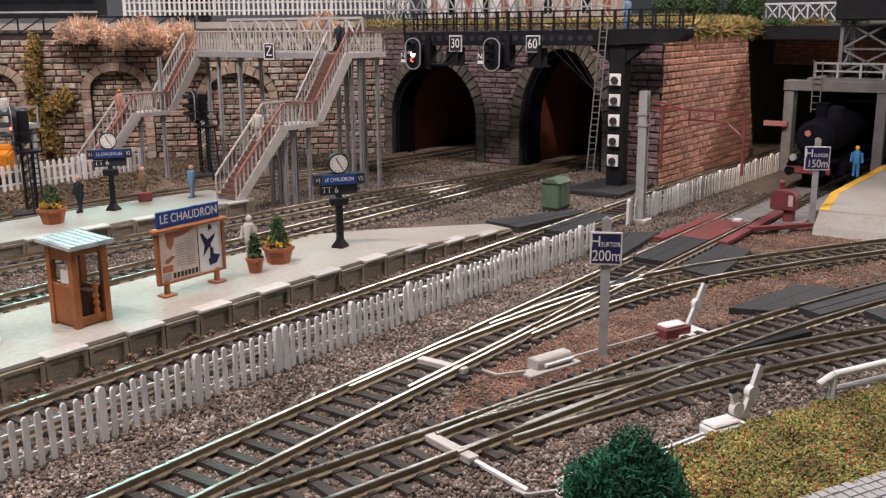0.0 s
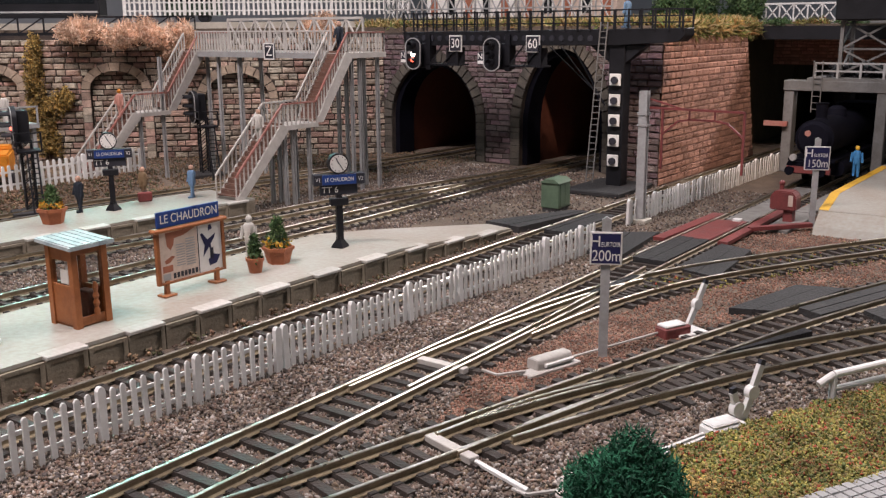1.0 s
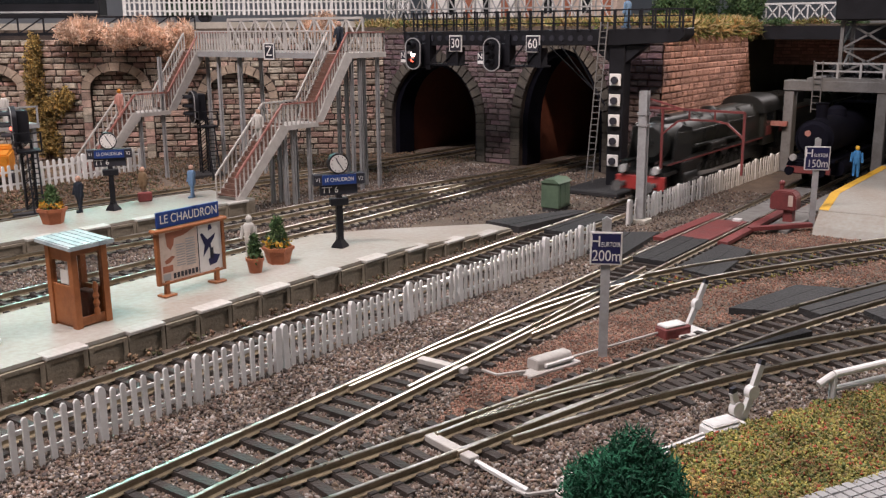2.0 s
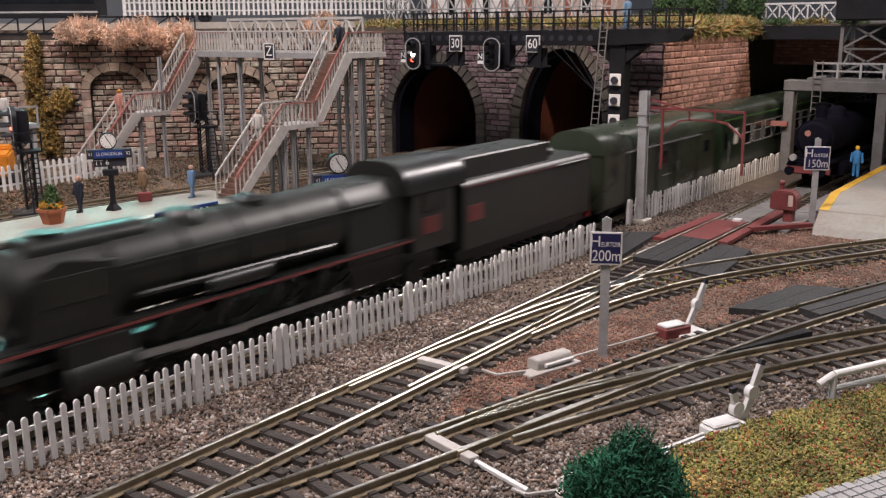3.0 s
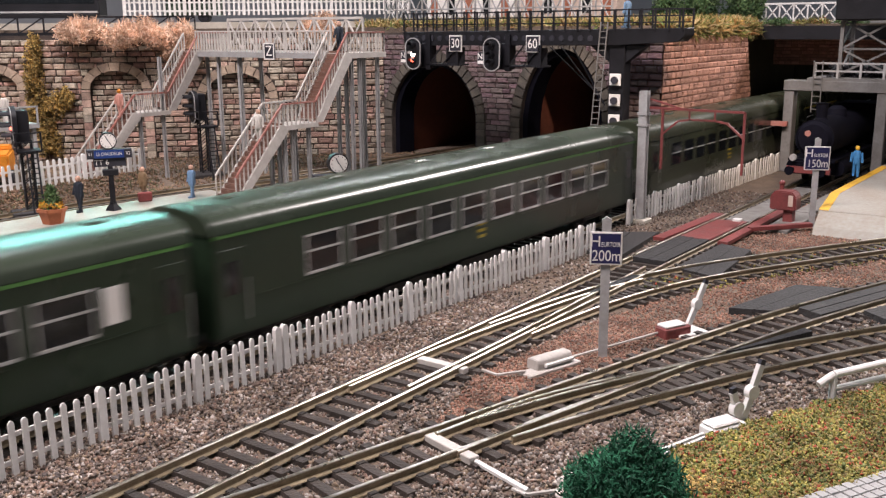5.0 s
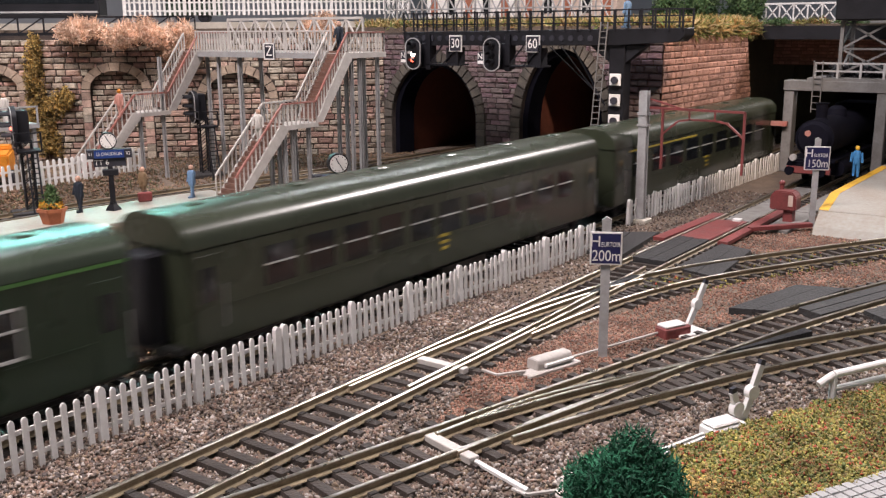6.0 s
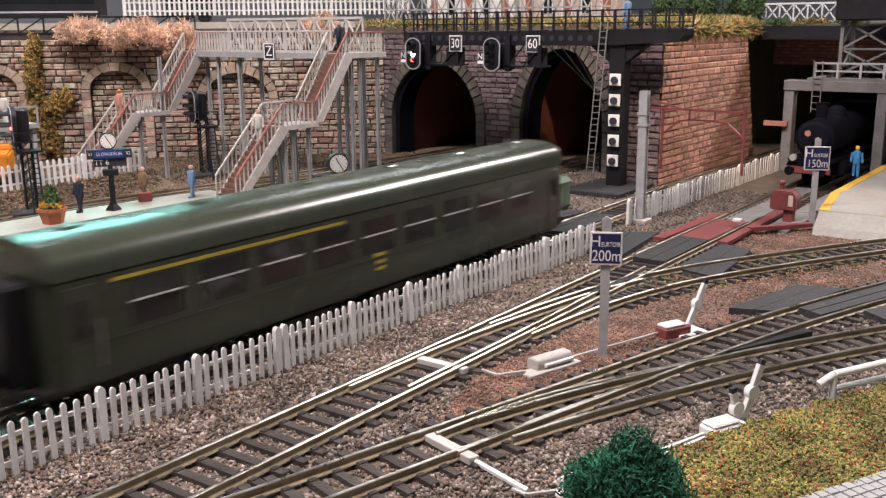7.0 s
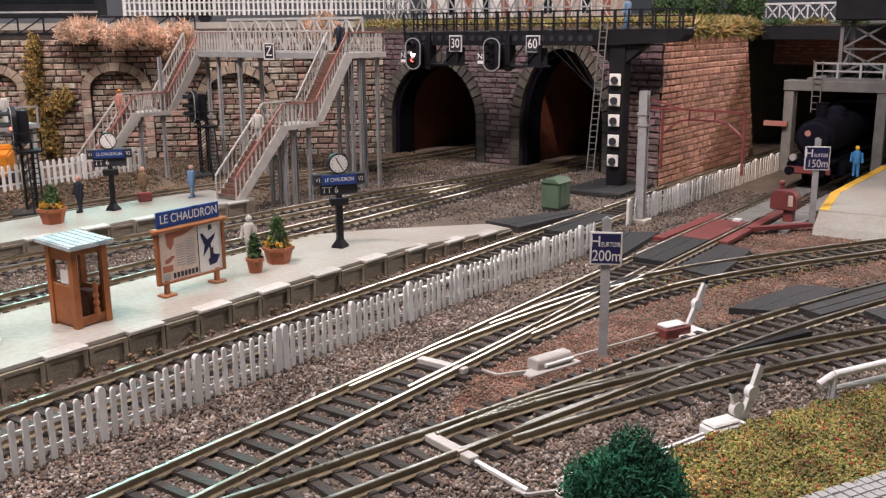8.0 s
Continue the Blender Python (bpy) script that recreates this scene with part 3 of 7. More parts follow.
def stone_wall(name, label, a, b, height, course, run, mats, arches=(), thick=1.2, proud=0.10, mesh_parts=300, ring=0.7, z0=0.0, batter=0.0, joint="mortar", rim="arch", gap=0.045):
    """A wall from a to b (plan, front on its right hand) with arched openings, its stones and arch rings proud of the joints."""
    a, b = Vector(a), Vector(b)
    L = (b - a).length
    yaw = math.degrees(math.atan2(b.y - a.y, b.x - a.x))
    top = [(L, height), (0, height)]
    outline = [(0, z0)]
    for c, half, spring, rise in arches:
        pts = arch_points(c, half, spring, rise)
        pts[0], pts[-1] = (c - half, z0), (c + half, z0)
        outline += pts
    outline += [(L, z0), (L - batter, height), (0, height)]
    body = Shape().prism(outline, "y", 0, thick)
    ob = part(name, body, M[joint])
    ob.matrix_basis = at(a.x, a.y, 0, yaw)
    tagged(ob, label, "wall", kind="structure")

    def free(s, z, pad):
        for c, half, spring, rise in arches:
            if abs(s - c) < half + pad and z < spring:
                return False
            if z >= spring and ((s - c) / (half + pad)) ** 2 + ((z - spring) / (rise + pad)) ** 2 < 1:
                return False
        return True

    rng = random.Random(int(L * 100))
    z, row, spots = z0 + 0.05, 0, []
    while z + course * 0.7 < height:
        h = course * rng.uniform(0.86, 1.14)
        s = -rng.uniform(0, run)
        while s < L:
            w = run * rng.uniform(0.65, 1.4)
            e0, e1 = max(s, 0.0), min(s + w, L - batter * z / height)
            cuts = [e0 + (e1 - e0) * i / 12 for i in range(13)]
            best, left = (0, 0), None
            for i, q in enumerate(cuts + [None]):
                ok = q is not None and free(q, z + h / 2, ring)
                if ok and left is None:
                    left = i
                if not ok and left is not None:
                    best = max(best, (i - 1 - left, left))
                    left = None
            e0, e1 = cuts[best[1]], cuts[best[1] + best[0]]
            if e1 - e0 > run * 0.2:
                spots.append((e0 + gap / 2, z, e1 - e0 - gap, h - gap - 0.01, proud * rng.uniform(0.5, 1.5), rng.randrange(5)))
            s += w
        z += h
    meshes = []
    for sh in STONE_V:
        me = bpy.data.meshes.new("stone")
        me.from_pydata([(x * U, y * U, zz * U) for x, y, zz in sh], [], STONE_F)
        me.materials.append(M[mats[0]])
        meshes.append(me)
    for e, zz, w, h, d, k in spots[:mesh_parts]:
        piece("stone", meshes[k], ob, at(e, 0, zz) @ Matrix.Diagonal((w, d, h, 1)))
    if len(spots) > mesh_parts:
        vs, fs = [], []
        for e, zz, w, h, d, k in spots[mesh_parts:]:
            n = len(vs)
            vs += [((e + x * w) * U, y * d * U, (zz + q * h) * U) for x, y, q in STONE_V[k]]
            fs += [tuple(n + i for i in f) for f in STONE_F]
        me = bpy.data.meshes.new("stonework")
        me.from_pydata(vs, [], fs)
        me.materials.append(M[mats[1]])
        tagged(piece("stonework", me, ob), kind="stuff")
    for c, half, spring, rise in arches:
        n = max(9, int((half + rise) * 2.6))
        feet = [(math.pi * i / n, math.pi * (i + 1) / n) for i in range(n)]
        for u, v in feet:
            u, v = u + 0.012, v - 0.012
            q = [(c - half * math.cos(u), spring + rise * math.sin(u)), (c - half * math.cos(v), spring + rise * math.sin(v)),
                 (c - (half + ring) * math.cos(v), spring + (rise + ring) * math.sin(v)), (c - (half + ring) * math.cos(u), spring + (rise + ring) * math.sin(u))]
            part("arch_stone", Shape().prism(q, "y", -proud * rng.uniform(1.2, 1.8), 0.02), M[rim], ob)
        zz = z0 + 0.05
        while zz < spring - 0.1:
            h = min(course * 1.25, spring - zz)
            for side in (-1, 1):
                x0, x1 = sorted((c + side * half, c + side * (half + ring)))
                part("arch_stone", Shape().box(x0, -proud * 1.4, zz, x1, 0.02, zz + h - 0.05), M[rim if rim == "portalrim" else mats[0]], ob)
            zz += h
    return ob


WALL_A, WALL_B = (64.2, 53.2), (34.0, 86.5)
stone_wall("wall_1", "retaining wall of rough grey-brown stone with blind arches", WALL_B, WALL_A, 10.3, 0.50, 0.95, ("wallstone", "wallstones"),
           arches=[(12.6, 2.15, 5.9, 1.5), (22.6, 2.15, 5.9, 1.5), (32.5, 2.7, 4.9, 2.2)], proud=0.16, gap=0.065)
dv = (Vector(WALL_A) - Vector(WALL_B)).normalized()
back = Vector((-dv.y, dv.x)) * 0.55
stone_wall("wall_2", "recessed stone infill behind the blind arches", Vector(WALL_B) + back, Vector(WALL_A) + back, 8.4, 0.44, 0.85, ("wallstone", "wallstones"), thick=0.4, mesh_parts=60, proud=0.14, gap=0.065)
stone_wall("wall_3", "tunnel portal wall of purple-grey stone with two arched mouths", (64.2, 53.2), (64.2, 29.6), 10.3, 0.42, 0.95, ("portal", "portals"),
           arches=[(5.25, 4.4, 3.2, 4.8), (17.3, 3.6, 3.0, 6.1)], ring=0.8, thick=1.0, rim="portalrim")
stone_wall("wall_4", "dark pier of rough stone beside the tunnel mouth", (60.7, 29.8), (60.7, 26.3), 10.2, 0.45, 0.9, ("portal", "portals"), thick=3.4)
stone_wall("wall_5", "battered wing wall of warm red sandstone blocks", (60.7, 26.3), (80.0, 26.3), 10.2, 0.46, 1.0, ("redstone", "redstones"), thick=3.0, batter=3.2, proud=0.05, joint="redmortar")
stone_wall("wall_6", "brown brick lintel wall over the dark opening", (86.0, 27.0), (86.0, -6.0), 10.4, 0.30, 0.7, ("redstone", "redstones"), thick=0.8, proud=0.05, joint="redmortar", z0=7.3, mesh_parts=40)


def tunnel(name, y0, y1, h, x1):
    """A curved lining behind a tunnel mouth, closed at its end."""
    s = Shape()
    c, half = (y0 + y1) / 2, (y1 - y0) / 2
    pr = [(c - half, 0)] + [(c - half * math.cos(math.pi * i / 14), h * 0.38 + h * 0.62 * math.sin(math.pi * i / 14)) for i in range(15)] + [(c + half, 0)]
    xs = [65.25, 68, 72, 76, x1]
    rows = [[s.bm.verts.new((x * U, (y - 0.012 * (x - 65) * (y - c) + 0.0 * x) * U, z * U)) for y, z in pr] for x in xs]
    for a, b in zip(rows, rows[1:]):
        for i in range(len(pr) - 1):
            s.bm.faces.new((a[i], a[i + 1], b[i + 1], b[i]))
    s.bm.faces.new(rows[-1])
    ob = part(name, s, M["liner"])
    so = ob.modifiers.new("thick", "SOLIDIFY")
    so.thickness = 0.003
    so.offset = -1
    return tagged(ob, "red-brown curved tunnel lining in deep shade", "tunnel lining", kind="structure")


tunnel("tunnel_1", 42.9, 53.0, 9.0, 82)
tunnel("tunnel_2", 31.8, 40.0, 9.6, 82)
s = Shape()
for c, half, spring, rise in ((47.95, 4.4, 3.2, 4.8), (35.9, 3.6, 3.0, 6.1)):
    pts = arch_points(c, half, spring, rise, 20)
    inn = arch_points(c, half - 0.45, spring, rise - 0.45, 20)
    for i in range(len(pts) - 1):
        q = [pts[i], pts[i + 1], inn[i + 1], inn[i]]
        s.hull([(64.6, y, z) for y, z in q], [(66.6, y, z) for y, z in q])
tagged(part("tunnel_mouth_ring", s, M["dimblack"]), "black inner ring of the tunnel mouths", "trim", kind="structure")

# the upper level: one slab behind the walls, which also roofs the covered lines
up = Shape().prism([(34.6, 86.9), (64.9, 53.6), (64.9, 29.4), (61.2, 29.4), (61.2, 26.8), (80, 26.8), (80, 14), (86.4, -10), (330, -10), (330, 130), (34.6, 130)], "z", 10.25, 10.75)
tagged(part("upper_ground", up, M["earth"]), "upper street level behind the retaining walls", "ground", kind="structure")
gd = Shape().box(79.6, 13.6, 9.55, 80.0, 26.0, 10.6)
tagged(part("edge_girder", gd, M["black"]), "black girder edge of the upper deck", "trim", kind="structure")
cw = Shape().box(100, 29, 0, 330, 30, 10.25)
cw.box(112, 19.5, 0, 330, 20.2, 10.25)
cw.box(329, 20, 0, 330, 29, 10.25)
cw.box(112, -10, 0, 113, 19.5, 10.25)
cw.box(80.0, 29.2, 0, 100, 30.0, 10.25)
tagged(part("covered_way", cw, M["darkroom"]), "dark walls of the covered way under the street", "wall", kind="structure")
hall = Shape().box(-400, 330, -80, 600, 332, 300)
hall.box(500, -300, -80, 502, 330, 300)
tagged(part("hall_wall", hall, M["hallwall"]), "plain grey wall of the exhibition hall", "wall", kind="structure")


# ---------------------------------------------------------------- platforms
def platform(label, outline, x0, x1, yfront, h, slab_run, ramp=None):
    """A platform with a painted top, a row of framed concrete panels and coping stones along its edge."""
    pf = thing("station_platform", label, "platform", group="station platforms")
    top, skin = Shape(), Shape()
    for plan in (outline if ramp else [outline]):
        lo = [(x, y, h - 0.12 if not ramp or x <= ramp[0] else h - 0.12 - (h - 0.25) * (x - ramp[0]) / (ramp[1] - ramp[0])) for x, y in plan]
        top.hull([(x, y, 0) for x, y in plan], lo)
        skin.hull(lo, [(x, y, z + 0.12) for x, y, z in lo])
    part("core", top, M["panel"], pf)
    part("surface", skin, M["tarred"], pf, "worn grey-beige painted platform surface")
    fr = Shape()
    w = slab_run - 0.05
    fr.box(0, -0.10, 0, 0.16, 0.02, 1)
    fr.box(w - 0.16, -0.10, 0, w, 0.02, 1)
    fr.box(0.16, -0.09, 0.86, w - 0.16, 0.02, 1)
    fr.box(0.16, -0.03, 0, w - 0.16, 0.02, 0.86)
    PAN = fr.mesh("edge_panel", M["panel"])
    COP = Shape().box(0, -0.16, 0, slab_run - 0.03, 0.5, 0.13).round(0.025).mesh("coping_stone", M["coping"])
    x, k = x0, 0
    while x < x1:
        hh = h if not ramp or x <= ramp[0] else h - (h - 0.35) * (x + slab_run - ramp[0]) / (ramp[1] - ramp[0])
        if hh > 0.35:
            piece("edge_panel", PAN, pf, at(x, yfront) @ Matrix.Diagonal((1, 1, hh - 0.14, 1)))
            if k % 2 == 0:
                piece("coping_stone", COP, pf, at(x, yfront, hh - 0.12))
        x += slab_run
        k += 1
    return pf


platform("island platform of beige concrete with panelled edge", [[(2, 26.5), (33, 26.5), (33, 31.85), (2, 31.8)], [(33, 26.5), (42.3, 26.5), (42.8, 28.3), (40, 29.5), (36.4, 31.0), (33, 31.85)]], 3.2, 41, 26.4, 1.0, 1.5, ramp=(33, 42.8))
platform("second platform of beige concrete with panelled edge", [(0, 0), (32.4, 0), (32.6, 4.6), (28, 5.0), (0, 5.0)], 0.3, 31.5, -0.1, 1.0, 1.5).matrix_basis = at(6, 43.9, 0, -3.6)


# ---------------------------------------------------------------- picket fences
def fence(label, a, b, pickets, height=1.4, every=10, material="white", lean=0.0):
    a, b = Vector(a), Vector(b)
    L = (b - a).length
    fe = thing("picket_fence", label, "fence", at(a.x, a.y, 0, math.degrees(math.atan2(b.y - a.y, b.x - a.x))), group="white picket fences")
    step = L / pickets
    w = step * 0.44

    def board(w, h, d):
        return Shape().prism([(-w / 2, 0), (w / 2, 0), (w / 2, h - w * 0.45), (w * 0.25, h - w * 0.08), (0, h), (-w * 0.25, h - w * 0.08), (-w / 2, h - w * 0.45)], "y", -d / 2, d / 2)
    slat, post = board(w, height, 0.07).mesh("picket", M[material]), board(w * 1.5, height * 1.07, 0.16).mesh("post", M[material])
    for i in range(pickets + 1):
        m = at(i * step, random.uniform(-0.02, 0.02), 0, 0, random.uniform(-2, 2), lean + random.uniform(-1.2, 1.2))
        piece("post" if i % every == 0 else "picket", post if i % every == 0 else slat, fe, m)
    for z in (0.27, 0.74):
        part("fence_rail", Shape().box(0, 0.035, height * z - 0.06, L, 0.10, height * z + 0.06), M[material], fe)
    return fe


fence("white picket fence along the main line, front length", (7.4, 21.5), (20.2, 21.4), 36, 1.48, 9)
fence("white picket fence along the main line, long length", (20.55, 21.4), (41.0, 20.95), 58, 1.48, 9)
fence("white picket fence in front of the red stone wall", (47.7, 22.3), (73.4, 21.8), 62, 1.38, 8)
bank = Shape().hull([(8, 53.0, 0), (42.5, 54.0, 0), (42.5, 56.9, 0), (8, 56.9, 0)], [(9, 54.3, 1.15), (41.2, 55.4, 1.15), (41.2, 56.3, 1.15), (9, 56.3, 1.15)])
tagged(part("low_bank", bank, M["earth"]), "low brown bank behind the rear track", "ground", kind="structure")
fence("white picket fence behind the second platform", (22.0, 54.7), (40.6, 55.7), 42, 1.65, 8).location.z = 1.15 * U


# ---------------------------------------------------------------- the train
def coach_section(half, floor, cant, crown, n=9):
    """The outline of a coach body in (y, z): straight sides and a rounded roof."""
    pts = [(-half, floor), (-half, cant)]
    for i in range(1, n):
        a = math.pi * (1 - i / n)
        pts.append((half * math.cos(a) * (1.0 if 0 < i < n else 1), cant + (crown - cant) * math.sin(a) ** 0.8))
    return pts + [(half, cant), (half, floor)]


def roof_mesh(half, cant, crown, x0, x1, n=16):
    s = Shape()
    pts = []
    for i in range(n + 1):
        a = math.pi * (1 - i / n)
        c = math.cos(a)
        pts.append((half * math.copysign(abs(c) ** 0.75, c), cant + (crown - cant) * math.sin(a) ** 0.75))
    s.hull([(x0, y, z - 0.0) for y, z in [(-half, cant)] + pts[1:-1] + [(half, cant)]][::1], [(x1, y, z) for y, z in [(-half, cant)] + pts[1:-1] + [(half, cant)]])
    return s


def wheelset(x, r, parent, half=0.85):
    s = Shape()
    for y in (-half, half):
        s.rod((x, y - 0.14, r), (x, y + 0.14, r), r, 20)
    s.rod((x, -half, r), (x, half, r), 0.12, 8)
    return part("wheelset", s, M["engine"], parent, smooth=False)


def bogie(x, parent, base=2.9):
    bo = part("bogie", Shape().box(x - base / 2 - 0.6, -1.15, 0.45, x + base / 2 + 0.6, -0.95, 0.95).box(x - base / 2 - 0.6, 0.95, 0.45, x + base / 2 + 0.6, 1.15, 0.95).box(x - 0.5, -1, 0.5, x + 0.5, 1, 0.9).round(0.04), M["engine"], parent)
    for k in (-1, 1):
        wheelset(x + k * base / 2, 0.52, bo)
        for y in (-1.2, 1.2):
            part("axle_box", Shape().box(x + k * base / 2 - 0.22, y - 0.08, 0.4, x + k * base / 2 + 0.22, y + 0.08, 0.8).round(0.03), M["black"], bo)
    return bo


RAILZ = 0.37


def coach(label, length, body, line=None, line_span=None, windows=10, first=4.9, pitch=2.3, cant=3.75, line_z=3.64, frames=True, white_door=True, inset=0.45):
    """A passenger coach; x runs from its leading end at 0 to length, z from the rail's top."""
    c = thing("passenger_coach", label, "railway coach", group="coaches of the express train")
    h, L = 1.62, length
    part("body", Shape().box(inset, -h, 0.75, L - inset, h, cant).round(0.06, 2), M[body], c)
    part("roof", roof_mesh(h + 0.02, cant, 4.42, inset - 0.05, L - inset + 0.05), M["coachroof" if body == "coach" else body], c, smooth=False)
    part("underframe", Shape().box(0.5, -1.2, 0.55, L - 0.5, 1.2, 0.78).box(9, -1.3, 0.25, 12, 1.3, 0.6).box(14, -1.3, 0.28, 17.5, 1.3, 0.6).round(0.04), M["engine"], c)
    bogie(4.0, c)
    bogie(L - 4.0, c)
    for x, k in ((0.0, -1), (L, 1)):
        part("gangway", Shape().box(min(x, x - k * inset), -0.6, 0.8, max(x, x - k * inset), 0.6, 3.4).round(0.08), M["black"], c, "black rubber gangway")
        for y in (-1.0, 1.0):
            part("buffer", Shape().rod((x - k * 0.3, y, 0.85), (x + k * 0.02, y, 0.85), 0.12, 10).rod((x, y, 0.85), (x + k * 0.06, y, 0.85), 0.24, 14), M["engine"], c)
    for side in (-1, 1):
        for i in range(windows):
            x = inset + first + i * pitch
            w = pitch * 0.365
            y = side * (h + 0.01)
            win = part("window", Shape().box(x - w, min(y, y - side * 0.05), 1.98, x + w, max(y, y - side * 0.05), 3.14), M["glass"], c)
            if frames:
                f = Shape()
                for x0, z0, x1, z1 in ((x - w - 0.06, 1.93, x + w + 0.06, 2.01), (x - w - 0.06, 3.11, x + w + 0.06, 3.17), (x - w - 0.06, 2.01, x - w, 3.11), (x + w, 2.01, x + w + 0.06, 3.11), (x - w, 2.62, x + w, 2.68)):
                    f.box(x0, min(y, y + side * 0.03), z0, x1, max(y, y + side * 0.03), z1)
                part("frame", f, M["alu"], win, "bright metal window frame")
            else:
                part("frame", Shape().box(x - w, min(y, y + side * 0.03), 2.58, x + w, max(y, y + side * 0.03), 2.63), M["alu"], win, "bright metal window bar")
        for x in [inset + 0.7, L - inset - 0.7]:
            d = part("door", Shape().box(x - 0.5, min(side * h, side * (h + 0.025)), 0.85, x + 0.5, max(side * h, side * (h + 0.025)), 3.3).round(0.01), M[body], c)
            part("pane", Shape().box(x - 0.28, min(side * (h + 0.02), side * (h + 0.035)), 2.0, x + 0.28, max(side * (h + 0.02), side * (h + 0.035)), 2.95), M["glass"], d)
            if white_door:
                xx = x + (2.0 if x < 5 else -2.0)
                part("toilet_window", Shape().box(xx - 0.32, min(side * h, side * (h + 0.025)), 2.15, xx + 0.32, max(side * h, side * (h + 0.025)), 3.1), M["paper"], c, "white frosted toilet window")
            part("handrail", Shape().rod((x + 0.6, side * (h + 0.07), 1.2), (x + 0.6, side * (h + 0.07), 2.4), 0.025, 5), M["steel"], c)
        if line:
            u, v = line_span or (inset + 0.03, L - inset - 0.03)
            part("cantrail_line", Shape().box(u, min(side * h, side * (h + 0.02)), line_z, v, max(side * h, side * (h + 0.02)), line_z + 0.09), M[line], c)
        for x in (L * 0.5 - 0.2,):
            for k, z in enumerate((1.85, 1.6, 1.37)):
                part("marking", Shape().box(x - 0.34 + 0.08 * k, min(side * h, side * (h + 0.02)), z, x + 0.34 - 0.04 * k, max(side * h, side * (h + 0.02)), z + 0.11), M["gold"], c, "yellow painted marking")
        part("sill_line", Shape().box(inset + 0.05, min(side * h, side * (h + 0.015)), 1.78, L - inset - 0.05, max(side * h, side * (h + 0.015)), 1.82), M[body], c)
    for i in range(6):
        x = 2.5 + i * (L - 5) / 5
        part("roof_vent", Shape().box(x - 0.25, -0.2, 4.32, x + 0.25, 0.2, 4.48).round(0.04), M["coachroof"], c)
    return c


def baggage_van():
    c = thing("baggage_van", "dark green baggage van with sliding doors", "railway van")
    h, L = 1.6, 16.5
    part("body", Shape().box(0.25, -h, 0.75, L - 0.25, h, 3.35).round(0.05, 2), M["olive"], c)
    part("roof", roof_mesh(h + 0.03, 3.35, 4.45, 0.2, L - 0.2), M["coachroof"], c)
    part("underframe", Shape().box(0.5, -1.2, 0.55, L - 0.5, 1.2, 0.78).box(6, -1.25, 0.25, 10, 1.25, 0.6).round(0.04), M["engine"], c)
    bogie(3.3, c)
    bogie(L - 3.3, c)
    for side in (-1, 1):
        for x0, x1 in ((4.0, 6.6), (9.8, 12.4)):
            d = part("sliding_door", Shape().box(x0, min(side * h, side * (h + 0.06)), 0.85, x1, max(side * h, side * (h + 0.06)), 3.25).round(0.02), M["olive"], c)
            part("handle", Shape().rod((x0 + 0.3, side * (h + 0.1), 1.6), (x0 + 0.3, side * (h + 0.1), 2.2), 0.03, 5), M["steel"], d)
        part("door_rail", Shape().box(3.0, min(side * h, side * (h + 0.08)), 3.22, 13.6, max(side * h, side * (h + 0.08)), 3.30), M["steel"], c)
        for x in (1.6, 8.2, 14.8):
            w = part("window", Shape().box(x - 0.42, min(side * h, side * (h + 0.02)), 2.2, x + 0.42, max(side * h, side * (h + 0.02)), 2.85), M["glass"], c)
            part("frame", Shape().box(x - 0.46, min(side * h, side * (h + 0.03)), 2.85, x + 0.46, max(side * h, side * (h + 0.03)), 2.9), M["olive"], w)
        for x in (0.5, 3.2, 7.2, 9.2, 13.3, 16.0):
            part("rib", Shape().box(x - 0.05, min(side * h, side * (h + 0.04)), 0.85, x + 0.05, max(side * h, side * (h + 0.04)), 3.3), M["olive"], c)
        part("number_bar", Shape().box(8.0, min(side * h, side * (h + 0.02)), 1.55, 9.2, max(side * h, side * (h + 0.02)), 1.60), M["alu"], c)
    for x, k in ((0.0, -1), (L, 1)):
        part("gangway", Shape().box(min(x, x - k * 0.3), -0.7, 0.8, max(x, x - k * 0.3), 0.7, 3.4).round(0.08), M["black"], c)
    return c


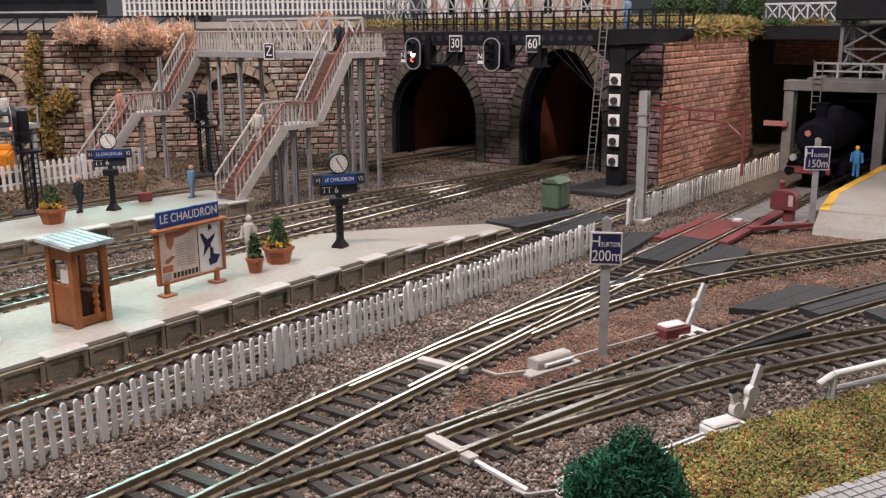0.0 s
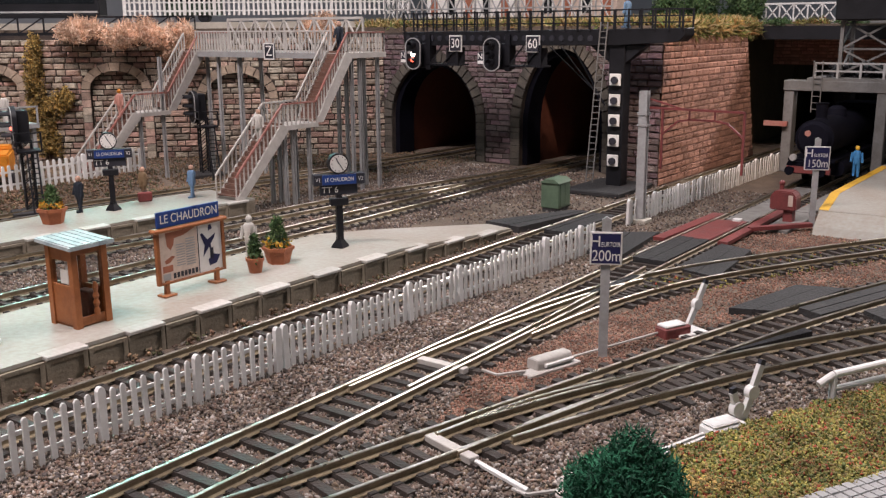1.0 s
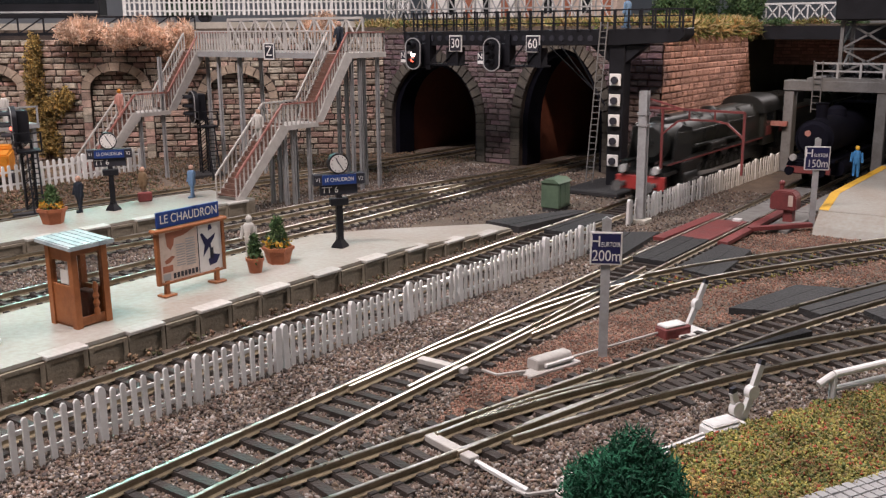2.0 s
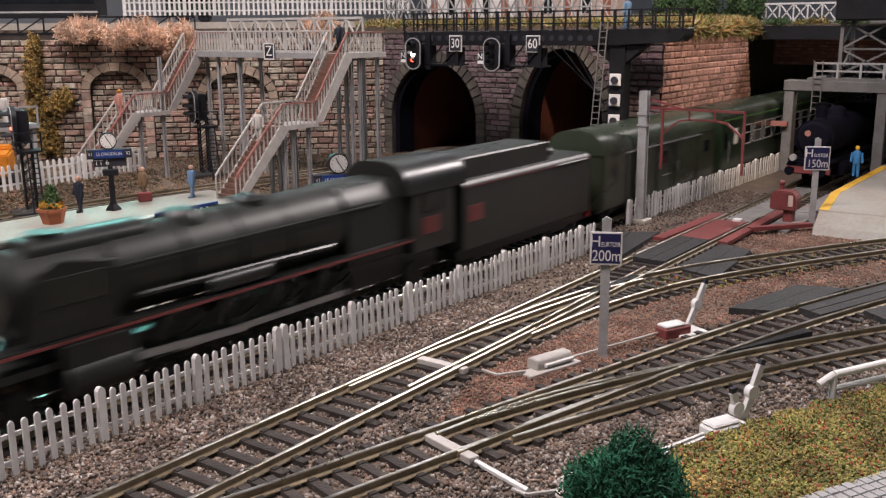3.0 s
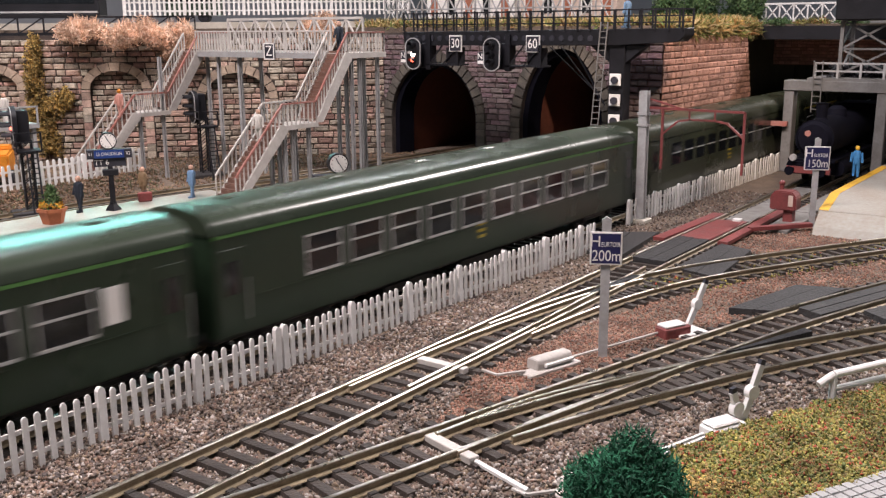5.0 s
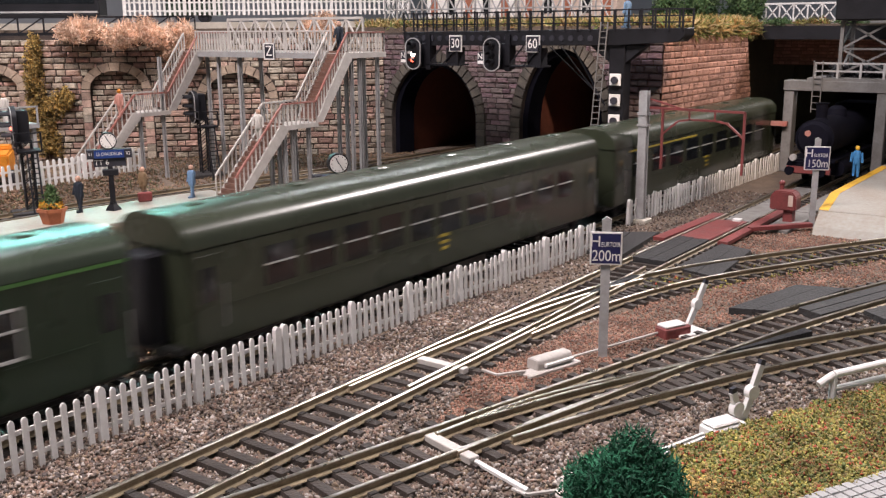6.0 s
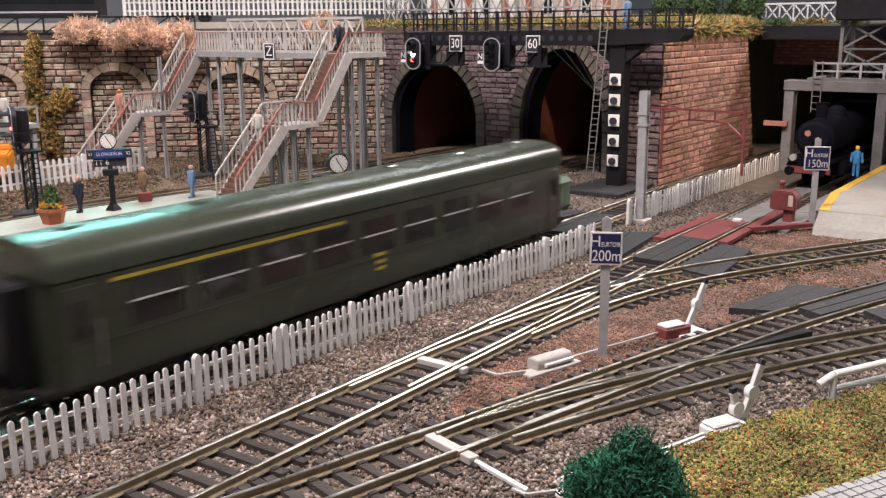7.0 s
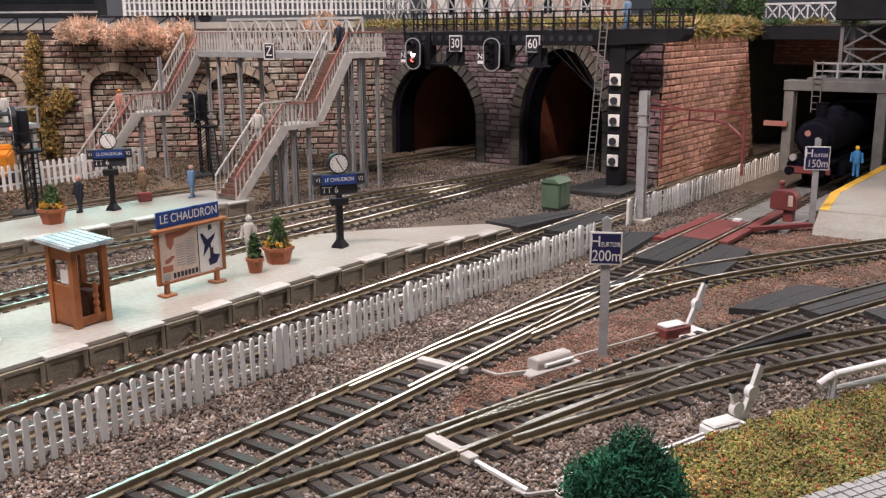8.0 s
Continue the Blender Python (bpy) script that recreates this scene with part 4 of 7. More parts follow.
def tender():
    c = thing("tender", "dark green bogie tender with coal heap and red plates", "tender")
    L, h = 12.0, 1.6
    part("tank", Shape().prism([(-h, 1.0), (h, 1.0), (h, 3.45), (h - 0.2, 3.66), (-h + 0.2, 3.66), (-h, 3.45)], "x", 0.4, L - 0.3).round(0.05), M["enginegreen"], c)
    part("bunker", Shape().prism([(-1.2, 3.6), (1.2, 3.6), (1.12, 4.45), (-1.12, 4.45)], "x", 0.6, 8.2).round(0.06), M["enginegreen"], c)
    coal = [(q, random.uniform(-0.95, 0.95), 4.4 + random.uniform(0.2, 0.5) * math.sin((q - 0.8) / 7.2 * math.pi) ** 0.5) for q in (random.uniform(1.0, 7.8) for _ in range(420))]
    grains("coal", "", "", M["black"], coal, 0.2, c, kind="")
    part("filler", Shape().turn([(0.4, 3.55), (0.4, 3.85), (0.3, 3.95)], 12, (9.8, 0)), M["engine"], c)
    part("underframe", Shape().box(0.3, -1.3, 0.6, L - 0.2, 1.3, 1.02), M["engine"], c)
    for side in (-1, 1):
        part("lining", Shape().box(0.6, min(side * h, side * (h + 0.015)), 3.40, L - 0.5, max(side * h, side * (h + 0.015)), 3.44), M["red"], c, "thin red lining")
        part("number_plate", Shape().box(0.75, min(side * h, side * (h + 0.03)), 2.1, 1.85, max(side * h, side * (h + 0.03)), 2.72), M["red"], c, "small red plate")
        part("handrail", Shape().rod((L - 0.9, side * (h + 0.08), 3.45), (L - 3.9, side * (h + 0.08), 3.45), 0.03, 5), M["steel"], c)
    part("buffer_beam", Shape().box(L - 0.3, -1.5, 0.7, L - 0.1, 1.5, 1.15), M["scarlet"], c)
    bogie(2.6, c, 2.2)
    bogie(L - 2.6, c, 2.2)
    return c


DRIVERS = []


def engine():
    """The express engine; its front buffers at x = 0, cab at the far end."""
    c = thing("steam_locomotive", "large black and dark green express steam locomotive", "locomotive")
    L = 22.0
    boiler = Shape()
    for x0, x1, r0, r1 in ((2.6, 5.6, 1.12, 1.12), (5.6, 12.5, 1.14, 1.2), (12.5, 17.0, 1.2, 1.26)):
        boiler.rod((x0, 0, 3.05), (x1, 0, 3.05), r0, 28, r1)
    bo = part("boiler", boiler, M["enginegreen"], c, smooth=False)
    for x in (5.6, 8.2, 10.4, 12.5, 14.8):
        part("boiler_band", Shape().rod((x - 0.06, 0, 3.05), (x + 0.06, 0, 3.05), 1.235, 28), M["engine"], bo)
    part("smokebox_door", Shape().rod((2.3, 0, 3.05), (2.6, 0, 3.05), 0.8, 24, 1.08).rod((2.22, 0, 3.05), (2.32, 0, 3.05), 0.18, 10), M["engine"], c)
    part("chimney", Shape().turn([(0.55, 4.0), (0.42, 4.2), (0.44, 4.4), (0.5, 4.45)], 16, (4.1, 0)), M["engine"], c)
    part("chimney_casing", roof_mesh(0.62, 3.95, 4.38, 3.2, 7.2), M["engine"], c)
    part("dome", Shape().turn([(0.75, 4.0), (0.7, 4.2), (0.5, 4.38), (0.2, 4.42)], 16, (8.8, 0)), M["engine"], c)
    part("sand_box", Shape().turn([(0.6, 4.0), (0.58, 4.28), (0.4, 4.42), (0.2, 4.45)], 16, (11.6, 0)), M["engine"], c)
    part("firebox", Shape().prism([(-1.3, 1.6), (1.3, 1.6), (1.28, 3.6), (0.8, 4.2), (-0.8, 4.2), (-1.28, 3.6)], "x", 15.2, 18.6).round(0.06), M["enginegreen"], c)
    cab = part("cab", Shape().prism([(-1.6, 1.5), (1.6, 1.5), (1.6, 3.6), (1.2, 4.3), (0.5, 4.62), (-0.5, 4.62), (-1.2, 4.3), (-1.6, 3.6)], "x", 18.6, 21.4).round(0.05), M["enginegreen"], c)
    part("cab_roof", roof_mesh(1.66, 3.62, 4.72, 18.3, 22.2), M["engine"], c)
    for side in (-1, 1):
        part("cab_window", Shape().box(19.2, min(side * 1.6, side * 1.63), 2.9, 20.6, max(side * 1.6, side * 1.63), 3.55), M["glass"], cab)
        part("number_plate", Shape().box(19.25, min(side * 1.6, side * 1.63), 2.12, 20.35, max(side * 1.6, side * 1.63), 2.72), M["red"], cab, "small red plate")
        part("smoke_deflector", Shape().prism([(2.3, 2.1), (5.3, 2.1), (5.3, 3.75), (3.6, 4.0), (2.9, 3.75)], "y", min(side * 1.42, side * 1.5), max(side * 1.42, side * 1.5)).round(0.03), M["engine"], c)
        part("deflector_sheet", Shape().box(3.1, min(side * 1.5, side * 1.52), 2.9, 4.9, max(side * 1.5, side * 1.52), 3.6).round(0.01), M["enginegreen"], c)
        part("running_board", Shape().box(1.4, min(side * 1.0, side * 1.58), 2.0, 18.6, max(side * 1.0, side * 1.58), 2.1), M["engine"], c)
        part("board_edge", Shape().box(1.4, min(side * 1.58, side * 1.6), 1.98, 18.6, max(side * 1.58, side * 1.6), 2.06), M["red"], c, "thin red edge line")
        part("boiler_pipe", Shape().rod((5.2, side * 1.25, 3.45), (17, side * 1.3, 3.5), 0.06, 6), M["engine"], c)
        part("feed_pipe", Shape().rod((6.2, side * 1.28, 2.6), (14.4, side * 1.28, 2.5), 0.1, 8), M["engine"], c)
        part("air_tank", Shape().rod((8.6, side * 1.3, 2.35), (11.2, side * 1.3, 2.35), 0.26, 14), M["engine"], c)
        part("cylinder", Shape().rod((3.4, side * 1.4, 1.05), (5.6, side * 1.4, 1.05), 0.5, 16).box(3.4, min(side * 1.0, side * 1.75), 1.2, 5.6, max(side * 1.0, side * 1.75), 1.95), M["engine"], c)
        part("coupling_rod", Shape().box(7.4, min(side * 1.12, side * 1.22), 0.75, 15.1, max(side * 1.12, side * 1.22), 0.93), M["steel"], c)
        part("main_rod", Shape().bar((5.6, side * 1.32, 1.05), (10.0, side * 1.32, 0.85), 0.1, 0.2), M["steel"], c)
        part("buffer", Shape().rod((0.0, side * 1.0, 0.95), (1.1, side * 1.0, 0.95), 0.14, 10).rod((-0.05, side * 1.0, 0.95), (0.08, side * 1.0, 0.95), 0.3, 16), M["shade"], c, "dull steel buffer head")
        part("lamp", Shape().rod((0.75, side * 1.05, 1.75), (1.1, side * 1.05, 1.75), 0.22, 12), M["alu"], c, "round front lamp")
    part("buffer_beam", Shape().box(1.0, -1.55, 0.65, 1.25, 1.55, 1.4).round(0.03), M["scarlet"], c, "scarlet buffer beam")
    part("footplate", Shape().box(1.2, -1.5, 1.4, 3.2, 1.5, 1.6).box(3, -0.9, 0.7, 21, 0.9, 1.5), M["engine"], c)
    for x, r in ((2.4, 0.55), (4.9, 0.55), (19.4, 0.6)):
        wheelset(x, r, c)
    for x in (7.7, 10.0, 12.3, 14.6):
        w = new("driving_wheelset")
        w.parent = c
        w.matrix_basis = at(x, 0, 1.08)
        for y in (-0.92, 0.92):
            s = Shape()
            n = 24
            for i in range(n):
                a, b = 2 * math.pi * i / n, 2 * math.pi * (i + 1) / n
                q = [(1.08 * math.cos(a), 1.08 * math.sin(a)), (1.08 * math.cos(b), 1.08 * math.sin(b)), (0.92 * math.cos(b), 0.92 * math.sin(b)), (0.92 * math.cos(a), 0.92 * math.sin(a))]
                s.prism(q, "y", y - 0.12, y + 0.12)
            part("tyre", s, M["engine"], w)
            s = Shape()
            for i in range(14):
                a = 2 * math.pi * i / 14
                s.bar((0, y, 0), (0.95 * math.cos(a), y, 0.95 * math.sin(a)), 0.09, 0.09)
            s.rod((0, y - 0.14, 0), (0, y + 0.14, 0), 0.26, 12)
            s.prism([(-0.35, -0.9), (0.35, -0.9), (0.45, -0.6), (-0.45, -0.6)], "y", y - 0.1, y + 0.1)
            part("spokes", s, M["engine"], w)
        DRIVERS.append((w, x))
    return c


TALL[0] = 1.13
LOCO, TENDER, VAN = engine(), tender(), baggage_van()
COACH_A = coach("dark green passenger coach with bright window frames and lime line", 30.7, "coach", "lime")
COACH_B = coach("dark green passenger coach with bright window frames and no white panes", 30.7, "coach", "lime", white_door=False)
COACH_C = coach("olive green passenger coach with dim windows", 28.0, "olive", windows=11, first=3.8, pitch=1.92, cant=3.5, line_z=3.22, frames=False, white_door=False, inset=0.85)
COACH_D = coach("olive green passenger coach with a yellow first-class line", 28.7, "olive", "gold", (2.65, 12.25), windows=9, first=3.3, pitch=2.5, cant=3.5, line_z=3.22, frames=False, white_door=False, inset=0.85)
TALL[0] = 1.0
TRAIN = [(LOCO, -34.7), (TENDER, -13.05), (VAN, -0.25), (COACH_A, 16.75), (COACH_B, 47.45), (COACH_C, 78.95), (COACH_D, 107.3)]


# ---------------------------------------------------------------- footbridge
def lattice(s, p, q, height, bays, w=0.09, double=True):
    """Posts, two chords and crossed braces between two plan points at one height."""
    p, q = Vector(p), Vector(q)
    zz = Vector((0, 0, height))
    s.bar(p, q, w * 1.3, w * 1.3)
    s.bar(p + zz, q + zz, w * 1.3, w * 1.3)
    for i in range(bays + 1):
        a = p.lerp(q, i / bays)
        s.bar(a, a + zz, w, w)
        if i < bays:
            b = p.lerp(q, (i + 1) / bays)
            s.bar(a, b + zz, w * 0.8, w * 0.8)
            if double:
                s.bar(a + zz, b, w * 0.8, w * 0.8)
    return s


def baluster_rail(parent, p, q, height, n, metal="pale", top="pale", drop=0.0):
    """A handrail from p to q with its balusters, each one a part."""
    p, q = Vector(p), Vector(q)
    zz = Vector((0, 0, height))
    part("handrail", Shape().bar(p + zz, q + zz, 0.12, 0.10), M[top], parent, "red-brown painted handrail" if top == "redrail" else "")
    me = Shape().box(-0.035, -0.035, 0, 0.035, 0.035, height).mesh("baluster", M[metal])
    for i in range(n + 1):
        c = p.lerp(q, i / n)
        piece("baluster", me, parent, at(c.x, c.y, c.z - drop))


def flight(parent, x0, z0, x1, z1, y0, y1, steps):
    """One flight of stairs along x between two stringers, with treads and handrails."""
    for y in (y0, y1):
        q = [(x0 - 0.1, z0 - 0.02), (x0 + 0.55, z0 - 0.02), (x1 + 0.35, z1 - 0.32), (x1, z1 + 0.12), (x1 - 0.25, z1 + 0.12)]
        part("stringer", Shape().prism(q, "y", y - 0.07, y + 0.07), M["pale"], parent)
        baluster_rail(parent, (x0, y, z0 + 0.1), (x1, y, z1 + 0.1), 1.25, 12, "pale", "redrail" if y == y0 else "pale")
    for i in range(steps):
        t, t2 = i / steps, (i + 1) / steps
        xa, xb, zt = x0 + (x1 - x0) * t, x0 + (x1 - x0) * t2, z0 + (z1 - z0) * t2
        part("tread", Shape().box(xa, y0 + 0.07, zt - 0.07, xb + 0.05, y1 - 0.07, zt), M["tread"], parent)
        part("riser", Shape().box(xb - 0.02, y0 + 0.07, zt, xb + 0.02, y1 - 0.07, zt + (z1 - z0) / steps - 0.08), M["tread"], parent)


def column(parent, x, y, z):
    s = Shape()
    s.box(x - 0.12, y - 0.10, 0, x - 0.07, y + 0.10, z)
    s.box(x + 0.07, y - 0.10, 0, x + 0.12, y + 0.10, z)
    s.box(x - 0.07, y - 0.025, 0, x + 0.07, y + 0.025, z)
    part("column", s, M["grey"], parent)


def footbridge():
    fb = thing("footbridge", "grey steel footbridge with two stairs and brown treads", "footbridge")
    for y0, z0, dx in ((41.95, 1.0, 0.0), (57.2, 0.0, 0.7)):
        y1 = y0 + 1.7
        xs = 37.0 if z0 == 1.0 else 37.0
        flight(fb, xs, z0, 41.0 + dx, 4.95, y0, y1, 14)
        part("landing", Shape().box(40.9 + dx, y0 - 0.06, 4.72, 44.0 + dx, y1 + 0.06, 5.0), M["pale"], fb)
        for y in (y0, y1):
            baluster_rail(fb, (41.0 + dx, y, 5.0), (43.9 + dx, y, 5.0), 1.3, 8, "pale", "redrail" if y == y0 else "pale")
        flight(fb, 43.9 + dx, 5.0, 47.0 + dx, 9.1, y0, y1, 15)
        part("top_landing", Shape().box(46.9 + dx, y0 - 0.06, 8.82, 50.8, y1 + 0.06, 9.15), M["pale"], fb)
        baluster_rail(fb, (47.0 + dx, y0, 9.15), (50.7, y0, 9.15), 1.3, 12, "pale", "redrail")
        baluster_rail(fb, (50.7, y0, 9.15), (50.7, y1, 9.15), 1.3, 5)
        for x in (41.3, 42.0, 43.4, 47.6, 48.4, 50.2) if dx == 0 else (42.2, 44.2, 48.6):
            for y in (y0 + 0.25, y1 - 0.25) if dx == 0 else (y0 + 0.25,):
                column(fb, x, y, 4.72 if x < 44 else 8.82)
    part("deck", Shape().box(47.4, 43.7, 8.75, 50.6, 57.2, 9.1), M["grey"], fb)
    baluster_rail(fb, (47.4, 43.7, 9.1), (47.4, 57.2, 9.1), 1.45, 46)
    part("truss", lattice(Shape(), (50.6, 43.7, 9.1), (50.6, 57.2, 9.1), 2.3, 9, 0.13), M["pale"], fb, "pale grey riveted lattice parapet")
    for y in (53.2, 55.4):
        for x in (47.9, 50.0):
            column(fb, x, y, 8.75)
    sg = part("letter_sign", Shape().box(47.20, 48.85, 8.65, 47.30, 49.85, 9.75).round(0.02), M["ink"], fb, "black square sign with white border and letter")
    part("border", Shape().box(47.17, 48.85, 8.65, 47.2, 48.92, 9.75).box(47.17, 49.78, 8.65, 47.2, 49.85, 9.75).box(47.17, 48.92, 8.65, 47.2, 49.78, 8.72).box(47.17, 48.92, 9.68, 47.2, 49.78, 9.75), M["paper"], sg)
    words("Z", 0.72, M["paper"], sg, face(47.17, 49.35, 9.2, 180))


footbridge()


# ---------------------------------------------------------------- signal gantry
def ladder(parent, p, q, width, rungs, material, side=(0, 1, 0)):
    p, q, s = Vector(p), Vector(q), Vector(side) * width / 2
    la = part("ladder", Shape().bar(p - s, q - s, 0.07, 0.07).bar(p + s, q + s, 0.07, 0.07), M[material], parent)
    for i in range(rungs):
        c = p.lerp(q, (i + 0.5) / rungs)
        part("rung", Shape().bar(c - s, c + s, 0.05, 0.05), M[material], la)


def signal_head(parent, x, y, z, lit=None, h=2.3):
    """A black oval signal target with a white rim and hooded lamps, looking along -x."""
    def oval(k, n=20):
        return [(y + k * 0.72 * math.cos(2 * math.pi * i / n), z + math.copysign(h / 2 - 0.6, math.sin(2 * math.pi * i / n) + 1e-9) + k * 0.6 * math.sin(2 * math.pi * i / n)) for i in range(n)]
    hd = part("signal_head", Shape().prism(oval(1), "x", x, x + 0.2), M["black"], parent)
    rim = Shape()
    a, b = oval(1.0), oval(0.88)
    for i in range(len(a)):
        j = (i + 1) % len(a)
        rim.hull([(x - 0.03, *a[i]), (x - 0.03, *a[j]), (x - 0.03, *b[j]), (x - 0.03, *b[i])], [(x, *a[i]), (x, *a[j]), (x, *b[j]), (x, *b[i])])
    part("rim", rim, M["grey"], hd, "thin pale rim")
    part("lamp_box", Shape().box(x + 0.2, y - 0.35, z - h * 0.4, x + 0.7, y + 0.35, z + h * 0.4).round(0.05), M["black"], hd)
    for k, dz in enumerate((0.62, 0.0, -0.55)):
        on = lit is not None and k == 1
        part("lens", Shape().rod((x - 0.05, y, z + dz), (x, y, z + dz), 0.2, 14), M[lit if on else "ink"], hd, "glowing lamp lens" if on else "")
        hood = Shape()
        for i in range(8):
            u, v = math.pi * i / 8, math.pi * (i + 1) / 8
            hood.hull([(x - 0.45, y + 0.27 * math.cos(u), z + dz + 0.27 * math.sin(u)), (x - 0.45, y + 0.27 * math.cos(v), z + dz + 0.27 * math.sin(v)), (x - 0.45, y + 0.22 * math.cos(v), z + dz + 0.22 * math.sin(v)), (x - 0.45, y + 0.22 * math.cos(u), z + dz + 0.22 * math.sin(u))],
                      [(x, y + 0.27 * math.cos(u), z + dz + 0.27 * math.sin(u)), (x, y + 0.27 * math.cos(v), z + dz + 0.27 * math.sin(v)), (x, y + 0.22 * math.cos(v), z + dz + 0.22 * math.sin(v)), (x, y + 0.22 * math.cos(u), z + dz + 0.22 * math.sin(u))])
        part("hood", hood, M["black"], hd)
    return hd


def gantry():
    ga = thing("signal_gantry", "black cantilever signal gantry with walkway and speed plates", "signal gantry")
    part("mast", Shape().box(57.6, 27.6, 0.3, 58.6, 28.7, 9.6).round(0.05), M["black"], ga)
    part("base", Shape().box(54.8, 26.4, 0, 60.2, 30.4, 0.35).round(0.08), M["deck"], ga, "wide black base plate")
    part("bracket", Shape().prism([(28.7, 9.5), (27.6, 8.4), (26.2, 9.5)], "x", 57.75, 58.4).prism([(28.6, 9.5), (28.6, 8.3), (30.2, 9.5)], "x", 57.75, 58.4), M["black"], ga)
    part("beam", Shape().prism([(23.5, 10.6), (23.5, 10.15), (23.9, 9.75), (28, 9.5), (45.5, 9.4), (45.7, 10.4)], "x", 57.4, 58.9).round(0.04), M["black"], ga)
    for i in range(22):
        part("rivet_hole", Shape().rod((57.36, 30 + i * 0.72, 9.95), (57.42, 30 + i * 0.72, 9.95), 0.2, 10), M["ink"], ga)
    for x in (57.35, 59.0):
        for k, z in enumerate((10.95, 11.35, 11.75)):
            part("walkway_rail", Shape().bar((x, 23.6, z), (x, 45.6, z - 0.05), 0.07, 0.07), M["black"], ga)
        post = Shape().box(-0.05, -0.05, 0, 0.05, 0.05, 1.35).mesh("rail_post", M["black"])
        for i in range(25):
            piece("rail_post", post, ga, at(x, 23.65 + i * 0.91, 10.45))
    ladder(ga, (56.6, 29.4, 0.6), (57.3, 28.95, 11.0), 0.5, 26, "shade")
    for i in range(5):
        z = 7.3 - i * 1.32
        pl = part("indicator_plate", Shape().box(57.35, 27.72, z - 0.36, 57.45, 28.52, z + 0.42).round(0.03), M["white"], ga, "white square indicator plate")
        part("lamp", Shape().rod((57.2, 28.12, z), (57.36, 28.12, z), 0.24, 14), M["ink"], pl)
        part("lamp_body", Shape().rod((57.45, 28.12, z), (57.6, 28.12, z), 0.3, 12), M["black"], pl)
    signal_head(ga, 56.6, 44.1, 8.85, "whitelamp")
    signal_head(ga, 56.6, 37.2, 8.85)
    # no lamp here: the hood's red reflection is made as a glowing disc
    part("red_glow_lens", Shape().rod((56.5, 44.1, 8.42), (56.58, 44.1, 8.42), 0.17, 14), M["redlamp"], ga, "glowing disc for the red reflection on the hood")
    for y in (44.1, 37.2):
        part("hanger", Shape().box(57.2, y - 1.1, 7.7, 57.5, y - 0.7, 10.2).box(57.2, y - 3.6, 8.1, 57.4, y - 3.4, 9.5).box(57.2, y - 3.6, 8.0, 58.6, y - 0.7, 8.12).bar((57.3, y - 1, 8.1), (57.3, y - 2.2, 9.5), 0.08, 0.08).bar((57.3, y - 2.2, 8.1), (57.3, y - 3.4, 9.3), 0.08, 0.08).box(57.3, y - 3.6, 9.0, 57.4, y - 2.6, 9.3), M["black"], ga)
        pt = part("plate", Shape().box(56.7, y + 0.65, 8.15, 56.8, y + 1.25, 9.0), M["ink"], ga, "small black letter plate")
        words("Nf", 0.42, M["paper"], pt, face(56.69, y + 0.95, 8.7, 180))
        part("number_bar", Shape().box(56.67, y + 0.68, 8.2, 56.7, y + 1.22, 8.42), M["paper"], pt)
    for y, txt in ((40.7, "30"), (34.25, "60")):
        pt = part("speed_plate", Shape().box(57.2, y - 0.55, 9.0, 57.3, y + 0.55, 10.15).round(0.02), M["paper"], ga, "white-edged black speed plate with figures")
        part("field", Shape().box(57.17, y - 0.47, 9.08, 57.2, y + 0.47, 10.07), M["ink"], pt)
        words(txt, 0.66, M["paper"], pt, face(57.165, y, 9.57, 180), squeeze=0.85)
    for y in (44.1, 37.2):
        part("equipment_box", Shape().box(57.4, y - 3.5, 8.0, 58.3, y - 2.4, 9.3).round(0.04), M["black"], ga)
        part("head_housing", Shape().box(57.25, y - 1.0, 7.8, 58.2, y + 0.3, 9.6).round(0.06), M["black"], ga)
    for k in range(3):
        part("guy_rod", Shape().rod((60, 34.5 - k * 0.9, 9.3), (59, 30.2 - k * 0.3, 6.3 - k * 0.4), 0.05, 5), M["black"], ga)
    return ga


gantry()


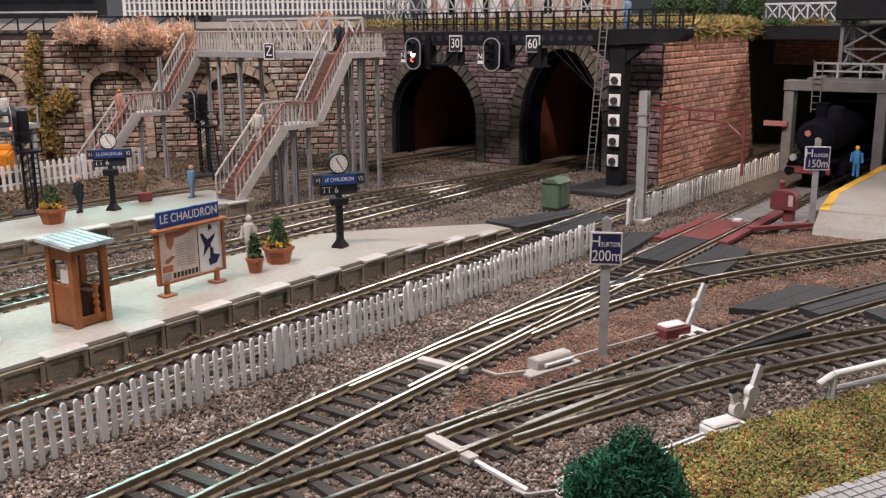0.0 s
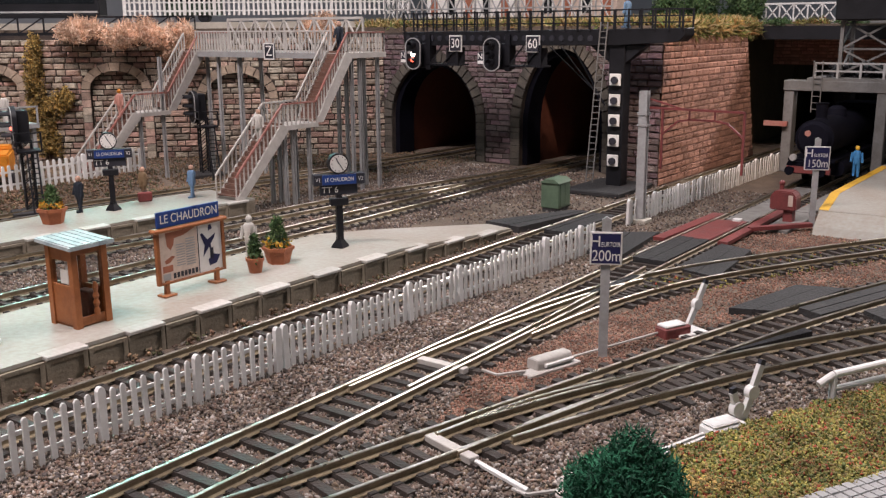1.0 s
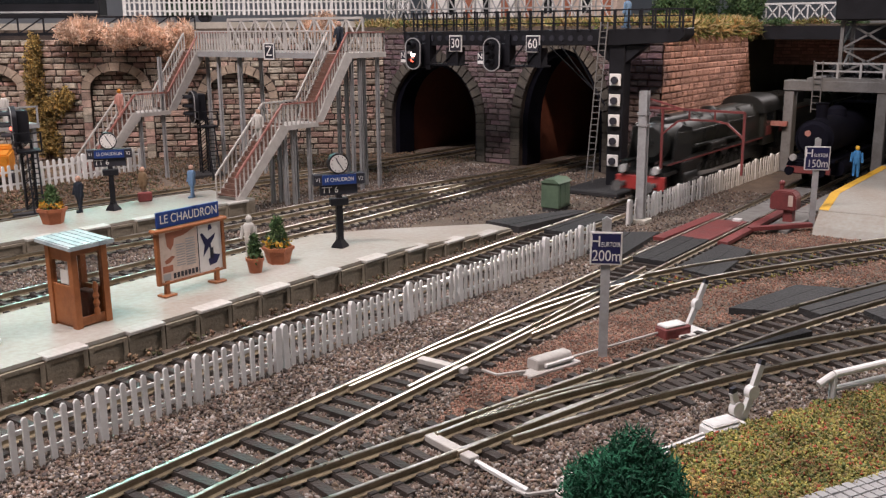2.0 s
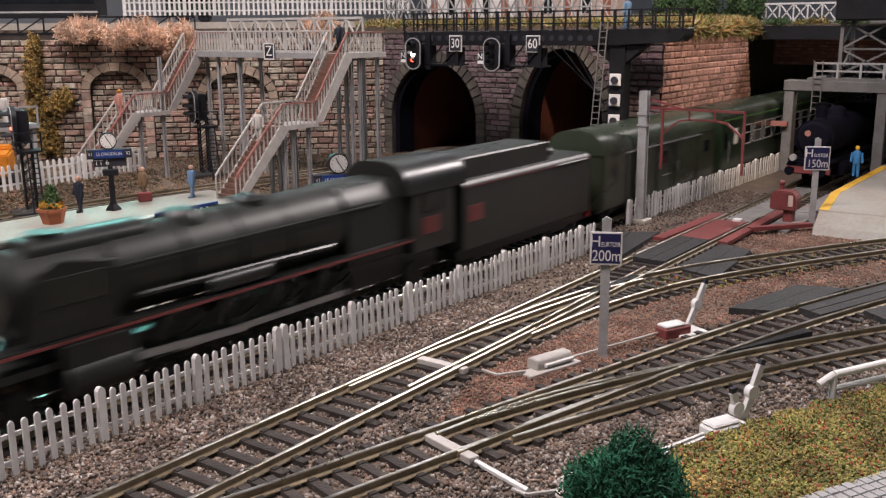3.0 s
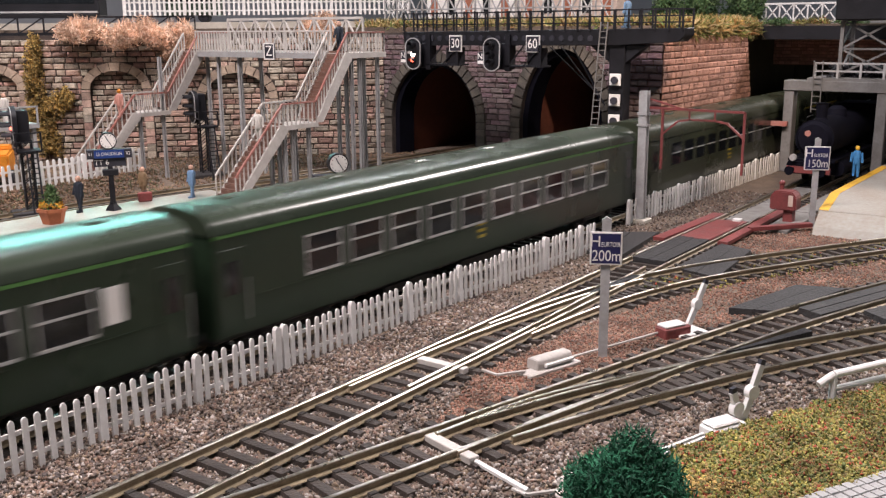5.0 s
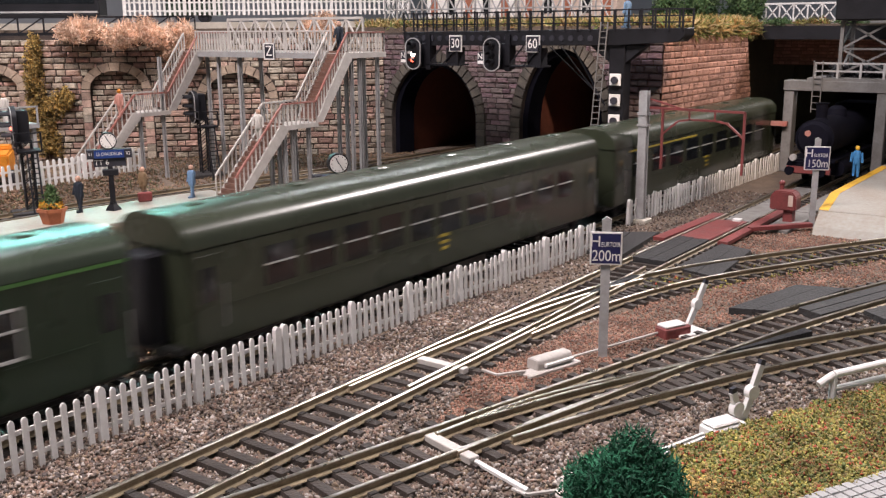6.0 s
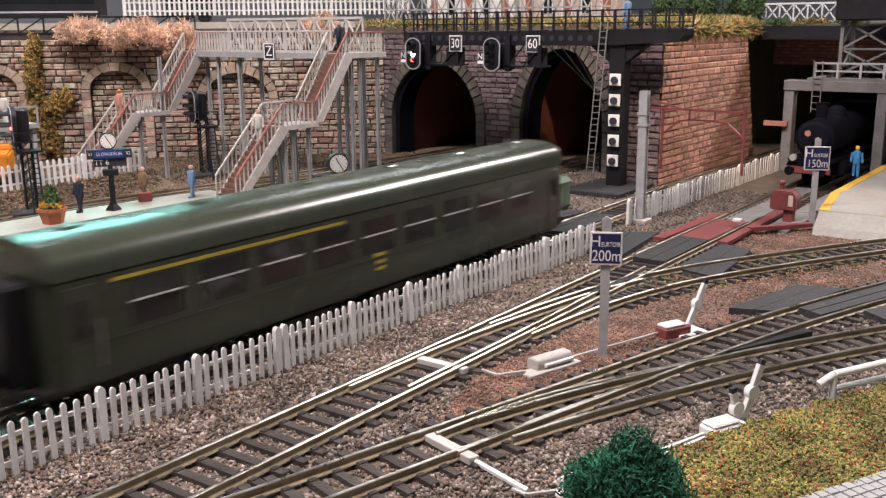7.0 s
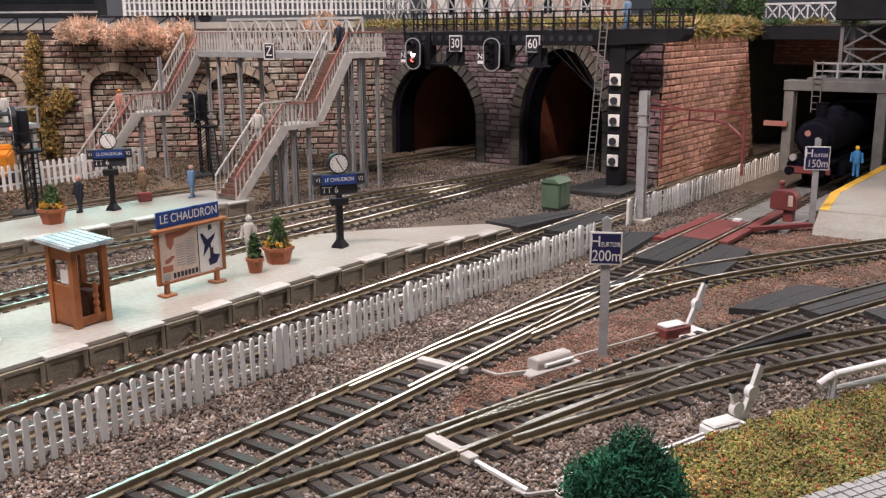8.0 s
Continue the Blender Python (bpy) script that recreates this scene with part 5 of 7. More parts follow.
def mast_signal(label, x, y, yaw, h, lamp, material="black"):
    """A lattice-post colour-light signal with cage and ladder."""
    sg = thing("colour_light_signal", label, "railway signal", at(x, y, 0, yaw) @ Matrix.Diagonal((1.35, 1.35, 1.04, 1)), group="colour light signals")
    part("base", Shape().box(-0.9, -1.0, 0, 0.9, 0.7, 0.3).round(0.05), M["deck"], sg)
    s = Shape()
    for dx, dy in ((-0.22, -0.22), (0.22, -0.22), (0.22, 0.22), (-0.22, 0.22)):
        s.bar((dx, dy, 0.2), (dx, dy, h), 0.08, 0.08)
    for i in range(8):
        z0, z1 = 0.3 + i * (h - 0.3) / 8, 0.3 + (i + 1) * (h - 0.3) / 8
        for sy in (-0.22, 0.22):
            s.bar((-0.22, sy, z0), (0.22, sy, z1), 0.05, 0.05)
            s.bar((sy, -0.22, z0), (sy, 0.22, z1), 0.05, 0.05)
    part("post", s, M[material], sg)
    signal_head(sg, -0.5, 0.1, h + 0.75, lamp, 2.3)
    part("platform", Shape().box(-0.5, -1.3, h - 0.6, 0.5, -0.1, h - 0.5), M[material], sg)
    for z in (h + 0.0, h + 0.5):
        part("cage_bar", Shape().bar((-0.5, -1.3, z), (0.5, -1.3, z), 0.07, 0.07), M[material], sg)
        part("cage_bar", Shape().bar((-0.5, -1.3, z), (-0.5, -0.3, z), 0.07, 0.07), M[material], sg)
    for dx in (-0.5, 0.5):
        part("cage_bar", Shape().bar((dx, -1.3, h - 0.5), (dx, -1.3, h + 0.5), 0.07, 0.07), M[material], sg)
    ladder(sg, (0.1, -1.9, 0), (0.1, -1.2, h - 0.5), 0.4, 14, material, (1, 0, 0))
    return sg


mast_signal("black colour-light signal showing red behind the second platform", 31.0, 53.3, -25, 4.3, "redlamp")
mast_signal("black unlit signal standing before the retaining wall", 46.8, 56.3, -25, 4.2, None)


# ---------------------------------------------------------------- platform things
def phone_box():
    b = thing("waiting_kiosk", "small brown kiosk with glazed sides and pale slab roof", "kiosk", at(17.5, 28.05, 1.0, 2) @ Matrix.Diagonal((0.9, 0.9, 1, 1)))
    w, d, h = 1.3, 1.35, 2.75
    for x in (0, w):
        for y in (0, d):
            part("corner_post", Shape().box(x - 0.13, y - 0.13, 0, x + 0.13, y + 0.13, h, 0.01), M["wood"], b)
    part("floor_board", Shape().box(0, 0, 0, w, d, 0.12), M["wood"], b)
    part("left_panel", Shape().box(-0.06, 0.1, 0.1, 0.04, d - 0.1, 1.45).box(-0.06, 0.1, 2.3, 0.04, d - 0.1, h).round(0.02), M["wood"], b)
    part("back_panel", Shape().box(0.1, d - 0.04, 0.1, w - 0.1, d + 0.05, 1.2).box(0.1, d - 0.04, 2.4, w - 0.1, d + 0.05, h), M["wood"], b)
    part("right_panel", Shape().box(w - 0.04, 0.1, 0.1, w + 0.06, d - 0.1, 1.2).box(w - 0.04, 0.1, 2.4, w + 0.06, d - 0.1, h), M["wood"], b)
    part("front_rail", Shape().box(0.13, -0.06, 0.05, w - 0.13, 0.05, 0.35).box(0.13, -0.06, h - 0.25, w - 0.13, 0.05, h).round(0.02), M["wood"], b)
    for nm, s in (("front_pane", Shape().box(0.13, -0.01, 0.35, w - 0.13, 0.01, h - 0.25)), ("left_pane", Shape().box(-0.02, 0.12, 1.45, 0.0, d - 0.12, 2.3)), ("back_pane", Shape().box(0.12, d - 0.01, 1.2, w - 0.12, d + 0.01, 2.4))):
        o = part(nm, s, M["pane"], b, "clear pane")
        o.visible_shadow = False
    part("notice", Shape().box(-0.035, 0.3, 1.5, -0.025, 0.75, 2.0), M["paper"], b)
    part("inner_notice", Shape().box(0.55, d - 0.06, 1.3, 1.1, d - 0.045, 2.4), M["paper"], b)
    part("counter", Shape().box(0.7, 0.3, 0.12, 1.15, 1.0, 1.1).round(0.05), M["tread"], b)
    part("twisted_post", Shape().turn([(0.10, 0.35), (0.12, 0.5), (0.07, 0.6), (0.13, 0.75), (0.07, 0.9), (0.13, 1.0), (0.07, 1.15), (0.12, 1.3), (0.05, 1.5)], 10, (0.8, -0.1)), M["wood"], b)
    r = part("roof", Shape().hull([(-0.35, -0.4, h), (w + 0.3, -0.4, h), (w + 0.3, d + 0.35, h + 0.12), (-0.35, d + 0.35, h + 0.12)], [(-0.35, -0.4, h + 0.12), (w + 0.3, -0.4, h + 0.12), (w + 0.3, d + 0.35, h + 0.24), (-0.35, d + 0.35, h + 0.24)]), M["roofgrey"], b, "pale blue-grey slatted roof")
    for i in range(6):
        x = -0.28 + i * 0.31
        part("roof_slat", Shape().hull([(x, -0.4, h + 0.12), (x + 0.26, -0.4, h + 0.12), (x + 0.26, d + 0.35, h + 0.24), (x, d + 0.35, h + 0.24)], [(x, -0.4, h + 0.15), (x + 0.26, -0.4, h + 0.15), (x + 0.26, d + 0.35, h + 0.27), (x, d + 0.35, h + 0.27)]), M["roofgrey"], r)


phone_box()


def name_board():
    b = thing("station_name_board", "brown-framed poster board under a blue station name plate", "notice board", at(21.5, 28.85, 1.0, 1))
    for x in (0.3, 2.75):
        part("post", Shape().box(x - 0.09, -0.07, 0, x + 0.09, 0.07, 0.6), M["wood"], b)
        part("foot", Shape().box(x - 0.3, -0.25, 0, x + 0.3, 0.25, 0.09).round(0.03), M["wood"], b)
    part("panel", Shape().box(0.0, -0.03, 0.5, 3.1, 0.05, 2.45), M["paper"], b, "printed poster sheet")
    part("frame", Shape().box(-0.1, -0.09, 0.45, 0.05, 0.09, 2.5).box(3.05, -0.09, 0.45, 3.2, 0.09, 2.5).box(0.05, -0.09, 0.45, 3.05, 0.09, 0.55).round(0.02), M["wood"], b)
    part("cap_rail", Shape().box(-0.22, -0.2, 2.45, 3.3, 0.2, 2.6).round(0.05), M["wood"], b)
    pl = part("name_plate", Shape().box(0.02, -0.06, 2.62, 3.0, 0.06, 3.22).round(0.02), M["signblue"], b, "blue plate with white station name")
    words("LE CHAUDRON", 0.34, M["paper"], pl, face(1.52, -0.065, 2.92, -90), squeeze=0.84)
    y = -0.036
    part("poster_field", Shape().box(0.07, y, 0.57, 1.85, y + 0.004, 2.43), M["cream"], b)
    y -= 0.006

    def slab(x0, z0, x1, z1, m, nm="print"):
        part(nm, Shape().box(x0, y, z0, x1, y + 0.004, z1), M[m], b)
    part("print", Shape().prism([(0.35, 2.4), (1.8, 2.42), (1.2, 2.2), (0.75, 2.15), (0.7, 1.9), (0.55, 1.72), (0.4, 1.9)], "y", y, y + 0.004), M["rust"], b)
    part("print", Shape().prism([(0.25, 1.35), (0.6, 1.5), (0.75, 1.45), (0.5, 1.25), (0.3, 1.22)], "y", y, y + 0.004), M["rust"], b)
    for i in range(9):
        slab(0.82, 1.05 + i * 0.1, 1.22, 1.09 + i * 0.1, "grey")
    for i in range(11):
        slab(1.28, 1.0 + i * 0.1, 1.72, 1.05 + i * 0.1, "grey")
    slab(0.15, 0.9, 0.62, 1.15, "rust")
    slab(0.15, 0.6, 0.5, 0.85, "grey")
    for i in range(7):
        slab(0.62 + i * 0.175, 0.62, 0.75 + i * 0.175, 0.82, "ink", "print_bar")
    part("print", Shape().prism([(2.0, 2.05), (2.1, 2.1), (2.35, 1.8), (2.75, 2.0), (2.7, 1.85), (2.5, 1.6), (2.55, 1.25), (2.4, 1.5), (2.1, 1.15), (2.2, 1.6)], "y", y, y + 0.004), M["navy"], b)
    part("print", Shape().prism([(2.4, 0.75), (2.75, 0.8), (2.95, 1.1), (2.6, 1.2), (2.35, 1.0)], "y", y, y + 0.004), M["navy"], b)
    slab(2.45, 1.0, 2.62, 1.45, "ink")
    slab(1.86, 0.57, 1.9, 2.43, "ink")
    part("print", Shape().prism([(2.4, 2.15), (2.6, 2.2), (2.55, 2.38), (2.42, 2.35)], "y", y, y + 0.004), M["navy"], b)


name_board()


def clock_post(label, x, y, yaw):
    c = thing("clock_post", label, "station clock", at(x, y, 1.0, yaw), group="platform clocks")
    part("foot", Shape().turn([(0.42, 0), (0.42, 0.06), (0.2, 0.35), (0.17, 0.5)], 4), M["black"], c)
    part("post", Shape().box(-0.15, -0.15, 0.4, 0.15, 0.15, 2.7, 0.02), M["black"], c)
    part("collar", Shape().box(-0.42, -0.2, 1.95, 0.42, 0.2, 2.3).round(0.04), M["black"], c)
    part("lower_plate", Shape().box(-0.85, -0.14, 2.45, 0.85, 0.14, 2.9).round(0.02), M["ink"], c, "black platform plate")
    words("TT 6", 0.28, M["paper"], c, face(-0.42, -0.15, 2.68, -90))
    bx = part("name_box", Shape().box(-1.15, -0.22, 2.9, 1.2, 0.22, 3.4).round(0.03), M["ink"], c, "black box with blue name plate")
    part("name_plate", Shape().box(-0.78, -0.25, 2.93, 0.78, -0.22, 3.37), M["signblue"], bx, "blue enamel plate")
    words("LE CHAUDRON", 0.185, M["paper"], bx, face(0, -0.253, 3.15, -90), squeeze=0.74)
    words("V1", 0.19, M["paper"], bx, face(-0.97, -0.225, 3.15, -90), squeeze=0.8)
    words("V2", 0.19, M["paper"], bx, face(0.99, -0.225, 3.15, -90), squeeze=0.8)
    cl = part("clock", Shape().rod((0.0, -0.22, 3.86), (0.0, 0.22, 3.86), 0.46, 28), M["black"], c, "round black-rimmed clock")
    part("dial", Shape().rod((0.0, -0.235, 3.86), (0.0, -0.215, 3.86), 0.40, 28), M["paper"], cl, "white dial")
    part("hour_needle", Shape().bar((0.0, -0.245, 3.86), (-0.12, -0.245, 4.12), 0.01, 0.05), M["ink"], cl)
    part("minute_needle", Shape().bar((-0.06, -0.25, 3.98), (0.2, -0.25, 3.56), 0.01, 0.035), M["ink"], cl)
    for i in range(12):
        a = i * math.pi / 6
        part("hour_mark", Shape().bar((0.31 * math.sin(a), -0.238, 3.86 + 0.31 * math.cos(a)), (0.36 * math.sin(a), -0.238, 3.86 + 0.36 * math.cos(a)), 0.008, 0.03), M["ink"], cl)


clock_post("black platform clock post with blue name plate", 31.6, 29.0, -34)
clock_post("black clock post standing on the second platform", 31.3, 45.6, -34)


def planter(label, x, y, z, r, h, sides, leaves, bloom=None, conic=1.0):
    p = thing("potted_plant", label, "potted plant", at(x, y, z, random.uniform(0, 60)), group="terracotta planters")
    part("pot", Shape().turn([(r * 0.72, 0), (r * 0.95, h * 0.8), (r * 1.05, h * 0.8), (r * 1.08, h), (r * 0.92, h), (r * 0.9, h * 0.9)], sides), M["clay"], p, "terracotta pot")
    spots = []
    for _ in range(420):
        t = random.random()
        k = r * (0.9 * (1 - t * 0.8)) * math.sqrt(random.random())
        a = random.uniform(0, 6.283)
        spots.append((k * math.cos(a), k * math.sin(a), h * 0.9 + t * conic))
    blades("foliage", M[leaves], spots, 0.22, 0.05, p, 0.4)
    if bloom:
        blades("blooms", M[bloom], [(r * 0.9 * math.cos(a) * random.uniform(0.5, 1), r * 0.9 * math.sin(a) * random.uniform(0.5, 1), h + random.uniform(0, 0.25)) for a in np.linspace(0, 6.28, 120)], 0.16, 0.06, p, 0.5)


planter("small terracotta pot with a dark conifer", 26.2, 28.8, 1.0, 0.36, 0.62, 16, "leaf", None, 0.95)
planter("six-sided terracotta planter with conifer and orange flowers", 27.9, 29.2, 1.0, 0.66, 0.72, 6, "leaf", "bloom", 1.25)
planter("terracotta planter with shrub and yellow flowers", 27.3, 45.1, 1.0, 0.72, 0.8, 6, "leaf", "bloom", 1.2)


def figurine(label, x, y, z, h, material, yaw=0, top=None):
    """A small painted figure as one plain mesh."""
    s = Shape()
    k = h / 2.0
    s.turn([(0.20 * k, 0.78 * k), (0.25 * k, 0.95 * k), (0.22 * k, 1.15 * k), (0.27 * k, 1.5 * k), (0.2 * k, 1.64 * k), (0.07 * k, 1.7 * k)], 10)
    for side, lean in ((1, 0.10), (-1, -0.08)):
        s.rod((lean * k, side * 0.13 * k, 0), (0, side * 0.11 * k, 0.85 * k), 0.085 * k, 7, 0.13 * k)
        s.box(lean * k - 0.1 * k, side * 0.13 * k - 0.07 * k, 0, lean * k + 0.22 * k, side * 0.13 * k + 0.07 * k, 0.1 * k)
    s.rod((0, 0.3 * k, 1.55 * k), (0.12 * k, 0.36 * k, 0.9 * k), 0.08 * k, 6)
    s.rod((0, -0.3 * k, 1.55 * k), (0.15 * k, -0.34 * k, 0.95 * k), 0.08 * k, 6)
    s.ball((0, 0, 1.84 * k), 0.16 * k, 1, 0.9, 1.15)
    me = s.mesh("figurine", M[material], True)
    me.materials.append(M[top or "skin"])
    for f in me.polygons:
        if f.center.z > 1.72 * k * U:
            f.material_index = 1
    ob = new("figurine", me)
    ob.matrix_basis = at(x, y, z, yaw)
    return tagged(ob, label, "figurine", "painted figurines")


MF = dict(olive=mat("figure_olive", (0.20, 0.13, 0.07), None, 0.5, 0.6), coat=mat("figure_blue", (0.16, 0.27, 0.42), None, 0.5, 0.6), bluework=mat("figure_worker_blue", (0.05, 0.20, 0.42), None, 0.5, 0.6), pink=mat("figure_pink", (0.58, 0.28, 0.22), None, 0.5, 0.6),
          light=mat("figure_light", (0.55, 0.52, 0.48), None, 0.5, 0.6), teal=mat("figure_teal", (0.014, 0.020, 0.032), None, 0.5, 0.6))
for k, m in MF.items():
    M["f_" + k] = m
figurine("pale grey figure standing behind the planters", 27.6, 30.6, 1.0, 1.95, "f_light", 200, "f_light")
figurine("black-clad figure on the second platform", 29.9, 46.6, 1.0, 2.0, "f_teal", 180)
figurine("olive-brown figure beside the red suitcase", 34.3, 46.9, 1.0, 1.95, "f_olive", 170)
figurine("blue-grey figure standing by the stair foot", 36.4, 45.1, 1.0, 1.95, "f_coat", 160)
figurine("figure in worker's blue with a yellow cap", 66.2, 14.9, 1.0, 2.0, "f_bluework", 190, "yellow")
figurine("figure in a dark teal coat at the stair head", 47.2, 42.8, 9.15, 2.0, "f_teal", 180)
figurine("light figure pausing on the lower flight", 39.9, 42.9, 4.15, 1.9, "f_light", 200)
figurine("pink and orange figure on the far stair", 41.1, 58.1, 4.75, 1.95, "f_pink", 190, "orange")
figurine("blue figure on the gantry walkway", 58.2, 27.8, 10.6, 2.0, "f_coat", 90)
figurine("figure in a pale shirt at the layout edge", 33.6, 59.8, 4.8, 2.0, "f_light", 200)
st = thing("raised_walkway", "grey raised walkway behind the signal", "walkway")
part("deck", Shape().box(30.5, 58.6, 4.5, 35.2, 61.0, 4.8), M["grey"], st)
for x in (30.9, 34.9):
    for y in (58.9, 60.7):
        part("leg", Shape().box(x - 0.12, y - 0.12, 0, x + 0.12, y + 0.12, 4.5), M["grey"], st)
part("railing", Shape().bar((30.6, 58.6, 5.9), (35.2, 58.6, 5.9), 0.1, 0.1).bar((35.1, 58.6, 4.8), (35.1, 58.6, 5.9), 0.1, 0.1).bar((31, 58.6, 4.8), (31, 58.6, 5.9), 0.1, 0.1), M["grey"], st)
sc = thing("suitcase", "small red-brown suitcase on the platform", "suitcase", at(34.0, 46.4, 1.0, -20))
part("case_body", Shape().box(-0.4, -0.15, 0, 0.4, 0.15, 0.55).round(0.06), M["red"], sc)
part("grip", Shape().bar((-0.12, 0, 0.6), (0.12, 0, 0.6), 0.05, 0.05), M["ink"], sc)
ld = thing("lamp_post", "short pale platform lamp post", "lamp post", at(15.0, 29.0, 1.0))
part("foot", Shape().turn([(0.28, 0), (0.28, 0.1), (0.14, 0.3), (0.09, 0.5)], 12), M["white"], ld)
part("pole", Shape().rod((0, 0, 0.4), (0, 0, 5.0), 0.09, 10), M["white"], ld)
part("lantern", Shape().turn([(0.1, 5.0), (0.35, 5.3), (0.35, 5.6), (0.1, 5.8)], 12), M["paper"], ld)
orv = thing("service_truck", "small orange service truck parked behind the fence", "truck", at(36.4, 67.0, 0, 55))
part("body", Shape().box(-2.2, -1.2, 0.6, 2.2, 1.2, 2.2).round(0.12, 2), M["orange"], orv)
part("cab", Shape().box(0.8, -1.15, 2.15, 2.1, 1.15, 2.5).round(0.12, 2), M["orange"], orv)
for dx in (-1.3, 1.3):
    for dy in (-1.2, 1.2):
        part("wheel", Shape().rod((dx, dy - 0.15, 0.5), (dx, dy + 0.15, 0.5), 0.5, 16), M["ink"], orv)

# ---------------------------------------------------------------- lineside things
gb = thing("relay_cabinet", "green metal relay cabinet on a black foot", "cabinet", at(49.4, 27.85, 0, 4))
part("plinth", Shape().box(-0.75, -0.5, 0, 0.75, 0.5, 0.25), M["deck"], gb)
part("housing", Shape().box(-0.8, -0.58, 0.25, 0.8, 0.58, 1.75).round(0.04), M["greenbox"], gb)
part("lid", Shape().prism([(-0.66, 1.75), (0.66, 1.75), (0.3, 1.98), (-0.3, 1.98)], "x", -0.88, 0.88), M["greenbox"], gb)
part("door_leaf", Shape().box(-0.6, -0.61, 0.4, 0.0, -0.58, 1.65).box(0.04, -0.61, 0.4, 0.62, -0.58, 1.65), M["greenbox"], gb)

cp = thing("catenary_post", "weathered grey concrete post on a square block", "post", at(48.8, 22.1))
part("block", Shape().box(-0.5, -0.5, 0, 0.5, 0.5, 0.25).round(0.04), M["concrete"], cp)
part("shaft", Shape().box(-0.2, -0.24, 0.2, -0.08, 0.24, 7.3).box(0.08, -0.24, 0.2, 0.2, 0.24, 7.3).box(-0.08, -0.12, 0.2, 0.08, 0.12, 7.3), M["grey"], cp)
part("bracket", Shape().box(-0.25, -0.3, 6.0, 0.25, 0.3, 6.15).box(-0.25, -0.3, 5.4, 0.25, 0.3, 5.5), M["grey"], cp)

lg = thing("loading_gauge", "red hanging loading gauge frame beside the post", "loading gauge")
part("crossbar", Shape().bar((49, 22.0, 6.4), (49, 16.6, 6.35), 0.12, 0.12), M["red"], lg)
part("stay", Shape().bar((49, 22.0, 6.9), (49, 20.0, 6.4), 0.08, 0.08), M["red"], lg)
for y, s in ((21.1, -1), (16.62, 1)):
    part("hanging_arm", Shape().bar((49, y, 6.35), (49, y, 3.1), 0.12, 0.12).bar((49, y, 5.0), (49, y + s * 0.9, 5.75), 0.1, 0.1).bar((49, y + s * 0.9, 5.75), (49, y + s * 1.6, 5.85), 0.1, 0.1), M["red"], lg)
part("gauge_arc", Shape().bar((49, 19.6, 5.85), (49, 18.2, 5.85), 0.1, 0.1).bar((49, 19.6, 5.85), (49, 19.6, 6.35), 0.08, 0.08).bar((49, 18.2, 5.85), (49, 18.2, 6.35), 0.08, 0.08), M["red"], lg)


def distance_sign(label, x, y, yaw, text, w, h, z0, top):
    s = thing("distance_sign", label, "track sign", at(x, y, 0, yaw), group="buffer distance signs")
    part("post", Shape().prism([(-0.15, 0), (0.15, 0), (0.15, top - 0.1), (0.0, top), (-0.15, top - 0.1)], "y", -0.08, 0.08), M["grey"], s)
    pl = part("plate", Shape().box(-w / 2, -0.15, z0, w / 2, -0.08, z0 + h).round(0.02), M["paper"], s, "white-edged navy plate with white lettering")
    part("field", Shape().box(-w / 2 + 0.06, -0.156, z0 + 0.06, w / 2 - 0.06, -0.149, z0 + h - 0.06), M["navy"], pl)
    words("H", h * 0.34, M["paper"], pl, face(-w * 0.33, -0.16, z0 + h * 0.70, -90))
    words("EURTOIR", h * 0.145, M["paper"], pl, face(w * 0.14, -0.16, z0 + h * 0.62, -90), squeeze=0.68)
    words(text, h * 0.34, M["paper"], pl, face(w * 0.02, -0.16, z0 + h * 0.27, -90), squeeze=0.8)


distance_sign("grey post with a navy sign reading 200m", 27.5, 13.6, -62, "200m", 1.04, 1.1, 3.22, 4.8)
distance_sign("grey post with a navy sign reading 150m", 52.8, 13.9, -62, "150m", 1.3, 1.28, 3.15, 4.9)


def buffer_stop():
    b = thing("buffer_stop", "weathered red steel buffer stop over the siding", "buffer stop")
    part("beam_block", Shape().prism([(-0.7, 0.85), (0.7, 0.85), (0.7, 1.6), (0.45, 1.9), (-0.45, 1.9), (-0.7, 1.6)], "x", 52.4, 53.4).round(0.06, 2), M["red"], b).matrix_basis = at(0, 15.4, 0)
    part("stanchion", Shape().box(52.6, 14.9, 0.0, 53.2, 15.4, 0.95), M["red"], b)
    part("label_plate", Shape().box(52.37, 14.85, 1.1, 52.41, 15.1, 1.7), M["cream"], b)
    part("lamp", Shape().rod((53.1, 15.7, 1.8), (53.1, 15.7, 2.2), 0.13, 10).ball((53.1, 15.7, 2.25), 0.17), M["red"], b)
    part("side_beam", Shape().bar((44.6, 19.15, 0.22), (52.5, 18.95, 0.22), 0.62, 0.16), M["red"], b)
    part("side_beam", Shape().bar((45.2, 16.05, 0.26), (56.0, 16.2, 0.26), 0.5, 0.18), M["red"], b)
    part("cross_beam", Shape().bar((49.0, 16.0, 0.34), (51.9, 13.7, 0.34), 0.38, 0.2), M["red"], b)
    part("deck_plate", Shape().prism([(45.3, 16.75), (50.8, 16.75), (50.4, 18.3), (45.0, 18.3)], "z", 0.24, 0.36).round(0.03), M["red"], b)
    part("bolt_plate", Shape().box(49.2, 16.6, 0.6, 49.6, 17.0, 0.72), M["white"], b)


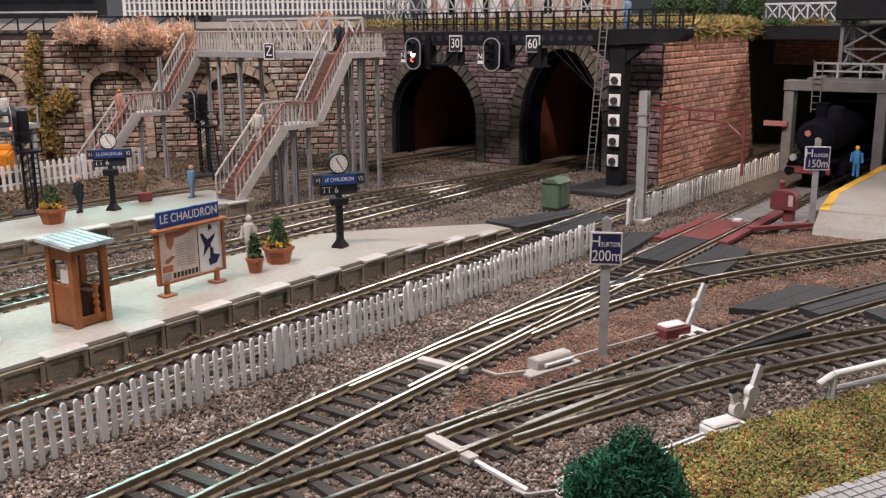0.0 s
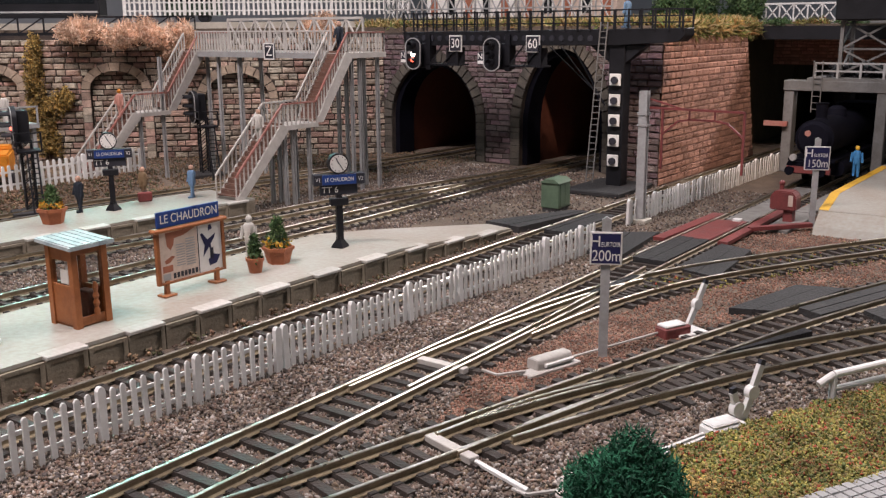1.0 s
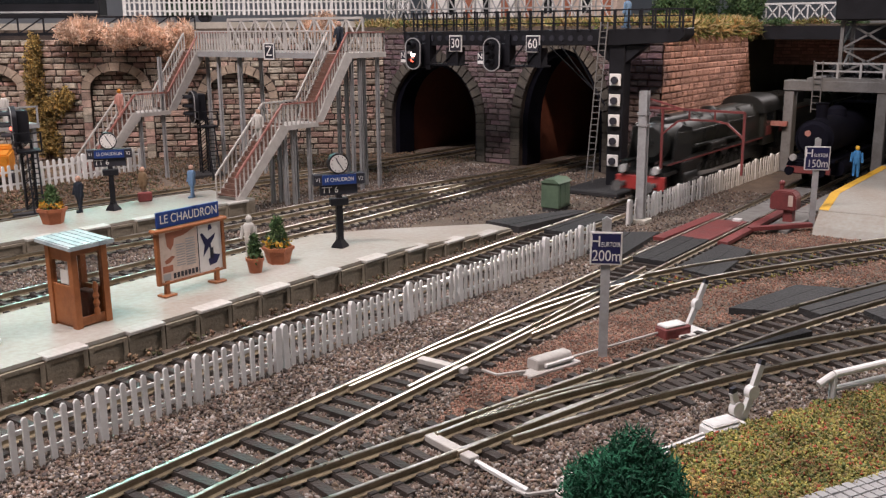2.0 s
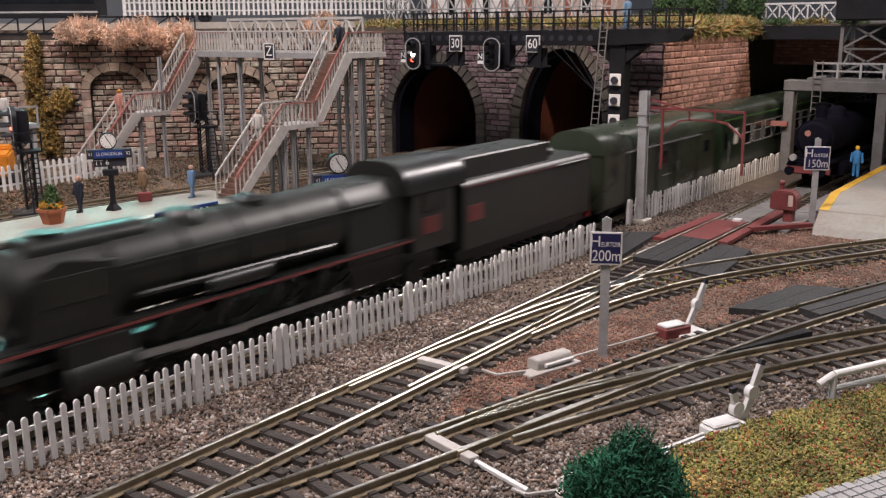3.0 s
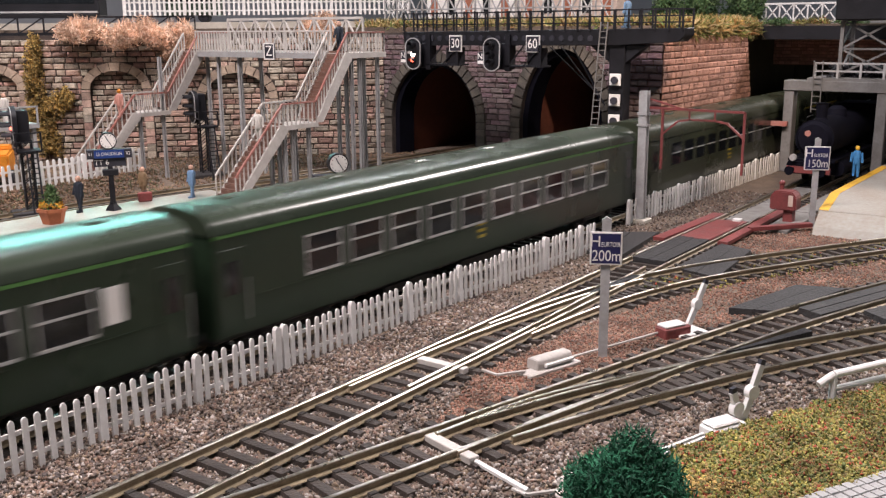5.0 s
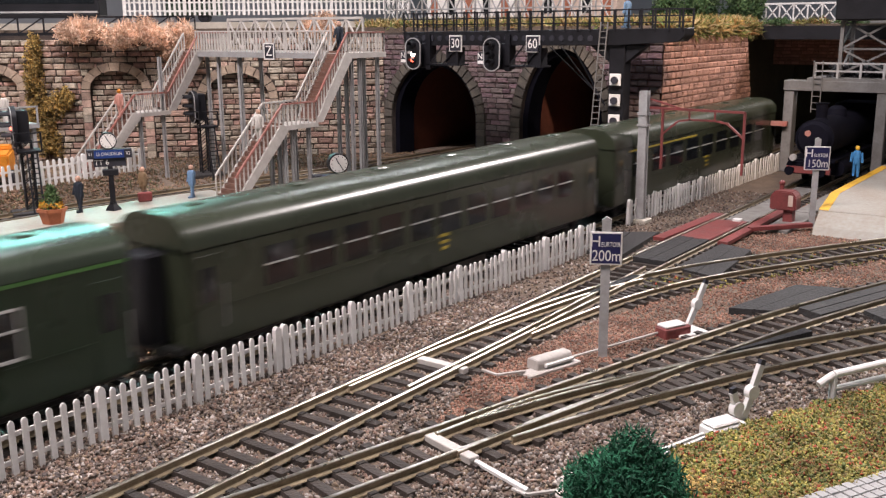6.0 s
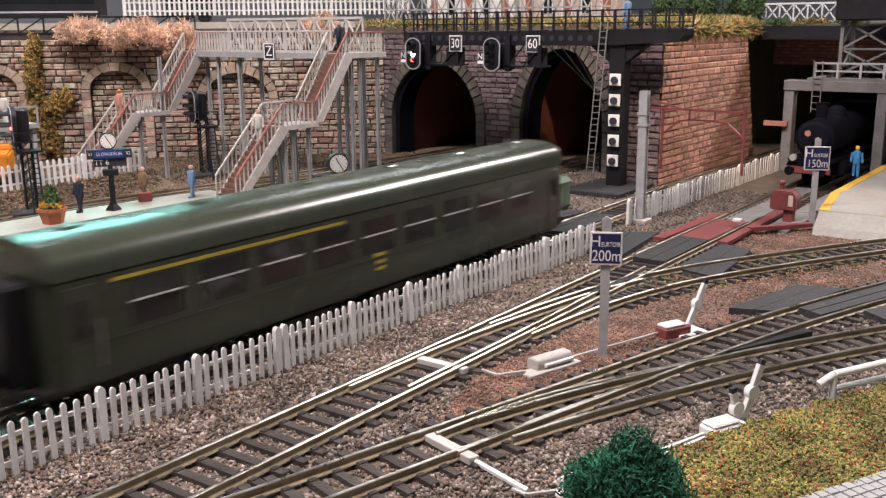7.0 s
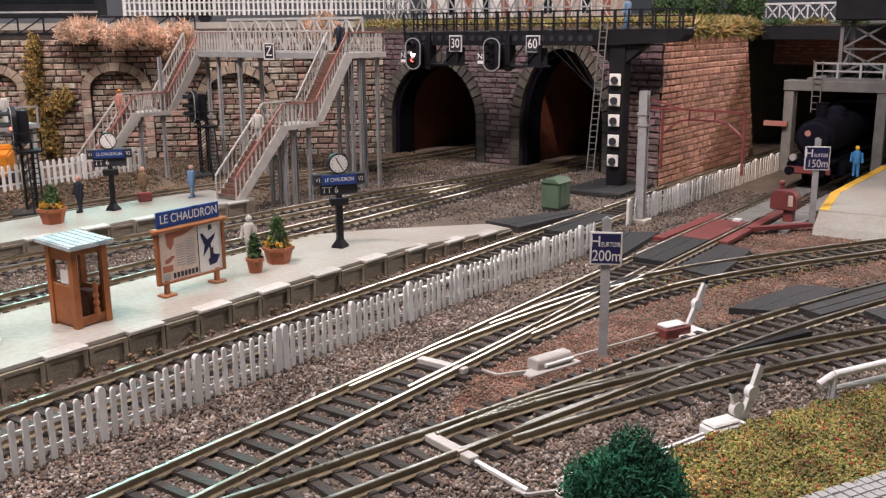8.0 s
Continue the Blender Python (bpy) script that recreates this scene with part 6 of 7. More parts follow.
buffer_stop()
ap = thing("concrete_apron", "pale grey concrete slabs laid along the siding end", "slab")
for x0, x1, y0, y1 in ((51.5, 57.8, 16.75, 18.2), (58.0, 64.5, 16.75, 18.2), (50.2, 55.8, 14.4, 15.75), (56.0, 63.0, 14.75, 15.75)):
    part("slab", Shape().box(x0, y0, 0, x1, y1, 0.2).round(0.03), M["board"], ap)


def crossing(label, outline, boards, z=0.27):
    """Black foot-crossing boards: planks laid side by side."""
    c = thing("foot_crossing", label, "crossing boards", group="black crossing boards")
    p = [Vector(q) for q in outline]
    for i in range(boards):
        t, u = (i + 0.015) / boards, (i + 0.985) / boards
        a, b, d, e = p[0].lerp(p[3], t), p[1].lerp(p[2], t), p[1].lerp(p[2], u), p[0].lerp(p[3], u)
        dz = random.uniform(-0.015, 0.015)
        part("plank", Shape().hull([(*q, 0.0) for q in (a, b, d, e)], [(*q, z + dz) for q in (a, b, d, e)]), M["deck"], c)


crossing("black timber crossing at the platform end", [(42.6, 26.2), (48.8, 25.2), (48.4, 26.3), (43.0, 28.6)], 3, 0.36)
crossing("black timber crossing between the main rails", [(42.8, 23.4), (48.4, 23.4), (48.4, 24.8), (42.8, 24.8)], 4, 0.36)
crossing("black timber crossing beside the fence end", [(39.9, 19.0), (46.0, 19.7), (44.4, 22.2), (40.0, 20.8)], 2)
crossing("black timber crossing inside the siding rails", [(39.8, 16.75), (45.3, 16.75), (45.3, 18.3), (39.8, 18.3)], 6, 0.36)
crossing("black timber crossing beside the siding", [(38.8, 13.9), (44.6, 14.4), (45.2, 16.1), (39.4, 16.1)], 2)
crossing("black timber crossing in the yard", [(35.2, 10.2), (40.0, 8.9), (39.4, 10.8), (34.6, 11.9)], 2)
crossing("black timber crossing between yard rails", [(35.6, 8.75), (41, 6.8), (41.4, 7.8), (36.0, 9.7)], 2, 0.31)
crossing("black timber crossing at the yard edge", [(36, 6.3), (41, 4.0), (42, 5.4), (37, 7.6)], 2, 0.33)


# ---------------------------------------------------------------- points: blades, frogs, drives, levers
def point_work(label, blades_, frog, tie):
    pw = thing("railway_points", label, "points", group="track points")
    for ln in blades_:
        add_rail(smooth(ln, 0.6), pw)
    if frog:
        part("frog", Shape().prism(frog, "z", 0.16, 0.375), M["frog"], pw, "glossy black plastic frog")
    if tie:
        x, y, a = tie
        o = part("tie_bar", Shape().box(-0.16, -1.0, 0.1, 0.16, 0.85, 0.3).round(0.02), M["pale"], pw, "pale grey moulded tie bar")
        o.matrix_basis = at(x, y, 0, a)


point_work("siding points with bright blades and pale tie bar", [[(20, 18.2), (26, 18.05), (33, 17.15), (36.5, 16.3)], [(21, 16.75), (27, 16.8), (33, 16.95), (38.5, 17.1)]], [(33.0, 17.2), (36.8, 16.9), (36.8, 16.5), (33.4, 16.95)], (23.4, 17.3, 0))
point_work("yard points with black frog and pale tie bar", [[(18.8, 14.05), (22.5, 13.2), (26, 11.65), (29.4, 9.9)], [(18.2, 12.95), (22.2, 12.1), (26, 11.05)]], [(29.4, 10.1), (33.4, 8.75), (33.2, 8.4), (30.0, 9.75)], (18.55, 13.45, -15))


def point_drive(label, x, y, yaw, size=1.0):
    d = thing("point_drive", label, "point motor", at(x, y, 0, yaw), group="point drives")
    k = size
    part("housing", Shape().prism([(-0.35 * k, 0.12), (0.3 * k, 0.12), (0.3 * k, 0.5 * k), (0.18 * k, 0.62 * k), (-0.25 * k, 0.62 * k), (-0.35 * k, 0.5 * k)], "x", -0.95 * k, 0.95 * k).round(0.04), M["pale"], d)
    part("bed", Shape().box(-1.5 * k, -0.55 * k, 0, 1.25 * k, 0.12 * k, 0.16).round(0.04), M["pale"], d)
    part("rod", Shape().rod((-1.4 * k, -0.1, 0.2), (-2.5 * k, 0.2, 0.2), 0.05, 6).rod((-2.5 * k, 0.2, 0.2), (-2.6 * k, 1.0 * k, 0.2), 0.05, 6), M["pale"], d)
    part("front_bar", Shape().rod((-0.6 * k, -0.4 * k, 0.28), (0.9 * k, -0.4 * k, 0.28), 0.07, 6), M["white"], d)


point_drive("pale grey point motor beside the siding", 25.6, 14.55, -16, 0.82)
point_drive("pale point motor half hidden by the bush", 18.9, 9.9, -16, 0.6)


def lever(label, x, y, yaw, arms, box="white", h=1.75):
    d = thing("point_lever", label, "point lever", at(x, y, 0.0, yaw), group="point levers")
    part("box", Shape().box(-0.9, -0.3, 0, 0.3, 0.3, 0.42).round(0.05), M[box], d)
    part("top", Shape().box(-0.85, -0.26, 0.42, 0.1, 0.26, 0.52).round(0.04), M["white"], d)
    for dx, k in arms:
        part("arm", Shape().bar((0.35, 0, 0.2), (0.35 + dx, 0, h * k), 0.13, 0.2).rod((0.35 + dx * 0.55, -0.1, h * k * 0.6), (0.35 + dx * 0.55, 0.1, h * k * 0.6), 0.2, 12), M["white"], d)
        part("grip", Shape().bar((0.35 + dx, 0, h * k), (0.35 + dx * 1.08, 0, h * k + 0.14), 0.13, 0.16), M["ink"], d)
    part("foot", Shape().box(-0.3, -0.45, 0, 1.0, 0.45, 0.12).round(0.03), M["white"], d)


lever("white twin point lever on a grey box", 23.9, 7.95, -25, [(0.62, 1.05), (-0.35, 0.7)], "white", 1.75)
lever("pale lever on a small red box", 31.2, 12.45, -25, [(0.75, 1.0)], "red", 1.75)
wr = thing("signal_wire", "thin pale pull wire lying between the tracks", "wire", group="pull wires")
part("wire", Shape().rod((26.5, 14.2, 0.2), (30.6, 12.9, 0.2), 0.045, 6), M["pale"], wr)
wr = thing("signal_wire", "pale rod from the tie bar to its motor", "wire", group="pull wires")
part("wire", Shape().rod((18.35, 12.5, 0.15), (17.76, 10.6, 0.15), 0.08, 6), M["white"], wr)
wr = thing("signal_wire", "pair of pale pull rods below the lever", "wire", group="pull wires")
part("wire", Shape().rod((23.2, 8.4, 0.2), (21.3, 9.0, 0.2), 0.05, 6), M["white"], wr)
part("wire", Shape().rod((23.1, 8.25, 0.2), (21.2, 8.8, 0.2), 0.05, 6), M["white"], wr)
hr = thing("tube_railing", "white tubular railing along the meadow edge", "railing")
part("post", Shape().rod((27.6, 6.3, 0.1), (27.6, 6.3, 0.95), 0.11, 10).rod((27.6, 6.3, 0.95), (27.2, 6.6, 0.7), 0.11, 10), M["white"], hr)
part("upper_tube", Shape().rod((27.6, 6.3, 0.95), (31.5, 4.2, 1.0), 0.11, 10), M["white"], hr)
part("lower_tube", Shape().rod((27.65, 6.28, 0.5), (31.5, 4.2, 0.52), 0.09, 10), M["white"], hr)
part("post", Shape().rod((31.5, 4.2, 0.1), (31.5, 4.2, 1.0), 0.11, 10), M["white"], hr)

# ---------------------------------------------------------------- meadow, bush, path
md = Shape().prism([(17.6, 8.0), (19.4, 9.0), (21.2, 8.6), (24, 7.7), (29.2, 5.3), (34, 2.5), (44, -8), (14, -2), (15.5, 5.5)], "z", 0, 0.3).round(0.1)
tagged(part("meadow_bank", md, M["scrub"]), "low bank of flowering meadow turf", "ground", kind="structure")
q = scatter(70000, 15.5, 0, 33, 9)
hi = np.interp(q[:, 0], [15.5, 17.6, 19.4, 21.2, 24, 29.2, 34], [5.5, 8.0, 9.0, 8.6, 7.7, 5.3, 2.5])
q = q[(q[:, 1] < hi + 0.15 * np.sin(q[:, 0] * 5)) & ~((q[:, 1] < 5.2 - 0.5 * (q[:, 0] - 20.5)) & (q[:, 0] > 15))]
grains("meadow", "yellow-green flocked meadow with red flower specks", "meadow", M["meadow"], np.column_stack([q, 0.28 + RNG.uniform(0, 0.10, len(q))]), 0.05)
q = q[::2]
blades("meadow_grass", M["meadow"], np.column_stack([q, np.full(len(q), 0.30)]), 0.16, 0.035, None, 0.5, "fine yellow-green grass blades on the bank", "grass", "stuff")
q = scatter(5000, 16.5, 5.0, 20.5, 8.6)
q = q[(q[:, 1] < np.interp(q[:, 0], [16.5, 17.6, 19.4, 20.5], [6.8, 7.9, 8.8, 8.6])) & (np.sin(q[:, 0] * 4 + q[:, 1] * 3) > -0.3)]
grains("dry_edge", "orange-brown dry litter at the meadow edge", "litter", M["ivy"], np.column_stack([q, 0.34 + RNG.uniform(0, 0.08, len(q))]), 0.05)
pv = thing("garden_path", "grey cobbled path at the meadow edge", "path")
PAV = Shape().box(-0.135, -0.135, 0, 0.135, 0.135, 0.10, 0.015).mesh("paver", M["grey"])
pv.matrix_basis = at(18.0, 6.4, 0.3, -26.6)
for i in range(25):
    for j in range(12):
        piece("paver", PAV, pv, at(i * 0.29, -j * 0.29, random.uniform(-0.012, 0.012)))


def bush(label, x, y, z, w, h, leaves, count, size, thin=0.3, yawspread=1.0, name="bush", seed=1):
    rr = np.random.default_rng(seed)
    b = thing(name, label, "bush", at(x, y, z))
    for k in range(7):
        a = k * 0.9
        part("stem", Shape().rod((0, 0, 0), (w * 0.5 * math.cos(a), w * 0.5 * math.sin(a), h * rr.uniform(0.4, 0.7)), 0.05, 5, 0.02), M["tread"], b)
    spots = []
    n = 22
    az, up = rr.uniform(0, 6.283, n), rr.uniform(0.05, 1.0, n) ** 0.8
    lump = [(0.62 * math.cos(q) * math.sqrt(1.05 - e * e), 0.62 * math.sin(q) * math.sqrt(1.05 - e * e), 0.16 + 0.55 * e * rr.uniform(0.7, 1.2), rr.uniform(0.24, 0.42)) for q, e in zip(az, up)]
    for k in range(count):
        cx, cy, cz, rad = lump[rr.integers(n)]
        d = rr.normal(size=3)
        d = d / np.linalg.norm(d) * rr.uniform(0.15, 1.0) ** 0.5 * rad
        spots.append(((cx + d[0]) * w, (cy + d[1]) * w, max(0.02, (cz + d[2]) * h)))
    blades("leaves", M[leaves], spots, size, size * thin, b, 0.25)


bush("dark green shrub at the front edge", 17.9, 8.2, 0.1, 1.5, 1.95, "darkleaf", 20000, 0.22, 0.11, seed=11)
bush("dry pinkish creeper hanging over the wall top", 49.9, 67.6, 9.3, 2.9, 2.3, "dryleaf", 7000, 0.5, 0.055, name="creeper", seed=7)
bush("dry pinkish creeper clump on the wall coping", 47.2, 70.6, 9.7, 2.6, 2.0, "dryleaf", 6000, 0.5, 0.055, name="creeper", seed=8)
bush("dry pinkish creeper trailing beside the stair", 52.2, 65.1, 7.8, 1.9, 3.9, "dryleaf", 6000, 0.5, 0.055, name="creeper", seed=9)
bush("dry creeper clump above the stair head", 60.2, 56.9, 9.4, 2.0, 2.7, "dryleaf", 5000, 0.5, 0.055, name="creeper", seed=10)
iv = thing("ivy", "ochre and brown ivy climbing the stone wall", "ivy", at(34.0, 86.5, 0, math.degrees(math.atan2(-33.3, 30.2))))
part("stem", Shape().rod((16.9, -0.35, 0), (16.3, -0.3, 5), 0.09, 6, 0.06).rod((16.3, -0.3, 5), (16.5, -0.3, 9.8), 0.06, 6, 0.02).rod((16.6, -0.3, 2.5), (18.6, -0.35, 5.4), 0.05, 6, 0.02), M["tread"], iv)
for k, (s0, z0, w, h) in enumerate(((16.3, 8.2, 0.75, 1.5), (16.5, 9.6, 0.45, 0.9), (16.1, 6.4, 0.9, 1.4), (16.2, 4.6, 1.1, 1.2), (17.7, 4.7, 1.2, 1.1), (18.6, 5.3, 0.6, 0.7), (16.7, 3.0, 1.0, 1.2), (15.6, 3.4, 0.8, 1.0), (16.9, 1.4, 1.1, 1.1))):
    rr = np.random.default_rng(60 + k)
    d = rr.normal(size=(1100, 3))
    d = d / np.linalg.norm(d, axis=1)[:, None] * (rr.uniform(0, 1, (1100, 1)) ** 0.4)
    d *= 1 + 0.35 * np.sin(d[:, :1] * 5 + k) * np.cos(d[:, 2:] * 4)
    pts = np.column_stack([s0 + d[:, 0] * w, -0.3 - abs(d[:, 1]) * 0.8, np.maximum(0.1, z0 + d[:, 2] * h)])
    blades("leaf_clump", M["ivy"], pts, 0.26, 0.055, iv, 0.1)
for k, (x, y, w, h, lf) in enumerate(((62.5, 27.6, 1.3, 0.55, "meadow"), (64.6, 27.5, 1.4, 0.5, "ivy"), (67, 27.4, 1.6, 0.5, "meadow"), (69.6, 27.3, 1.6, 0.5, "ivy"), (72.2, 27.3, 1.6, 0.5, "meadow"), (74.8, 27.2, 1.6, 0.6, "ivy"), (77.4, 27.0, 1.6, 0.5, "meadow"), (80.6, 25.2, 1.6, 0.6, "leaf"), (81.0, 22.5, 1.8, 0.6, "meadow"), (81.0, 19.8, 1.8, 0.6, "leaf"))):
    bush("tuft of dry grass and weeds along the wall top", x, y, 10.6, w, h, lf, 1300, 0.28, 0.1, name="grass_tuft", seed=40 + k)

q = np.concatenate([scatter(9000, 64.9, 29.6, 68.2, 57.0), scatter(5200, 61.3, 26.6, 80.0, 29.0)])
blades("wall_top_grass", M["topgrass"], np.column_stack([q, np.full(len(q), 10.72)]), 0.75, 0.06, None, 0.55, "long dry green and straw grass along the wall tops", "grass", "stuff")
q = scatter(3000, 60.9, 26.15, 79.8, 26.75)
blades("overhanging_grass", M["topgrass"], np.column_stack([q, RNG.uniform(10.0, 10.8, len(q))]), 0.7, 0.06, None, 0.1, "straw grass hanging over the red wall edge", "grass", "stuff")
for k, (x, y, w, h) in enumerate(((86.0, 33.5, 2.2, 3.4), (87.5, 30.2, 2.2, 3.2), (85.2, 36.6, 2.0, 3.0))):
    bush("dark green hedge shrub on the upper street", x, y, 10.7, w, h, "leaf", 3600, 0.4, 0.16, name="hedge_shrub", seed=70 + k)


def street_house(label, y0, y1, wall, doors):
    """A low house front on the upper street: plastered wall, brown doors and windows in pale frames."""
    h = thing("street_house", label, "house", group="houses on the upper street")
    part("wall", Shape().box(82.0, y0, 10.75, 84.0, y1, 16.0).round(0.05), M[wall], h)
    for i in range(doors):
        y = y0 + (i + 0.5) * (y1 - y0) / doors
        d = part("window" if i % 2 else "door", Shape().box(81.93, y - 0.45, 11.9 if i % 2 else 10.8, 82.0, y + 0.45, 14.2), M["glass" if i % 2 else "rust"], h)
        part("frame", Shape().box(81.88, y - 0.58, 11.75 if i % 2 else 10.8, 81.94, y - 0.45, 14.35).box(81.88, y + 0.45, 11.75 if i % 2 else 10.8, 81.94, y + 0.58, 14.35).box(81.88, y - 0.45, 14.2, 81.94, y + 0.45, 14.35), M["paper"], d)


street_house("cream plastered house on the upper street", 40.2, 50.5, "cream", 5)
street_house("pale plastered house on the upper street", 51.2, 62.0, "paper", 5)

# ---------------------------------------------------------------- upper street
tb = thing("truss_parapet", "dark steel truss parapet along the wall top", "parapet", at(36.2, 84.6, 10.35, math.degrees(math.atan2(-33.3, 30.2))))
part("truss", lattice(Shape(), (0, 0, 0.1), (26.4, 0, 0.1), 1.3, 13, 0.12, False), M["black"], tb)
part("ledge", Shape().box(0, -0.2, -0.45, 26.4, 0.3, 0.05), M["black"], tb)
UD = Vector((30.2, -33.3)).normalized()


def along(s, off):
    """A plan point s along the retaining wall and off behind it."""
    return (34.0 + UD.x * s - UD.y * off, 86.5 + UD.y * s + UD.x * off)


fence("white picket fence along the upper street", along(22.5, 6), along(47.5, 6), 58, 1.5, 6)
bpy.data.objects["picket_fence.004"].location.z = 11.9 * U
sg = thing("street_edge", "pale kerb of the upper street", "kerb")
part("kerb", Shape().hull([(*along(2, 4.5), 10.7), (*along(48, 4.5), 10.7), (*along(48, 16), 10.7), (*along(2, 16), 10.7)], [(*along(2, 4.5), 11.3), (*along(48, 4.5), 11.3), (*along(48, 16), 11.3), (*along(2, 16), 11.3)]), M["concrete"], sg)
lf = thing("lattice_fence", "grey lattice fence above the tunnel mouths", "fence")
part("lattice", lattice(Shape(), (68.5, 56.5, 10.9), (68.5, 34.0, 10.9), 2.4, 16, 0.12), M["grey"], lf)
part("top_rail", Shape().bar((68.5, 56.5, 12.2), (68.5, 34.0, 12.2), 0.12, 0.12), M["grey"], lf)
lf = thing("lattice_fence", "white lattice fence above the dark opening", "fence")
part("lattice", lattice(Shape(), (88, 31, 11.0), (88, 14, 11.0), 1.5, 14, 0.12), M["white"], lf)
for k, (s0, L, m) in enumerate(((4, 16, "signblue"), (25.5, 5, "coach"))):
    w = thing("parked_wagon", "dark wagon parked on the upper level", "railway wagon", at(*along(s0, 9), 11.3, math.degrees(math.atan2(UD.y, UD.x))))
    part("body", Shape().box(0, -1.5, 0.6, L, 1.5, 3.4).round(0.1), M[m if k else "black"], w)
    part("window_band", Shape().box(0.4, -1.53, 1.7, L - 0.4, -1.5, 2.3), M["glass"], w)
    part("waist_line", Shape().box(0.2, -1.54, 0.9, L - 0.2, -1.5, 1.05), M["alu"], w)
    for x in (1.5, L - 1.5):
        part("wheel", Shape().rod((x, -1.2, 0.5), (x, 1.2, 0.5), 0.5, 16), M["ink"], w)

# ---------------------------------------------------------------- coaling stage and engine shed corner
cs = thing("coaling_stage", "grey concrete portal with walkway and lattice hopper tower", "coaling stage")
for y in (21.4, 15.0):
    part("leg", Shape().box(72.4, y - 0.35, 0, 73.4, y + 0.35, 6.2).round(0.04), M["shade"], cs)
part("lintel", Shape().box(72.3, 14.6, 6.0, 73.5, 21.8, 6.75).round(0.04), M["shade"], cs)
part("walkway", Shape().box(72.4, 13.2, 6.75, 77, 20.2, 6.95), M["shade"], cs)
for z in (7.45, 8.0):
    part("walkway_rail", Shape().bar((72.5, 13.2, z), (72.5, 19.7, z), 0.12, 0.12), M["grey"], cs)
for i in range(5):
    part("walkway_post", Shape().box(72.42, 13.4 + i * 1.55, 6.9, 72.58, 13.56 + i * 1.55, 8.05), M["grey"], cs)
coal = [(74 + random.uniform(0, 2.5), 14 + random.uniform(0, 5.5), 6.95 + random.uniform(0, 0.9)) for _ in range(400)]
grains("coal_load", "", "", M["black"], coal, 0.22, cs, kind="")



def brace(p, q, w):
    part("tower_bar", Shape().bar(p, q, w, w), M["shade"], cs)


for dx in (73.2, 76.2):
    for dy in (14.7, 18.2):
        brace((dx, dy, 6.9), (dx, dy, 11.2), 0.25)
for z0, z1 in ((7.2, 9.0), (9.0, 11.0)):
    brace((73.2, 14.7, z0), (73.2, 18.2, z1), 0.14)
    brace((73.2, 18.2, z0), (73.2, 14.7, z1), 0.14)
    brace((73.2, 18.2, z0), (76.2, 18.2, z1), 0.14)
    brace((73.2, 14.7, z1), (73.2, 18.2, z1), 0.14)
part("hopper_tank", Shape().box(72.4, 12.5, 11.0, 77.2, 18.6, 15.5).round(0.08), M["black"], cs, "dark grey hopper tank")
ladder(cs, (72.2, 19.4, 4.5), (72.2, 19.4, 8.2), 0.6, 8, "shade")
part("side_arm", Shape().box(72.0, 21.3, 3.4, 72.3, 23.0, 3.75), M["redrail"], cs)
sh = stone_wall("wall_7", "grey stone side wall beside the coaling stage", (72.8, 14.3), (72.8, 6.0), 11.0, 0.5, 0.9, ("portal", "portals"), thick=2.0, mesh_parts=80)
rp = thing("loading_platform", "beige concrete loading platform with a yellow edge", "platform")
part("slab", Shape().prism([(52.8, 13.6), (58.8, 14.55), (72.8, 14.6), (72.8, 2.0), (53.3, 2.0)], "z", 0, 1.0).round(0.05), M["tarred"], rp)
part("ramp", Shape().hull([(52.78, 13.55, 0), (53.28, 2.0, 0), (51.2, 2.0, 0), (50.7, 13.3, 0)], [(52.78, 13.55, 0.97), (53.28, 2.0, 0.97), (51.6, 2.0, 0.42), (51.1, 13.35, 0.42)]).round(0.04), M["tarred"], rp)
part("edge_strip", Shape().hull([(52.9, 13.1, 1.0), (58.8, 14.0, 1.0), (58.8, 14.5, 1.0), (52.9, 13.6, 1.0)], [(52.9, 13.1, 1.02), (58.8, 14.0, 1.02), (58.8, 14.5, 1.02), (52.9, 13.6, 1.02)]).box(58.8, 14.0, 1.0, 72.0, 14.5, 1.02), M["yellow"], rp, "yellow painted safety edge")


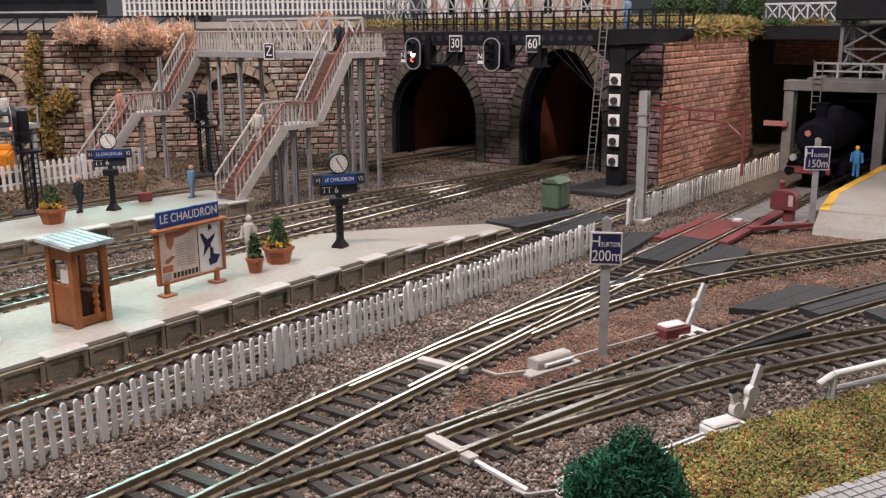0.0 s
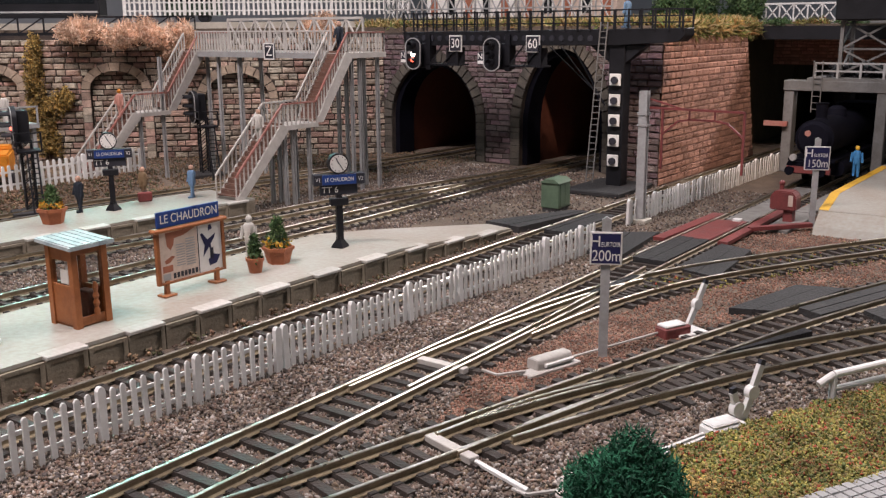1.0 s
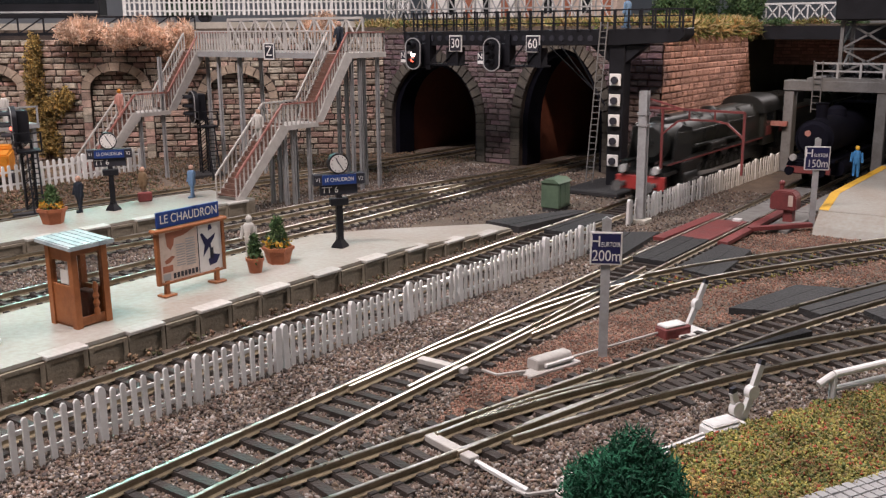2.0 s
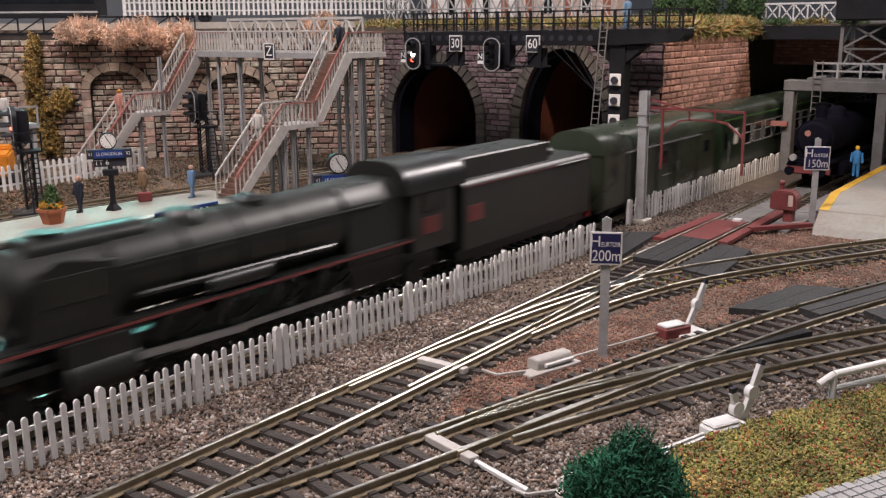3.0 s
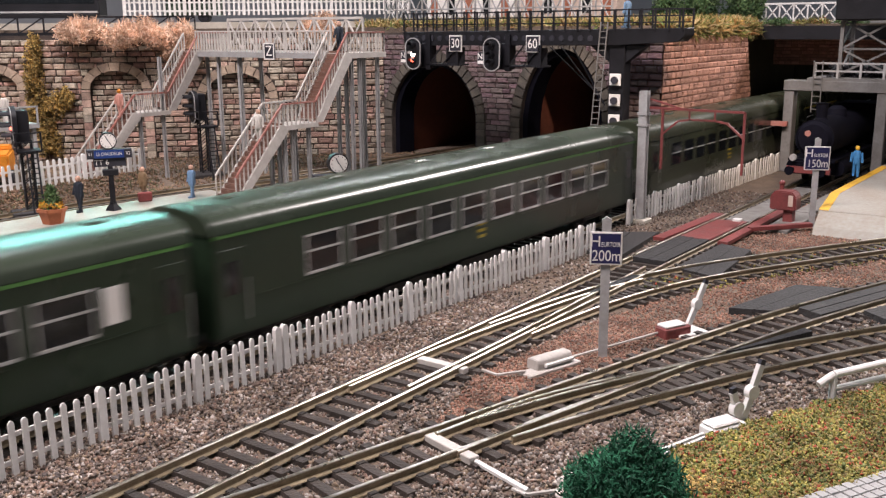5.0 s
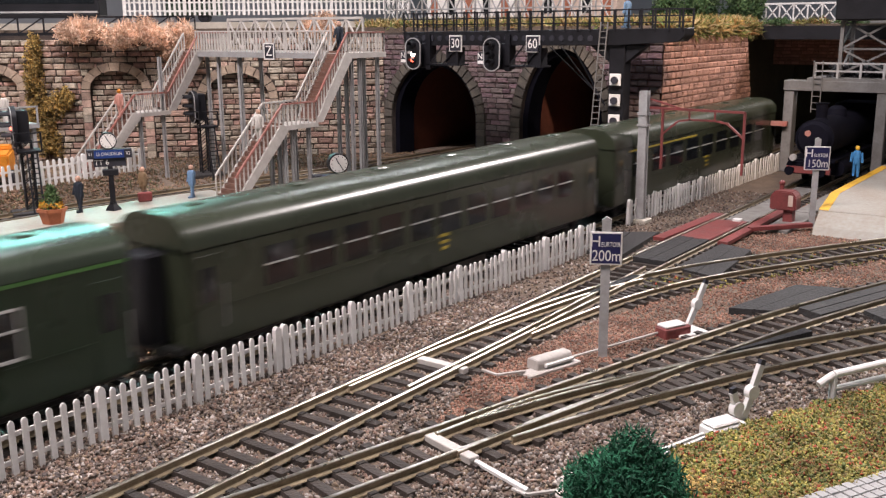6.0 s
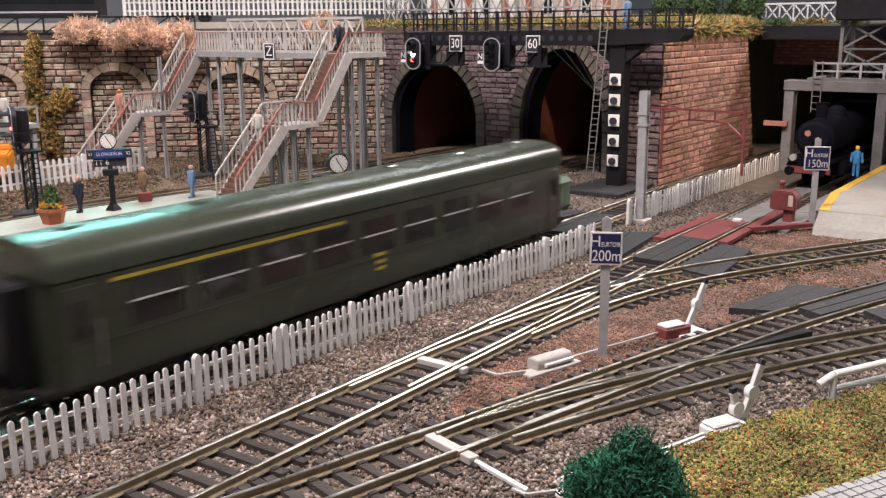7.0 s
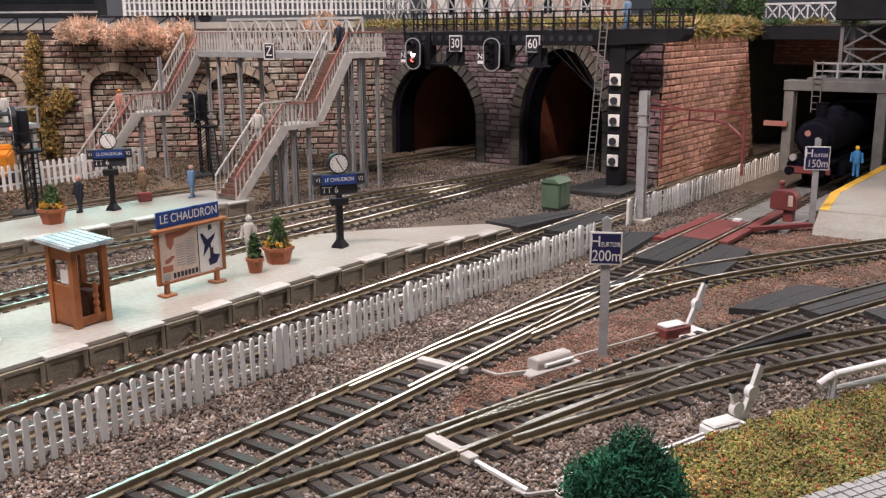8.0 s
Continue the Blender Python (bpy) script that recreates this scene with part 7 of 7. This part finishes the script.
# its black is lowered to stand in for shade from the coaling stage
def tank_engine():
    e = thing("tank_locomotive", "black steam engine waiting under the coaling stage", "locomotive", at(64.2, 17.5, RAILZ))
    part("boiler", Shape().rod((1.3, 0, 3.0), (12, 0, 3.0), 1.25, 26), M["dimblack"], e)
    part("smokebox_door", Shape().rod((1.0, 0, 3.0), (1.3, 0, 3.0), 0.95, 22, 1.15).rod((0.9, 0, 3.0), (1.0, 0, 3.0), 0.15, 10), M["dimblack"], e)
    part("door_plate", Shape().rod((0.95, 0.35, 3.35), (1.02, 0.35, 3.35), 0.2, 14), M["redrail"], e, "round reddish plate")
    part("chimney", Shape().turn([(0.5, 4.1), (0.36, 4.3), (0.4, 5.2), (0.48, 5.25)], 16, (2.6, 0)), M["dimblack"], e)
    part("dome", Shape().turn([(0.7, 4.1), (0.6, 4.6), (0.3, 4.8)], 16, (6.5, 0)), M["dimblack"], e)
    part("buffer_beam", Shape().box(0.3, -1.4, 0.8, 0.55, 1.4, 1.2), M["red"], e, "dull red buffer beam")
    part("frame", Shape().box(0.5, -1.3, 0.7, 14, 1.3, 1.5).box(0.9, -1.5, 1.5, 14, 1.5, 1.65), M["dimblack"], e)
    part("cab", Shape().box(12, -1.55, 1.5, 15.5, 1.55, 4.6).round(0.08), M["dimblack"], e)
    for y in (-1.0, 1.0):
        part("buffer", Shape().rod((-0.4, y, 1.0), (0.3, y, 1.0), 0.15, 10).rod((-0.45, y, 1.0), (-0.35, y, 1.0), 0.3, 14), M["dimblack"], e)
        part("lamp", Shape().rod((0.2, y, 1.8), (0.5, y, 1.8), 0.22, 12), M["grey"], e)
        part("cylinder", Shape().rod((2.0, y * 1.4, 1.0), (4.0, y * 1.4, 1.0), 0.5, 14), M["dimblack"], e)
    for x in (3, 6, 8.4, 10.8):
        wheelset(x, 0.9 if x > 4 else 0.5, e)


tank_engine()


# ---------------------------------------------------------------- what moves
def motions():
    """The express runs towards the viewer's side and slows a little; x of the van's leading end in centimetres."""
    keys = [(0.0, 178.0), (0.75, 143.5), (1.5, 108.4), (1.7, 99.2), (2.25, 75.9), (2.8, 53.3), (3.0, 44.8), (3.2, 36.4), (3.5, 24.7), (3.8, 12.8), (4.0, 5.0), (4.5, -11.9), (5.15, -33.7), (5.8, -55.4), (6.0, -62.0), (6.5, -77.9), (7.0, -94.8), (7.4, -107.7), (7.8, -120.6), (8.0, -127.2)]
    for ob, lead in TRAIN:
        walk(ob, [(t, at(x + lead, 24.1, RAILZ)) for t, x in keys])
    ts = [k[0] for k in keys]
    xs = [k[1] for k in keys]
    for w, x in DRIVERS:
        rows = []
        for i in range(81):
            t = i * 0.1
            rows.append((t, at(x, 0, 1.08, 0, 0, math.degrees((np.interp(t, ts, xs) - 178) / 1.08))))
        walk(w, rows)


motions()
